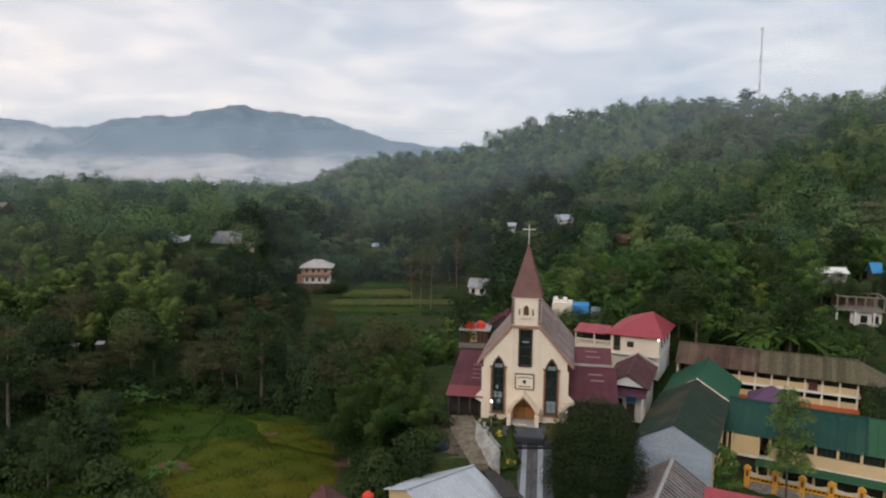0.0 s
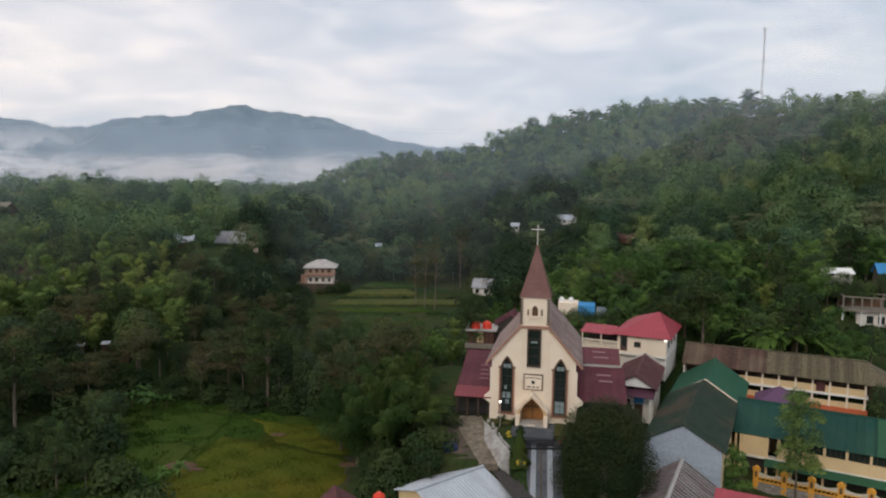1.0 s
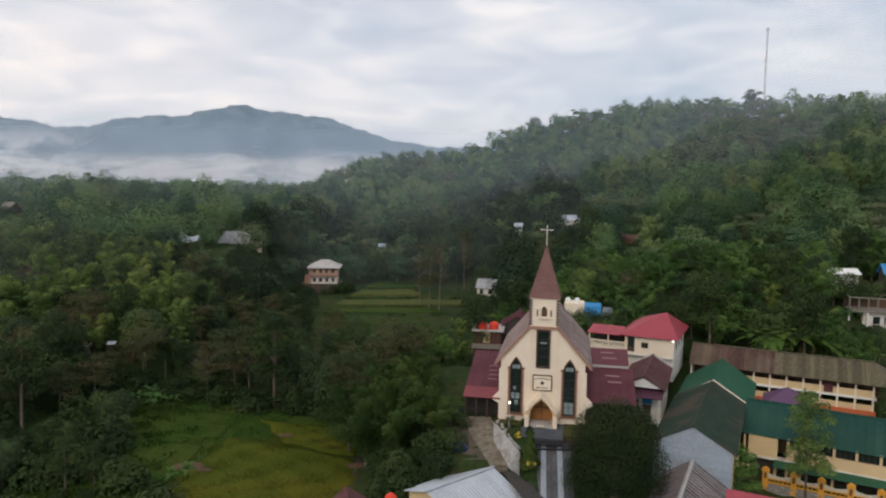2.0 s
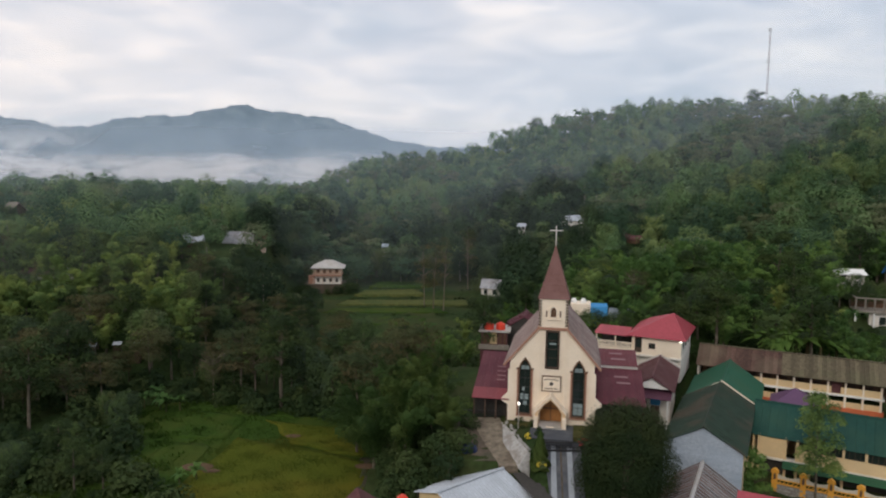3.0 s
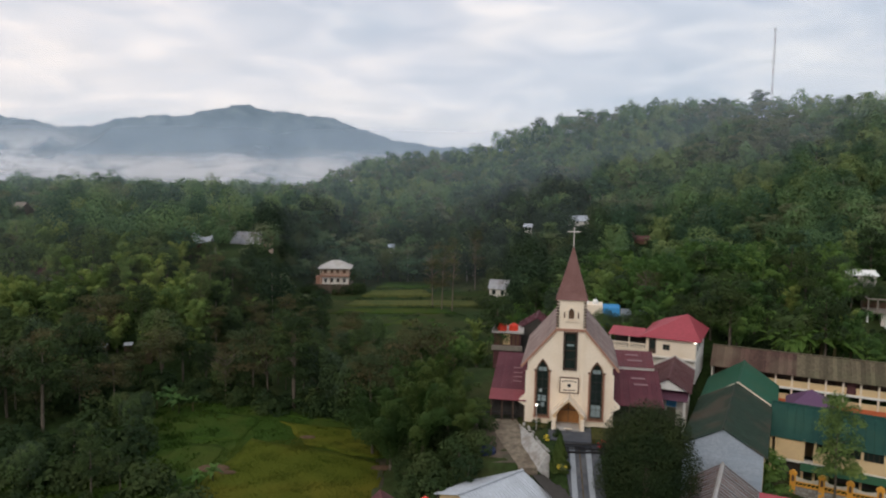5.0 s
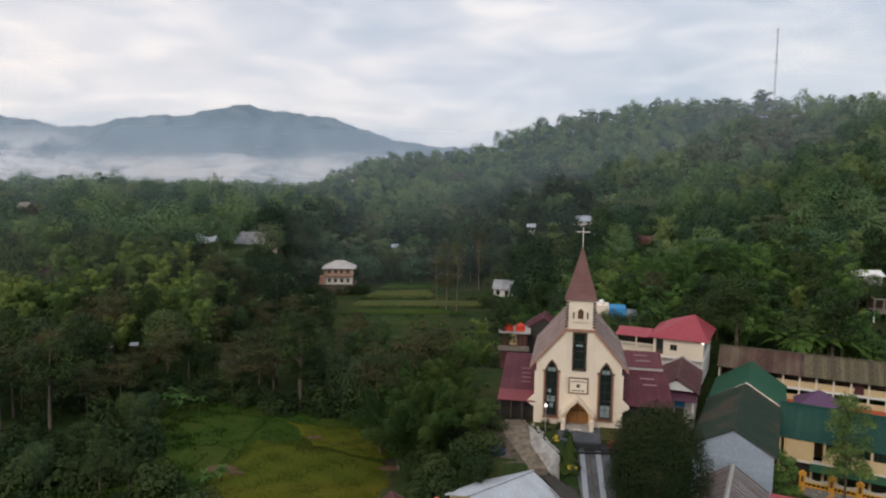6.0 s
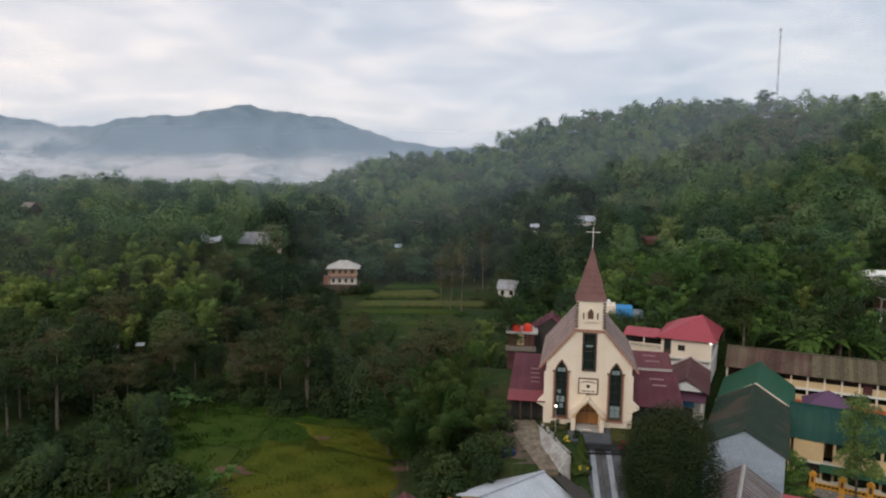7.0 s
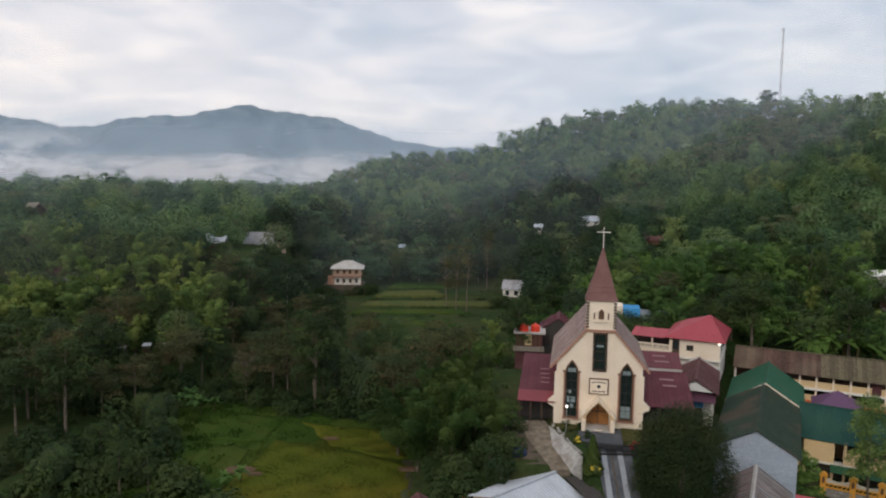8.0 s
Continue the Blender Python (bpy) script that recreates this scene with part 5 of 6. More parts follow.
part("ridge_cap", box(bmesh.new(), -2.7, -2.4, -0.35, 13.5, 2.84, 2.98), MAROON_OLD, small)
for xe in (-5.95, 0.62):
    part("verge_board", slab(bmesh.new(), [(xe, 13.5, 1.12), (-2.55, 13.5, 3.02), (-2.55, 13.95, 3.02), (xe, 13.95, 1.12)], 0.16), CONCRETE, small, "pale grey concrete verge")
sheeting(small, (-5.6, -1.0, -0.02), (0.2, -1.0, -0.02), (-5.5, 1.5, 1.05), PLUM, 6)
for x in (-5.2, -3.9, -0.35):
    block(small, "porch_post", x, x + 0.22, -0.8, -0.58, -4.6, 0.0, WHITE)
block(small, "notice_board", -2.8, -1.4, 1.52, 1.6, -1.65, -0.75, BLUE, "blue notice board")
block(small, "doorway", -2.7, -1.5, 1.54, 1.6, -4.3, -1.75, DARK_WOOD)
block(small, "window", -4.6, -3.3, 1.54, 1.6, -2.6, -1.2, GLASS)

tank_house = thing("tank_house", (5.3, 121.0, 0), 8, "small flat-roofed block with brown posts carrying water tanks", "building")
block(tank_house, "body", -1.9, 2.6, 0.3, 5.0, -3, 4.2, BROWN)
block(tank_house, "yellow_panel", -0.35, 0.9, 0.22, 0.3, 2.1, 4.0, YELLOW_WALL, "yellow painted door panel")
block(tank_house, "plinth_band", -2.3, 3.0, -0.5, 0.0, 1.2, 2.0, BARE_CONCRETE)
block(tank_house, "roof_slab", -2.3, 3.2, -0.3, 5.3, 4.2, 4.5, CONCRETE)
block(tank_house, "base_wall", -2.0, 2.7, 0.0, 0.3, -3, 2.0, MAROON_OLD)
for x in (-1.9, -0.9, 0.9, 1.7, 2.4):
    block(tank_house, "post", x, x + 0.3, 0.0, 0.29, 2.0, 4.2, MAROON_OLD)
for i, x in enumerate((4.75, 6.75)):
    bm = lathe(bmesh.new(), [(0.80, 0), (0.86, 0.1), (0.80, 0.35), (0.86, 0.45), (0.80, 0.7), (0.86, 0.8), (0.80, 1.0), (0.35, 1.22), (0.30, 1.32)], 0, 0, 18)
    tk = single("water_tank", bm, RED_TANK, "round red plastic water tank on a flat roof", "water tank", "red water tanks", at=pose(x + 0.1, 121.9, 4.5))
rear = thing("rear_hall", (11.2, 124, 0), 10.5, "small hall with a maroon roof behind the church", "building")
gable_block(rear, -3.2, 3.2, 0, 7, -3, 4.2, 6.3, SHADE, MAROON, 0.4, 8)

# ---- lower roofs by the road ----
rust_house = thing("rust_roof_house", (*SO, -0.72), SYAW, "low building with a rusty ribbed sheet roof", "building")
for s, xe in ((-1, -3.1), (1, 4.75)):
    sheeting(rust_house, (xe, -13.5, -3.95), (xe, -0.6, -3.95), (0.75, -13.5, -1.35), RUST if s < 0 else RUST_PALE, 24, rib=0.04)
    for i in range(17):
        y = -13.5 + 12.9 * i / 16
        part("rib", slab(bmesh.new(), [(xe, y, -3.86), (xe, y + 0.08, -3.86), (0.75, y + 0.08, -1.26), (0.75, y, -1.26)], 0.08), STRIP, rust_house)
part("ridge_cap", prism(bmesh.new(), [(0.52, -1.40), (0.75, -1.10), (0.98, -1.40)], -13.5, -0.6), CONCRETE, rust_house, "pale ridge cap")
block(rust_house, "wall", -2.6, 4.3, -13.2, -0.8, -9, -4.0, CREAM_WHITE)

tin_house = thing("tin_roof_house", (3.2, 79.0, 0), 0, "house with a bare corrugated tin roof below the church", "house")
# local x runs along the ridge, local y down the near slope
tin_house.matrix_world = pose(3.75, 79.0, -0.72, 0, 0, 221.3)
corrugated(tin_house, (-0.3, 7.4, -4.7), (9.9, 7.4, -4.7), (-0.3, 0, -2.0), TIN, 12, 2, depth=0.06)
corrugated(tin_house, (-0.3, -4.0, -3.3), (9.9, -4.0, -3.3), (-0.3, 0, -2.0), TIN, 12, 2, depth=0.06)
part("ridge_cap", box(bmesh.new(), -0.3, 9.9, -0.18, 0.18, -2.02, -1.9), TIN, tin_house)
bm = prism(bmesh.new(), [(-3.6, -9), (6.9, -9), (6.9, -4.65), (0, -2.12), (-3.6, -3.3)], 0.2, 9.4)
for vtx in bm.verts:
    vtx.co = (vtx.co.y, vtx.co.x, vtx.co.z)
part("house_wall", bm, YELLOW_WALL, tin_house)
shed = thing("lean_to", (0, 0, 0), 0, "dark brown lean-to roof between the tin-roofed house and the driveway", "building")
for i in range(5):
    a, b = i / 5, (i + 0.97) / 5
    p, q, u, v = Vector((5.0, 78.8, -3.15)), Vector((6.3, 79.15, -3.15)), Vector((6.75, 72.2, -3.3)), Vector((9.05, 72.3, -3.3))
    part("roof_sheet", slab(bmesh.new(), [p.lerp(q, a), p.lerp(q, b), u.lerp(v, b), u.lerp(v, a)], 0.09), SHADE, shed)
part("wall", box(bmesh.new(), 6.9, 8.3, 72.6, 76.8, -9, -3.38), SHADE, shed)
red_low = thing("low_red_house", (*SO, 0), SYAW, "low house with a rose red sheet roof by the road", "house")
sheeting(red_low, (4.9, -12, -4.7), (11.5, -12, -4.7), (4.9, -5.0, -2.9), RED_ROOF, 8)
block(red_low, "wall", 5.2, 11.2, -11.6, -5.2, -9, -4.8, CREAM_WHITE)
hip = thing("low_maroon_house", (-11.5, 66.5, -0.5), 20, "small house with a dark maroon pyramid roof", "house")
for k in range(4):
    a, b = ((-3, -3), (3, -3), (3, 3), (-3, 3))[k], ((3, -3), (3, 3), (-3, 3), (-3, -3))[k]
    part("roof_face", slab(bmesh.new(), [(*a, -2.2), (*b, -2.2), (0, 0, 1.0)], 0.08), MAROON_OLD, hip)
block(hip, "wall", -2.6, 2.6, -2.6, 2.6, -9, -2.3, CREAM_WHITE)
single("water_tank", lathe(bmesh.new(), [(0.55, 0), (0.62, 0.1), (0.55, 0.3), (0.62, 0.45), (0.55, 0.7), (0.25, 0.95), (0.2, 1.0)], 0, 0, 18), RED_TANK,
       "round red plastic water tank on a post", "water tank", "red water tanks", at=pose(-7.1, 66.5, -1.2))
single("tank_stand", box(bmesh.new(), -0.6, 0.6, -0.6, 0.6, -9, -1.21), CONCRETE, "grey concrete stand under a water tank", "stand", at=pose(-7.1, 66.5, 0))


# ---- driveway, walls and gate ----
def lane(name, left, right, y0, y1, lift, material, label, category, kind="structure", n=16, thick=0.3):
    """A strip that follows the slope: left and right edges as (x at y 73, x at y 82.5)."""
    bm = bmesh.new()
    rows = []
    for i in range(n + 1):
        y = y0 + (y1 - y0) * i / n
        t = (y - 73) / 9.5
        xs = [e[0] + (e[1] - e[0]) * t for e in (left, right)]
        z = -1.0 - 0.172 * max(88.8 - y, 0) + lift
        rows.append([bm.verts.new(p) for p in ((xs[0], y, z), (xs[1], y, z), (xs[1], y, z - thick), (xs[0], y, z - thick))])
    for a, b in zip(rows, rows[1:]):
        for k in range(4):
            bm.faces.new((a[k], a[(k + 1) % 4], b[(k + 1) % 4], b[k]))
    bm.faces.new(rows[0])
    bm.faces.new(rows[-1][::-1])
    return single(name, bm, material, label, category, kind=kind)


lane("road", (8.5, 9.2), (12.3, 13.6), 45, 88.4, 0.16, ASPHALT, "steep grey asphalt driveway up to the church", "road", thick=6.0)
lane("trim", (8.62, 9.95), (9.25, 10.55), 45, 86, 0.18, STRIP, "pale concrete wheel strip in the driveway", "road marking")
lane("trim", (10.52, 11.88), (11.15, 12.5), 45, 86, 0.18, STRIP, "pale concrete wheel strip in the driveway", "road marking")
lane("trim", (9.75, 11.05), (9.95, 11.25), 45, 86, 0.175, EARTH_BROWN, "brownish centre line in the driveway", "road marking")
single("pavement", box(bmesh.new(), -2.4, 2.9, -6.0, -2.4, -1.6, -0.82), ASPHALT, "grey paved forecourt before the church door", "pavement", kind="structure", at=pose(10.89, 89.47, 0, 0, 0, -10.5))
WALL_FOOT = ((77.6, 81.0, 84.4, 89.3, 91.5), (6.0, 5.15, 4.2, 4.5, 4.2))
PATH_EDGE = ((77.6, 80.6, 84.0, 87.5, 91.5), (4.2, 3.2, 2.1, 1.2, 1.0))


for x0, x1, y0 in ((2.95, 7.2, -4.6), (-6.0, -2.45, -1.9)):
    single("lawn", box(bmesh.new(), x0, x1, y0, -0.12, -1.6, -0.84), LAWN, "patch of dry olive lawn before the church wall", "lawn", kind="structure", at=pose(10.89, 89.47, 0, 0, 0, -10.5))


def bent_lane(name, left, right, start, lift, material, label, category):
    """A path between two bending edges, given as x along y."""
    bm = bmesh.new()
    rows = []
    for y in np.linspace(start, 91.5, 22):
        z = -1.0 - 0.172 * max(88.8 - y, 0) + lift + 0.03 * math.sin(3 * y)
        xs = [float(np.interp(y, *e[:2])) + e[2] for e in (left, right)]
        mid = (xs[0] + xs[1]) / 2
        rows.append([bm.verts.new(p) for p in ((xs[0] + 0.08 * math.sin(5 * y), y, z - 0.05), (mid, y, z), (xs[1], y, z), (xs[1], y, z - 1.2), (xs[0], y, z - 1.2))])
    for a, b in zip(rows, rows[1:]):
        for k in range(5):
            bm.faces.new((a[k], a[(k + 1) % 5], b[(k + 1) % 5], b[k]))
    bm.faces.new(rows[0])
    bm.faces.new(rows[-1][::-1])
    return single(name, bm, material, label, category, kind="structure")


bent_lane("path", (*PATH_EDGE, 0), (*WALL_FOOT, 0.1), 79.3, 0.12, PATH, "dusty pale concrete path down beside the church", "path")
bent_lane("path_shoulder", (*PATH_EDGE, -2.9), (*PATH_EDGE, 0.05), 80.5, 0.03, EARTH_BROWN, "bare brown earth shoulder of the dusty path", "path")
bm = lathe(bmesh.new(), [(0.75, -0.3), (0.80, 0.25), (0.62, 0.62), (0.25, 0.80)], 0, 0, 9)
for vtx in bm.verts:
    vtx.co += Vector((0.10 * math.sin(7 * vtx.co.z + 3 * vtx.co.x), 0.10 * math.cos(5 * vtx.co.x), 0.08 * math.sin(9 * vtx.co.y)))
single("tarpaulin", bm, BLUE_DULL, "crumpled dark blue tarpaulin over goods beside the path", "tarpaulin", at=pose(0.1, 82.6, -2.0) @ Matrix.Diagonal((1.3, 0.9, 1, 1)))
# battered retaining wall with a planted bed behind it
bm = bmesh.new()
rows = []
for y in np.linspace(89.3, 79.0, 12):
    t = (89.3 - y) / 11.7
    x = 4.45 + 2.5 * t
    rows.append([bm.verts.new(p) for p in ((float(np.interp(y, *WALL_FOOT)), y, -0.95 - 1.95 * t), (x, y, -0.86), (x + 0.35, y, -0.86), (x + 0.35, y, -4.0))])
for a, b in zip(rows, rows[1:]):
    for k in range(4):
        bm.faces.new((a[k], a[(k + 1) % 4], b[(k + 1) % 4], b[k]))
bm.faces.new(rows[0])
bm.faces.new(rows[-1][::-1])
single("retaining_wall", bm, WALL_STAIN, "pale battered concrete retaining wall beside the driveway", "wall")
single("garden_bed", slab(bmesh.new(), [(4.75, 89.3, -0.9), (6.96, 79.0, -0.9), (7.3, 79.0, -0.9), (9.4, 88, -0.9), (9.6, 91, -0.9), (4.75, 91, -0.9)], 2.6), GROUND, "raised planted bed between wall and driveway", "garden bed")
for k in range(16):
    y = 80.2 + 0.62 * k
    r = rng.uniform(0.14, 0.26)
    bm = lathe(bmesh.new(), [(r * 0.8, -0.15), (r, 0.02), (r * 0.8, 0.14), (r * 0.3, 0.22)], 0, 0, 7)
    single("stone", bm, STONE, "rounded pale grey stone edging the planted bed", "stone", "stones along the bed", at=pose(4.95 + 2.35 * (89.3 - y) / 11.7 + rng.uniform(0, 0.5), y, -0.88, 0, 0, rng.uniform(0, 180)) @ Matrix.Diagonal((1.4, 1, 1, 1)))
gate = thing("gate", (0, 0, 0), 0, "black iron sliding gate across the driveway", "gate")
gz = -2.1
for nm, z0, z1 in (("top_rail", 1.25, 1.38), ("middle_rail", 0.62, 0.72), ("bottom_rail", 0.05, 0.4)):
    block(gate, nm, 9.0, 13.9, 82.40, 82.52, gz + z0, gz + z1, BLACK_IRON)
for i in range(26):
    block(gate, "bar", 9.05 + i * 0.19, 9.09 + i * 0.19, 82.44, 82.48, gz + 0.1, gz + 1.3, BLACK_IRON)
for x in (8.75, 13.9):
    block(gate, "gate_post", x, x + 0.3, 82.3, 82.6, gz - 0.6, gz + 1.6, BLACK_IRON)
fence_l = thing("iron_fence", (0, 0, 0), 0, "low black iron fence at the head of the path", "fence")
for nm, z0, z1 in (("rail", 0.9, 1.0), ("rail", 0.2, 0.3)):
    block(fence_l, nm, -1.5, 4.6, 91.6, 91.7, -1.0 + z0, -1.0 + z1, BLACK_IRON)
for i in range(25):
    block(fence_l, "bar", -1.4 + i * 0.25, -1.36 + i * 0.25, 91.63, 91.67, -1.1, 0.05, BLACK_IRON)
lamp = thing("lamp_post", (6.45, 87.2, -1.35), 0, "garden lamp post with a lit white globe", "street lamp")
part("pole", lathe(bmesh.new(), [(0.07, 0), (0.04, 0.3), (0.03, 3.6)], 0, 0, 8), CONCRETE, lamp)
part("globe", lathe(bmesh.new(), [(0.05, 3.6), (0.11, 3.67), (0.155, 3.78), (0.12, 3.89), (0.04, 3.95)], 0, 0, 14), LAMP, lamp, "lit white globe")

# ---- school fence ----
STONES = []
for k in range(4):
    w, h = (0.48, 0.44, 0.50, 0.40)[k], (0.38, 0.40, 0.34, 0.36)[k]
    bm = box(bmesh.new(), 0, w, 0, 0.14, 0, h)
    for vtx in bm.verts:
        if vtx.co.y < 0.05:
            vtx.co.x += 0.06 if vtx.co.x < 0.1 else -0.07
            vtx.co.z += 0.06 if vtx.co.z < 0.1 else -0.05 - 0.02 * k
    STONES.append(meshed("stone", bm, STONE))
fence = thing("school_fence", (*SO, 0), SYAW, "orange pillared school fence with cream panels on stone", "fence")
fence.matrix_world = fence.matrix_world @ Matrix.Translation((8.5, 13.1, 0)) @ pose(0, 0, 0, 0, 0, -4.0) @ Matrix.Translation((-8.5, -13.1, 0))
for k, u in enumerate((8.5, 11.85, 15.0, 18.25, 21.5, 24.75, 28.0)):
    fp = block(fence, "pillar", u - 0.35, u + 0.35, 12.9, 13.3, -9.6, -6.95, ORANGE, "orange pillar with a gabled cap")
    part("cap", prism(bmesh.new(), [(u - 0.5, -6.95), (u + 0.5, -6.95), (u + 0.42, -6.7), (u, -6.4), (u - 0.42, -6.7)], 12.82, 13.38), ORANGE, fp)
    part("niche", prism(bmesh.new(), [(u - 0.16, -7.9), (u + 0.16, -7.9), (u + 0.16, -7.2), (u, -7.0), (u - 0.16, -7.2)], 12.885, 12.9), BROWN, fp)
    if k < 6:
        c = u + 1.65
        block(fence, "wall_core", c - 1.65, c + 1.65, 12.95, 13.35, -10.8, -8.55, BARE_CONCRETE)
        for row in range(4):
            for j in range(6):
                piece("stone", STONES[(row * 5 + j * 3 + k) % 4], fence, (c - 1.62 + (j + 0.5 * (row % 2)) * 0.52, 12.86, -10.3 + row * 0.44))
        block(fence, "lower_rail", c - 1.3, c + 1.3, 13.0, 13.2, -8.5, -8.35, ORANGE)
        block(fence, "upper_rail", c - 1.3, c + 1.3, 13.0, 13.2, -7.95, -7.8, ORANGE)
        for j in range(5):
            a = c - 1.2 + j * 0.5
            part("lattice_bar", slab(bmesh.new(), [(a, 13.05, -8.35), (a + 0.1, 13.05, -8.35), (a + 0.4, 13.05, -7.95), (a + 0.3, 13.05, -7.95)], 0.08), ORANGE, fence)
        part("wave_panel", prism(bmesh.new(), [(c - 1.3, -7.8), (c + 1.3, -7.8), (c + 1.3, -7.15), (c + 0.7, -7.4), (c, -7.5), (c - 0.7, -7.4), (c - 1.3, -7.15)], 13.04, 13.16), FENCE_CREAM, fence)

# ---- houses in the valley and on the slopes ----
villa = thing("house", (-39.2, 214, 0), -4, "two-storey brick and cream house with a pale hipped roof", "house", "houses in the valley")
block(villa, "terrace", -6.6, 5.4, -1.5, 8.5, -7, -1.9, EARTH_BROWN, "brown terrace wall")
block(villa, "lower_wall", -3.6, 4.2, 0, 7, -1.9, 0.55, CREAM_WHITE)
block(villa, "upper_wall", -3.7, 4.3, -0.2, 7.1, 0.9, 3.0, SALMON)
block(villa, "balcony_band", -4.2, 4.6, -1.0, 7.2, 0.55, 0.9, TRIM)
for i in range(4):
    block(villa, "window", -3.1 + i * 1.9, -2.1 + i * 1.9, -0.28, -0.2, 1.5, 2.6, BROWN)
    block(villa, "lower_window", -3.0 + i * 1.9, -2.2 + i * 1.9, -0.06, 0.0, -1.3, -0.1, SHADE)
for x in (-4.1, -1.2, 1.6, 4.4):
    block(villa, "post", x, x + 0.18, -0.98, -0.8, -1.9, 0.55, SALMON)
    block(villa, "rail_post", x, x + 0.18, -0.98, -0.8, 0.9, 3.0, SALMON)
block(villa, "balcony_rail", -4.2, 4.6, -0.96, -0.86, 1.45, 1.6, TRIM)
for x, y, k in ((-47.5, 211, 0.7), (-45.2, 210.4, 0.9), (-42.6, 210.8, 0.6), (-38.5, 210.6, 0.5), (-35.4, 210.2, 0.8), (-33, 211.5, 1.0), (-31.5, 214, 1.1)):
    tree(int(rng.choice(K_BUSH)), x, y, k, group="bushes round the house in the valley")
block(villa, "side_stair", -5.6, -3.7, 0.5, 3.5, -1.9, 0.4, TRIM)
for c in ([(-4.9, -1.2, 3.05), (5.4, -1.2, 3.05), (1.5, 3.5, 5.2), (-0.9, 3.5, 5.2)], [(5.4, -1.2, 3.05), (5.4, 8.2, 3.05), (1.5, 3.5, 5.2)], [(5.4, 8.2, 3.05), (-4.9, 8.2, 3.05), (-0.9, 3.5, 5.2), (1.5, 3.5, 5.2)], [(-4.9, 8.2, 3.05), (-4.9, -1.2, 3.05), (-0.9, 3.5, 5.2)]):
    part("roof_face", slab(bmesh.new(), c, 0.12), CONCRETE, villa)


def cottage(x, y, z, yaw, w, d, h, rise, roof, wall, label, group="houses in the valley"):
    c = thing("cottage", (x, y, 0), yaw, label, "house", group)
    gable_block(c, -w / 2, w / 2, 0, d, z - 3, z + h, z + h + rise, wall, roof, 0.5, 6, along="x")
    block(c, "front_wall", -w / 2 + 0.25, w / 2 - 0.25, 0, 0.25, z - 3, z + h, wall)
    for s in (-1, 1):
        block(c, "window", s * w / 4 - 0.5, s * w / 4 + 0.5, -0.05, 0, z + h * 0.4, z + h * 0.8, GLASS)
    return c


cottage(10.0, 198, -3.0, 15, 5.0, 4.5, 3.2, 1.9, TIN_OLD, CREAM_WHITE, "small two-storey house with a grey tin roof")
cottage(-63.6, 203, 10.0, 6, 7.6, 6.0, 1.6, 2.7, TIN_OLD, CREAM_WHITE, "pale tin-roofed house on the wooded slope")
cottage(-57.2, 206, 11.2, -12, 2.4, 4.0, 1.5, 1.0, RUST, SALMON, "small brick house with a rusty roof")
cottage(25.6, 262, 11.6, 10, 2.6, 4.0, 2.0, 0.8, TIN, CREAM_WHITE, "small pale hut on the hillside")
cottage(45.5, 262, 14.4, -15, 6.2, 5.0, 1.8, 1.5, TIN, CREAM_WHITE, "pale-roofed house on the hillside")
cottage(83.1, 148, 10.7, 10, 5.6, 4.0, 1.2, 0.7, WHITE, CREAM_WHITE, "white-roofed house above the school")
# wall coloured dark so that it drops from sight below the blue roof
cottage(93.8, 150, 11.1, 10, 1.7, 3.0, 0.9, 1.5, BLUE, EARTH_BROWN, "small dark-walled house with a bright blue roof")
cottage(-95.5, 158, 5.6, 12, 9.0, 6.0, 2.2, 2.2, MAROON_OLD, CREAM_WHITE, "house with a faded red roof behind bamboo")
cottage(-24.5, 252, 4.9, 0, 1.7, 2.4, 1.3, 0.7, GREY_WALL, CREAM_WHITE, "tiny tin-roofed hut at the wood's edge")
# dark wall colour keeps this house from standing out on the slope
cottage(-128, 200, 18.1, 15, 3.0, 5.0, 2.0, 2.0, BARE_CONCRETE, EARTH_BROWN, "house with a steep grey-brown roof on the slope")

flatb = thing("flat_roof_house", (84.0, 139, 0), 20, "unfinished concrete house with a bare column frame above the school", "house")
block(flatb, "body", -1.6, 3.9, 0.3, 6, -1, 5.2, CREAM_WHITE, "pale plastered ground floor")
block(flatb, "floor_slab", -4.3, 4.3, -0.5, 6.2, 5.2, 5.5, BARE_CONCRETE)
for j, y in enumerate((-0.4, 5.9)):
    for i in range(6):
        x = -4.2 + i * 1.66
        block(flatb, "frame_post", x - 0.13, x + 0.13, y, y + 0.26, 5.5, 8.0, BARE_CONCRETE, "bare concrete column")
        if j == 0 and i % 2 == 0:
            block(flatb, "post", x - 0.15, x + 0.15, y - 0.2, y + 0.1, -1, 5.2, WHITE)
    block(flatb, "ring_beam", -4.4, 4.4, y, y + 0.26, 8.0, 8.25, BARE_CONCRETE)
for x in (-4.33, 4.07):
    block(flatb, "ring_beam", x, x + 0.26, -0.13, 5.89, 8.0, 8.24, BARE_CONCRETE)
# brown panel added for the dull background seen between the columns
block(flatb, "rear_wall", -4, 4, 5.6, 5.85, 5.5, 7.4, BROWN, "brown panel behind the open column frame")
for x in (0.2, 2.2):
    block(flatb, "window", x, x + 1.2, 0.24, 0.3, 2.9, 4.4, GLASS)
blueb = thing("blue_block", (23.0, 134.5, 0), 12, "small cream building with a bright blue annexe", "building")
block(blueb, "body", -1.6, 2.2, 0, 4, 0, 7.0, CREAM)
block(blueb, "annexe", 2.2, 5.4, -0.3, 4, 0, 6.7, BLUE, "bright blue annexe")
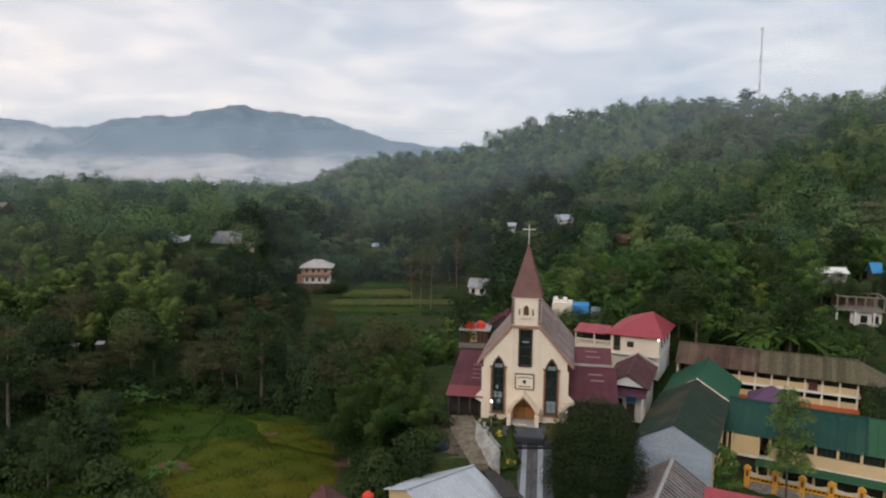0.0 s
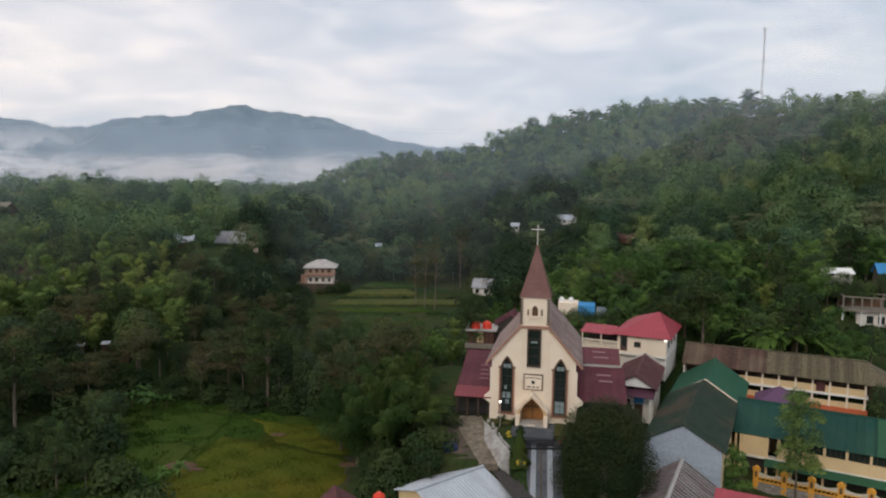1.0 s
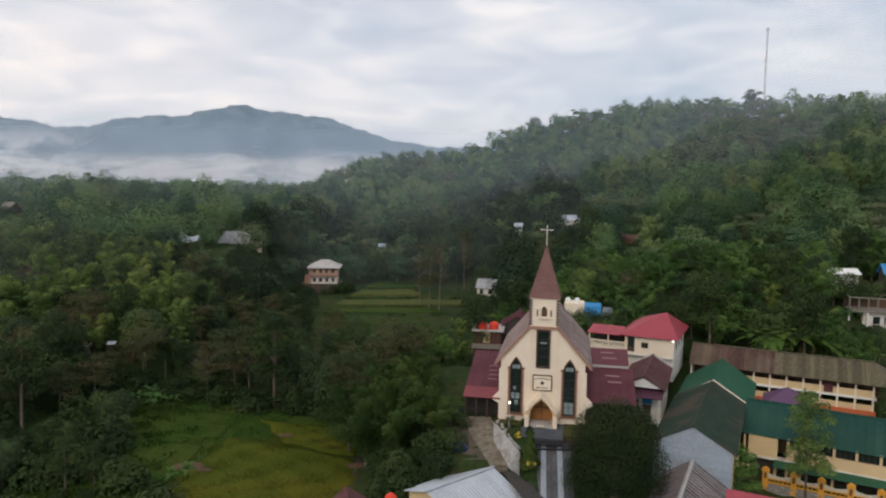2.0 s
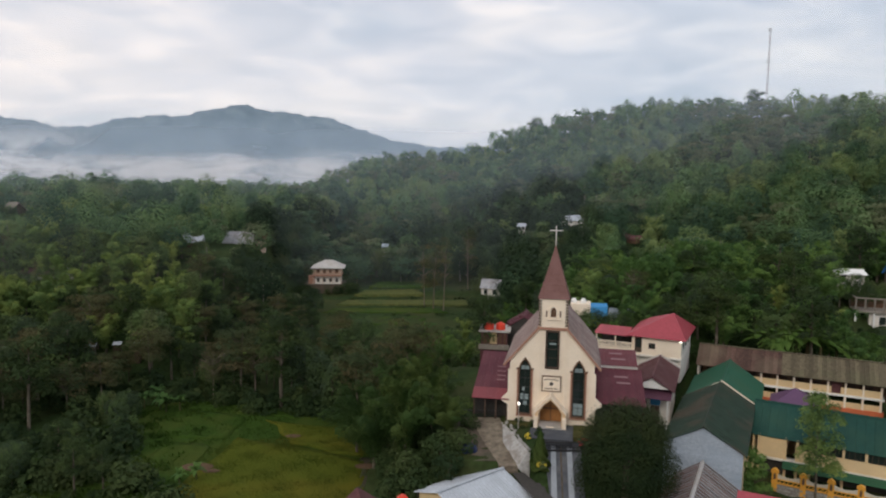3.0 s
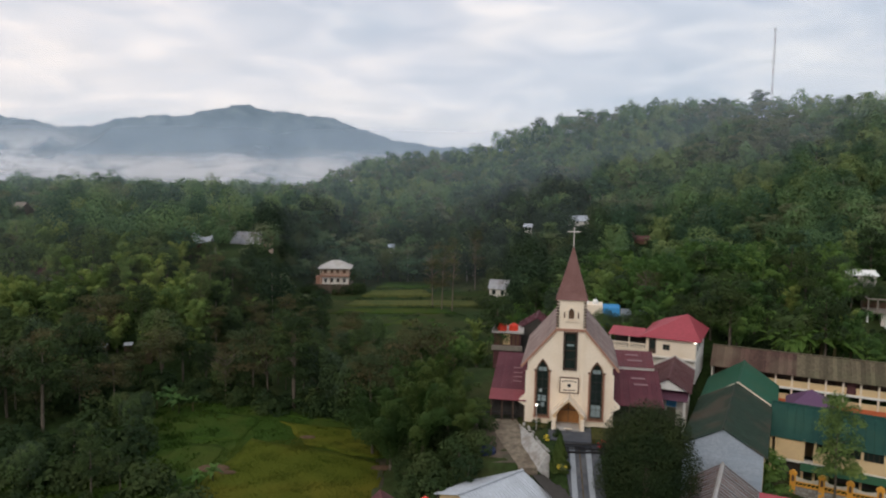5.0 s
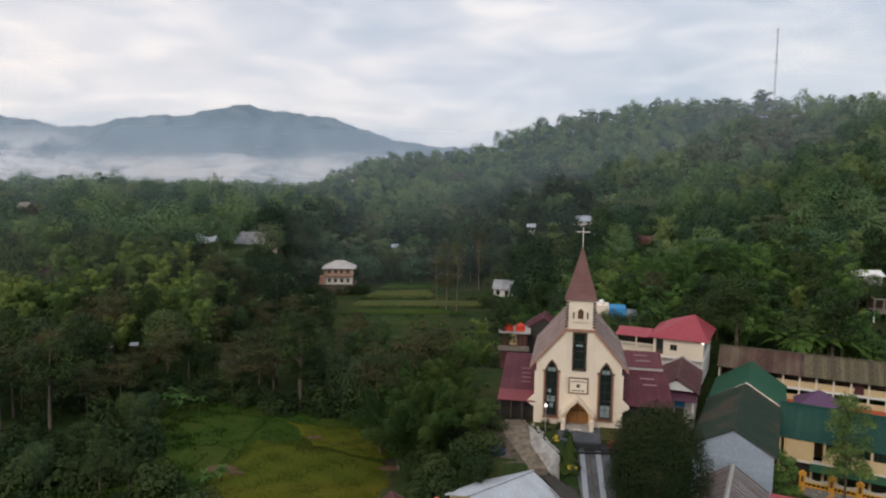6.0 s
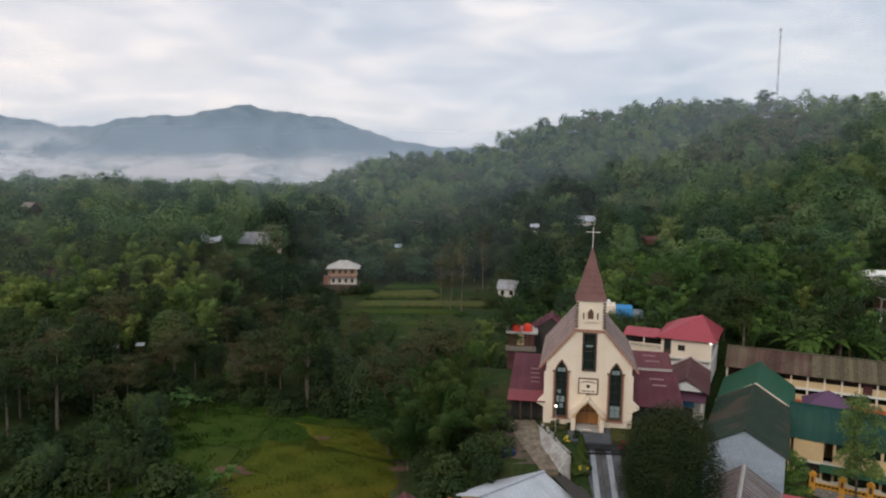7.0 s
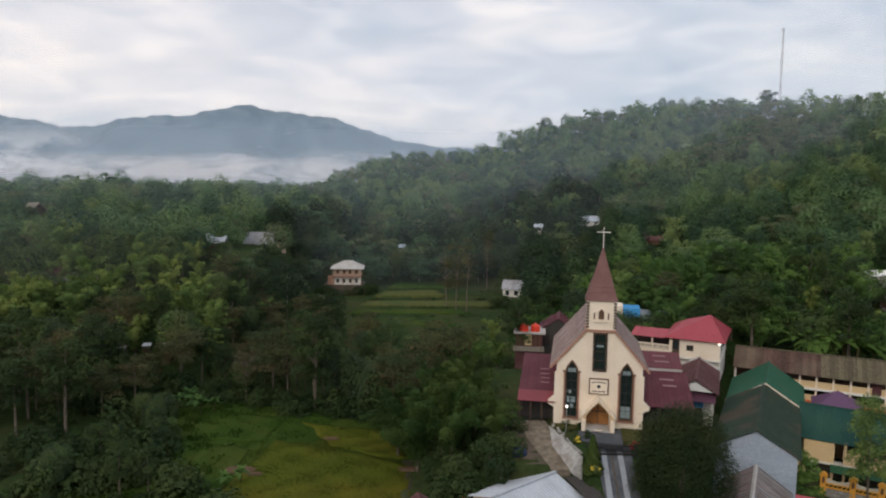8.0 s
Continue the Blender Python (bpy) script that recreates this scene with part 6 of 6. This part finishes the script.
for x in (-1.0, 0.8):
    part("roof_tank", lathe(bmesh.new(), [(0.5, 7.0), (0.55, 7.5), (0.3, 7.9)], x, 1.5, 12), WHITE, blueb)
cottage(32.0, 137, 2.0, 20, 4.6, 4, 2.2, 1.0, GREY_WALL, CREAM_WHITE, "small grey-roofed house behind the church", "houses above the church")


def saddle_house(x, y, z, yaw, length, roof, label):
    """A traditional house whose ridge sweeps up to both ends."""
    c = thing("traditional_house", (x, y, z), yaw, label, "house")
    bm = bmesh.new()
    rows = []
    for t in np.linspace(-1, 1, 13):
        lift = (2.0 if t < 0 else 0.7) * abs(t) ** 2.2
        half = 1.5 * (1 - 0.55 * abs(t) ** 3)
        rows.append([bm.verts.new(p) for p in ((t * length, -half, 2.0 + lift * 0.75), (t * length, 0, 3.4 + lift), (t * length, half, 2.0 + lift * 0.75), (t * length, 0, 2.9 + lift * 0.9))])
    for a, b in zip(rows, rows[1:]):
        for k in range(4):
            bm.faces.new((a[k], a[(k + 1) % 4], b[(k + 1) % 4], b[k]))
    bm.faces.new(rows[0])
    bm.faces.new(rows[-1][::-1])
    part("saddle_roof", bm, roof, c)
    block(c, "body", -length * 0.55, length * 0.55, -1.1, 1.1, 0.6, 2.6, BROWN)
    for sx in (-1, 1):
        for sy in (-1, 1):
            block(c, "stilt", sx * length * 0.5 - 0.12, sx * length * 0.5 + 0.12, sy - 0.12, sy + 0.12, -2.5, 0.6, DARK_WOOD)


saddle_house(-67.6, 180, 11.6, 18, 2.9, TIN, "traditional house with a pale upswept saddle roof")
saddle_house(57.6, 225, 10.2, 25, 3.4, MAROON_OLD, "traditional house with a red upswept saddle roof")
for x, y, s in ((20, 130.5, 0.42), (33.5, 130, 0.46), (32, 131.5, 0.45), (35, 132, 0.5), (45, 131, 0.7), (48.5, 129, 0.7), (41.5, 131, 0.6), (38.5, 130, 0.55), (46, 136, 0.8)):
    tree(int(rng.choice(K_BROAD)), x, y, s, group="small trees behind the church")
for x, y, s in ((-88, 150, 0.8), (-93, 149, 0.75), (-98, 150, 0.8), (-84, 152, 0.85)):
    tree(int(rng.choice(K_BAMBOO)), x, y, s, group="bamboo before the red-roofed house")
for x, y, w in ((-71.0, 132, 1.3), (-66.5, 134, 0.8), (-63.0, 135, 0.6)):
    sh = thing("tin_shelter", (x, y, -2.1), -10, "low pale tin shelter among the trees", "shelter", "tin shelters")
    part("roof", slab(bmesh.new(), [(-w, -0.8, 0), (w, -0.8, 0), (w, 0.5, 0.35), (-w, 0.5, 0.35)], 0.06), TIN, sh)
    block(sh, "body", -w * 0.8, w * 0.8, -0.6, 0.7, -6, -0.1, DARK_WOOD)

mast = thing("radio_mast", (163.8, 372, 55), 0, "tall slender red and white lattice radio mast", "mast")
for k in range(14):
    z0, z1, r = 4.0 * k, 4.0 * (k + 1), 0.52 - 0.01 * k
    bm = bmesh.new()
    for q in range(3):
        a, b = 2 * math.pi * q / 3, 2 * math.pi * (q + 1) / 3
        tube(bm, [(r * math.cos(a), r * math.sin(a), z0), (r * math.cos(a), r * math.sin(a), z1)], [0.06, 0.06], 4)
        for j in range(4):
            tube(bm, [(r * math.cos(a), r * math.sin(a), z0 + j), (r * math.cos(b), r * math.sin(b), z0 + j + 1)], [0.034, 0.034], 3)
    part("mast_section", bm, RED_WHITE if k % 2 == 0 else MAST_WHITE, mast)
    if k in (5, 9, 13):
        for a in (0.6, 2.7, 4.8):
            part("antenna", box(bmesh.new(), r * math.cos(a) * 1.7 - 0.14, r * math.cos(a) * 1.7 + 0.14, r * math.sin(a) * 1.7 - 0.14, r * math.sin(a) * 1.7 + 0.14, z1 - 1.9, z1 - 0.2), MAST_WHITE, mast, "pale panel antenna")

# trees that stand out on the brow of the hill
for kind, x, y, top in ((3, 157.6, 375, 81.3), (4, 160.2, 373, 79.0), (0, 145.7, 392, 80.0), (7, 173, 352, 77.8), (8, 178, 346, 77.6), (7, 185, 336, 76.5), (1, 62.5, 512, 77.0), (2, 124, 424, 79.4), (0, 108, 455, 78.5), (8, 190, 331, 77.4)):
    base = ground_at(x, y)
    size = (top - base) / (15.5 if kind in (3, 4) else 12.5)
    tree(kind, x, y, size, group="tall trees on the brow of the hill")


# ---- fields ----
def plot(corners, z, material, label, n=14, thick=0.5):
    """A field between four corners, with a softly uneven top and a bund's edge."""
    a, b, c, d = [np.array(p, float) for p in corners]
    v, f = [], []
    for i in range(n + 1):
        for j in range(n + 1):
            s, t = i / n, j / n
            p = (a * (1 - s) + b * s) * (1 - t) + (d * (1 - s) + c * s) * t
            w = 0.6 * math.sin(7 * s + 3 * t) + 0.5 * math.sin(11 * t) + 0.5 * math.sin(4.3 * s + 0.07 * a[1])
            v.append((p[0] + 0.5 * w, p[1] + 0.4 * w, z + 0.05 * math.sin(19 * s) * math.cos(17 * t)))
    for i in range(n):
        for j in range(n):
            k = i * (n + 1) + j
            f.append((k, k + n + 1, k + n + 2, k + 1))
    edge = [i * (n + 1) for i in range(n + 1)] + [n * (n + 1) + j for j in range(1, n + 1)] + [i * (n + 1) + n for i in range(n - 1, -1, -1)] + [j for j in range(n - 1, 0, -1)]
    base = len(v)
    v += [(v[e][0], v[e][1], z - thick) for e in edge]
    for i in range(len(edge)):
        j = (i + 1) % len(edge)
        f.append((edge[i], base + i, base + j, edge[j]))
    ob = new("field", fast_mesh("field", v, f, material))
    return tagged(ob, label, "field", kind="structure")


plot([(-62, 70), (-9, 70), (-11, 119), (-60, 123)], -8.93, RICE_DULL, "rough green meadow round the fields", 40)
plot([(-26, 101), (-14.5, 97), (-16.0, 107), (-32, 111.5)], -8.80, RICE, "small bright green rice plot with a low bund")
plot([(-38, 80), (-12, 78), (-13.5, 95.5), (-34, 104)], -8.84, RICE, "broad yellow-green rice field")
plot([(-14, 79), (-9.2, 78), (-10.5, 97), (-14.5, 97)], -8.83, EARTH_WET, "strip of wet brown soil beside the rice field")
plot([(-50, 104), (-36, 103), (-35, 113), (-48, 117)], -8.84, RICE_DULL, "dull green grassy plot below the wood")
plot([(-47, 82), (-39.5, 82), (-36.5, 100), (-44, 102)], -8.82, RICE_DULL, "dull green grassy plot below the wood")
plot([(-38, 114.5), (-20, 112), (-24, 120), (-40, 124)], -8.82, RICE_DULL, "dull green grassy plot below the wood")
for k, (x0, x1, y0, y1, z) in enumerate(((-30, -6, 166, 176, -4.55), (-35, -2, 180, 187, -4.35), (-33, 7, 191, 199, -4.1), (-30, -9, 206, 216, -3.85), (-27, -8, 222, 232, -3.6))):
    plot([(x0, y0), (x1, y0 + 3), (x1 - 3, y1 + 3), (x0 + 2, y1)], z, TERRACE if k in (2, 3) else RICE_DULL, "terraced green rice field in the valley", 12, 1.0)
for x, y, r in ((-36.5, 92.5, 1.7), (-26, 104.4, 1.0), (-13.5, 93.5, 1.3), (-34.2, 91.2, 0.9)):
    bm = lathe(bmesh.new(), [(r, -9.2), (r * 0.85, -8.78), (r * 0.5, -8.72), (0.1, -8.70)], 0, 0, 14)
    single("soil_mound", bm, EARTH, "low bare patch of brown turned soil", "soil", "bare soil patches", at=pose(x, y, 0) @ Matrix.Diagonal((1.5, 0.8, 1, 1)))


def tufts(name, n, box_, z, height, material, label, patchy):
    """Blades of grass or rice standing in uneven clumps."""
    x0, x1, y0, y1 = box_
    x, y = rng.uniform(x0, x1, n * 3), rng.uniform(y0, y1, n * 3)
    w = np.sin(x * 0.7 + 1.5 * np.sin(y * 0.4)) * np.sin(y * 0.9 + 1.2 * np.sin(x * 0.3)) + rng.uniform(-1, 1, n * 3)
    keep = np.where(w > patchy)[0][:n]
    c = np.stack([x[keep], y[keep], np.full(len(keep), z)], 1)
    h = height * rng.uniform(0.5, 1.5, (len(c), 1))
    side = rng.normal(0, 1, (len(c), 3)) * np.array([1, 1, 0])
    side *= height * 0.45 / (np.linalg.norm(side, axis=1)[:, None] + 1e-9)
    tip = np.array([0, 0, 1.0]) * h + rng.normal(0, 0.3, (len(c), 3)) * h * np.array([1, 1, 0])
    v = np.stack([c - side, c + side, c + tip], 1).reshape(-1, 3)
    return tagged(new(name, crown_mesh(name, v, material)), label, "grass", kind="stuff")


GRASS = leaf_mat("meadow_grass", [(0.030, 0.064, 0.011), (0.046, 0.088, 0.014), (0.070, 0.090, 0.018)], 0.12)
RICE_LEAF = leaf_mat("rice_leaves", [(0.066, 0.100, 0.014), (0.090, 0.112, 0.018), (0.115, 0.112, 0.022)], 0.10)
tufts("meadow_grass", 16000, (-62, -10, 72, 121), -8.95, 0.22, GRASS, "rough tufted grass of the meadow", 0.2)
tufts("tall_weeds", 5000, (-64, -40, 74, 122), -8.95, 0.5, GRASS, "tall weeds standing in uneven clumps", 0.7)
tufts("rice_plants", 14000, (-36, -14, 80, 103), -8.86, 0.13, RICE_LEAF, "young rice standing thick in the field", -0.4)
tufts("rice_plants", 5000, (-28, -16, 99, 109), -8.84, 0.13, RICE_LEAF, "young rice standing thick in the field", -0.4)

# ---- trees and plants near the church ----
LEAF_SHADE = leaf_mat("shade_tree_leaves", [(0.011, 0.022, 0.009), (0.017, 0.031, 0.010), (0.030, 0.043, 0.014)], 0.35, 0.10, 0.18)


def special_tree(name, x, y, z, label, trunk, bark, crown, leaves, category="tree", group=""):
    ob = new(name)
    ob.matrix_world = pose(x, y, z)
    tagged(ob, label, category, group)
    part("trunk", trunk, bark, ob)
    piece("crown", crown_mesh("crown", crown, leaves), ob)
    return ob


special_tree("shade_tree", 17.1, 75.2, -4.2, "dense dark green broad-headed tree beside the driveway", trunk_bm(rng, 7, 0.35, 0.3, 6, 3), BARK,
             np.concatenate([dome_crown(rng, 10.5, 5.5, -1.0, 30000, 0.105, 30, 0.42, 0.24), lobes_crown(rng, 10.4, 5.3, 0.5, 30, 4000, 0.09)]), LEAF_SHADE)
special_tree("young_tree", 43.3, 84.2, -9.0, "slender light green tree before the school wing", trunk_bm(rng, 10, 0.13, 0.25, 8, 1.8), BARK,
             lobes_crown(rng, 15.0, 2.9, 2.6, 52, 7000, 0.13, 0.85, 1.0), LEAF_BAMBOO)
special_tree("young_tree", 35.2, 83.6, -8.2, "small leafy tree by the school fence", trunk_bm(rng, 4, 0.12, 0.2, 5, 1.2), BARK,
             lobes_crown(rng, 6.6, 2.2, 0.8, 24, 4200, 0.12), LEAF_STAND)
special_tree("cypress_shrub", 8.15, 79.2, -2.65, "clipped conical cypress shrub by the gate", trunk_bm(rng, 2.5, 0.08, 0.05, 2, 0.3), BARK, cone_crown(rng, 4.35, 1.3, 0.1, 6500, 0.10), LEAF_PLUME, "shrub")
for x, y, s, tall in ((-12.4, 92.5, 1.0, 1.15), (-8.0, 88, 0.95, 1.1), (-4.8, 92, 0.84, 1.0), (-15.5, 98.5, 0.9, 1.1), (-10, 98.5, 1.0, 1.25), (-6.4, 98, 0.88, 1.15), (-2.4, 86.5, 0.60, 0.9), (-7.2, 106, 0.85, 1.1)):
    tree(int(rng.choice(K_PLUME)), x, y, s, tall=tall, group="trees on the bank beside the church")
for x, y, s in ((-13.5, 106, 1.0), (-8.5, 111, 1.1), (-17, 112, 0.9), (-12, 118, 1.0)):
    tree(int(rng.choice(K_OLIVE)), x, y, s, tall=1.15, group="trees on the bank beside the church")
for x, y, s in ((-4.0, 76, 1.0), (-2.5, 79, 0.9), (-6, 78, 1.2), (-1.0, 83, 0.9), (-7, 82, 1.2), (-9, 79, 1.0), (0.0, 88, 0.7), (-3.5, 83, 1.1), (20, 77, 0.9), (21.5, 73.5, 1.1), (23.5, 71, 1.2), (19, 130, 1.2), (33, 130, 1.1)):
    tree(int(rng.choice(K_BUSH)), x, y, s, group="bushes on the bank beside the church")
for _ in range(22):
    tree(int(rng.choice(K_BUSH)), rng.uniform(-10.5, -6), rng.uniform(76, 97), rng.uniform(0.5, 0.95), group="bushes on the bank beside the church")
for i in range(16):
    x, y = rng.uniform(6.2, 9.3), rng.uniform(84, 90.5)
    if x > 4.9 + (91 - y) * 0.30:
        ob = tree(int(rng.choice(K_BUSH)), x, y, rng.uniform(0.10, 0.22), z=-0.92, group="small plants in the garden bed")


def flower_bush(x, y, z, r, petals, label):
    ob = new("flower_bush")
    ob.matrix_world = pose(x, y, z)
    tagged(ob, label, "bush")
    piece("leaves", crown_mesh("leaves", lobes_crown(rng, r * 1.6, r, 0.05, 6, 160, 0.13), LEAF), ob)
    piece("flowers", crown_mesh("flowers", lobes_crown(rng, r * 1.75, r * 1.02, 0.3 * r, 6, 160, 0.10), petals), ob)


flower_bush(14.0, 83.3, -1.6, 0.8, FLOWER_RED, "rounded bush full of red flowers by the gate")
flower_bush(8.1, 77.3, -1.9, 0.65, FLOWER_YELLOW, "low bush full of yellow flowers by the driveway")
flower_bush(7.2, 83.4, -0.9, 0.5, FLOWER_YELLOW, "low bush full of yellow flowers in the bed")


def banana(x, y, size, leaves=LEAF_BANANA):
    """A banana plant: a soft stem and broad arching leaves."""
    ob = new("banana_plant")
    ob.matrix_world = pose(x, y, ground_at(x, y), 0, 0, rng.uniform(0, 360)) @ Matrix.Scale(size, 4)
    tagged(ob, "banana plant with broad arching light green leaves", "banana plant", "banana plants")
    part("stem", tube(bmesh.new(), [(0, 0, -0.6), (0, 0.05, 1.4), (0, 0, 2.6)], [0.2, 0.16, 0.08], 7), LEAF_OLIVE, ob)
    for k in range(12):
        bm = bmesh.new()
        a = k * 2.4 + rng.uniform(-0.3, 0.3)
        ln, up = rng.uniform(2.2, 3.0), rng.uniform(0.7, 1.75)
        rows = []
        for t in np.linspace(0, 1, 7):
            r, z = ln * t * (1.05 - 0.30 * up), 2.4 + up * 2.2 * t - 2.3 * t * t
            w = 0.42 * math.sin(math.pi * min(1, t * 0.93 + 0.06)) ** 0.7
            c, s = math.cos(a), math.sin(a)
            rows.append([bm.verts.new((r * c - q * s * w, r * s + q * c * w, z - abs(q) * w * 0.35)) for q in (-1, 0, 1)])
        for p, q in zip(rows, rows[1:]):
            bm.faces.new((p[0], p[1], q[1], q[0]))
            bm.faces.new((p[1], p[2], q[2], q[1]))
        part("leaf", bm, leaves, ob)


for u, v, s in ((5.0, 50, 1.2), (7.5, 49.3, 1.35), (9.0, 50.5, 1.5), (10.6, 49.6, 1.45), (12.5, 51, 1.4), (14.5, 50, 1.3), (17, 51, 1.1)):
    banana(*school_xy(u, v), s * 1.4)
for x, y, s in ((-49.5, 114.5, 1.1), (-47.5, 115.5, 1.0), (-51, 116, 1.0), (-22, 117, 1.1), (-19.5, 118, 1.2), (-24, 119, 1.0), (-17.5, 116, 1.0), (-5.5, 74, 0.9), (-35.2, 88.4, 0.8), (-37, 87.2, 0.7), (-52.5, 118, 1.2), (-54, 116.5, 1.0), (-28, 238, 1.2), (-24, 240, 1.3), (-20.5, 237, 1.1), (-16, 241, 1.3), (-12, 239, 1.2), (-32, 232, 1.1)):
    banana(x, y, s * 0.78, LEAF_STAND)


# thin, half-bare trees standing over the terraces
def bare_tree(x, y, h, label):
    special_tree("bare_tree", x, y, ground_at(x, y), label, trunk_bm(rng, h, 0.12, 0.5, 26, 2.9), BARK_DULL, lobes_crown(rng, h * 1.02, 3.3, h * 0.28, 26, 2000, 0.125, 0.7, 1.1), LEAF_OLIVE, group="thin trees in the valley")


for x, y, h in ((-6.0, 188, 17), (-3.2, 186, 19), (-8.5, 192, 16), (4.6, 224, 20), (35, 139, 9), (-44, 122, 9), (-37, 124, 9)):
    bare_tree(x, y, h, "thin half-bare tree with a pale slender trunk")

tree(1, *school_xy(25.6, 37.5), 0.62, z=-7.0, group="trees round the school")
tree(2, *school_xy(28.5, 35.5), 0.6, z=-7.0, group="trees round the school")

# tinted see-through sheets that stand in for morning haze over the slopes
HAZE = mist_mat("morning_haze", (0.74, 0.85, 0.98), 0.036, 0.004, -0.2, 0.5, 0.5, (0.02, 0.02))
mist_bank(-370, 370, 205, -40, 110, 18, HAZE, "thin veil of morning haze over the wooded slope")
HAZE_FAR = mist_mat("blue_hill_haze", (0.66, 0.80, 0.98), 0.115, 0.004, -0.2, 0.5, 0.25, (0.02, 0.02))
mist_bank(-480, 460, 296, 0, 140, 18, HAZE_FAR, "thin veil of morning haze over the wooded slope")
# sheet added on the left alone, to lighten the dark tones of its woods
LOW_HAZE = mist_mat("valley_haze", (0.74, 0.83, 0.92), 0.05, 0.005, -0.2, 0.5, 0.6, (0.05, 0.35))
mist_bank(-330, -30, 140, -30, 90, 12, LOW_HAZE, "thin veil of morning haze among the bamboo stands")
# sheet added before the right hill alone, to lighten it
DRIFT = mist_mat("drifting_haze", (0.74, 0.85, 0.98), 0.13, 0.006, 0.1, 0.6, 0.6, (0.35, 0.05))
mist_bank(40, 470, 250, 0, 150, 18, DRIFT, "thin veil of morning haze drifting over the hill")
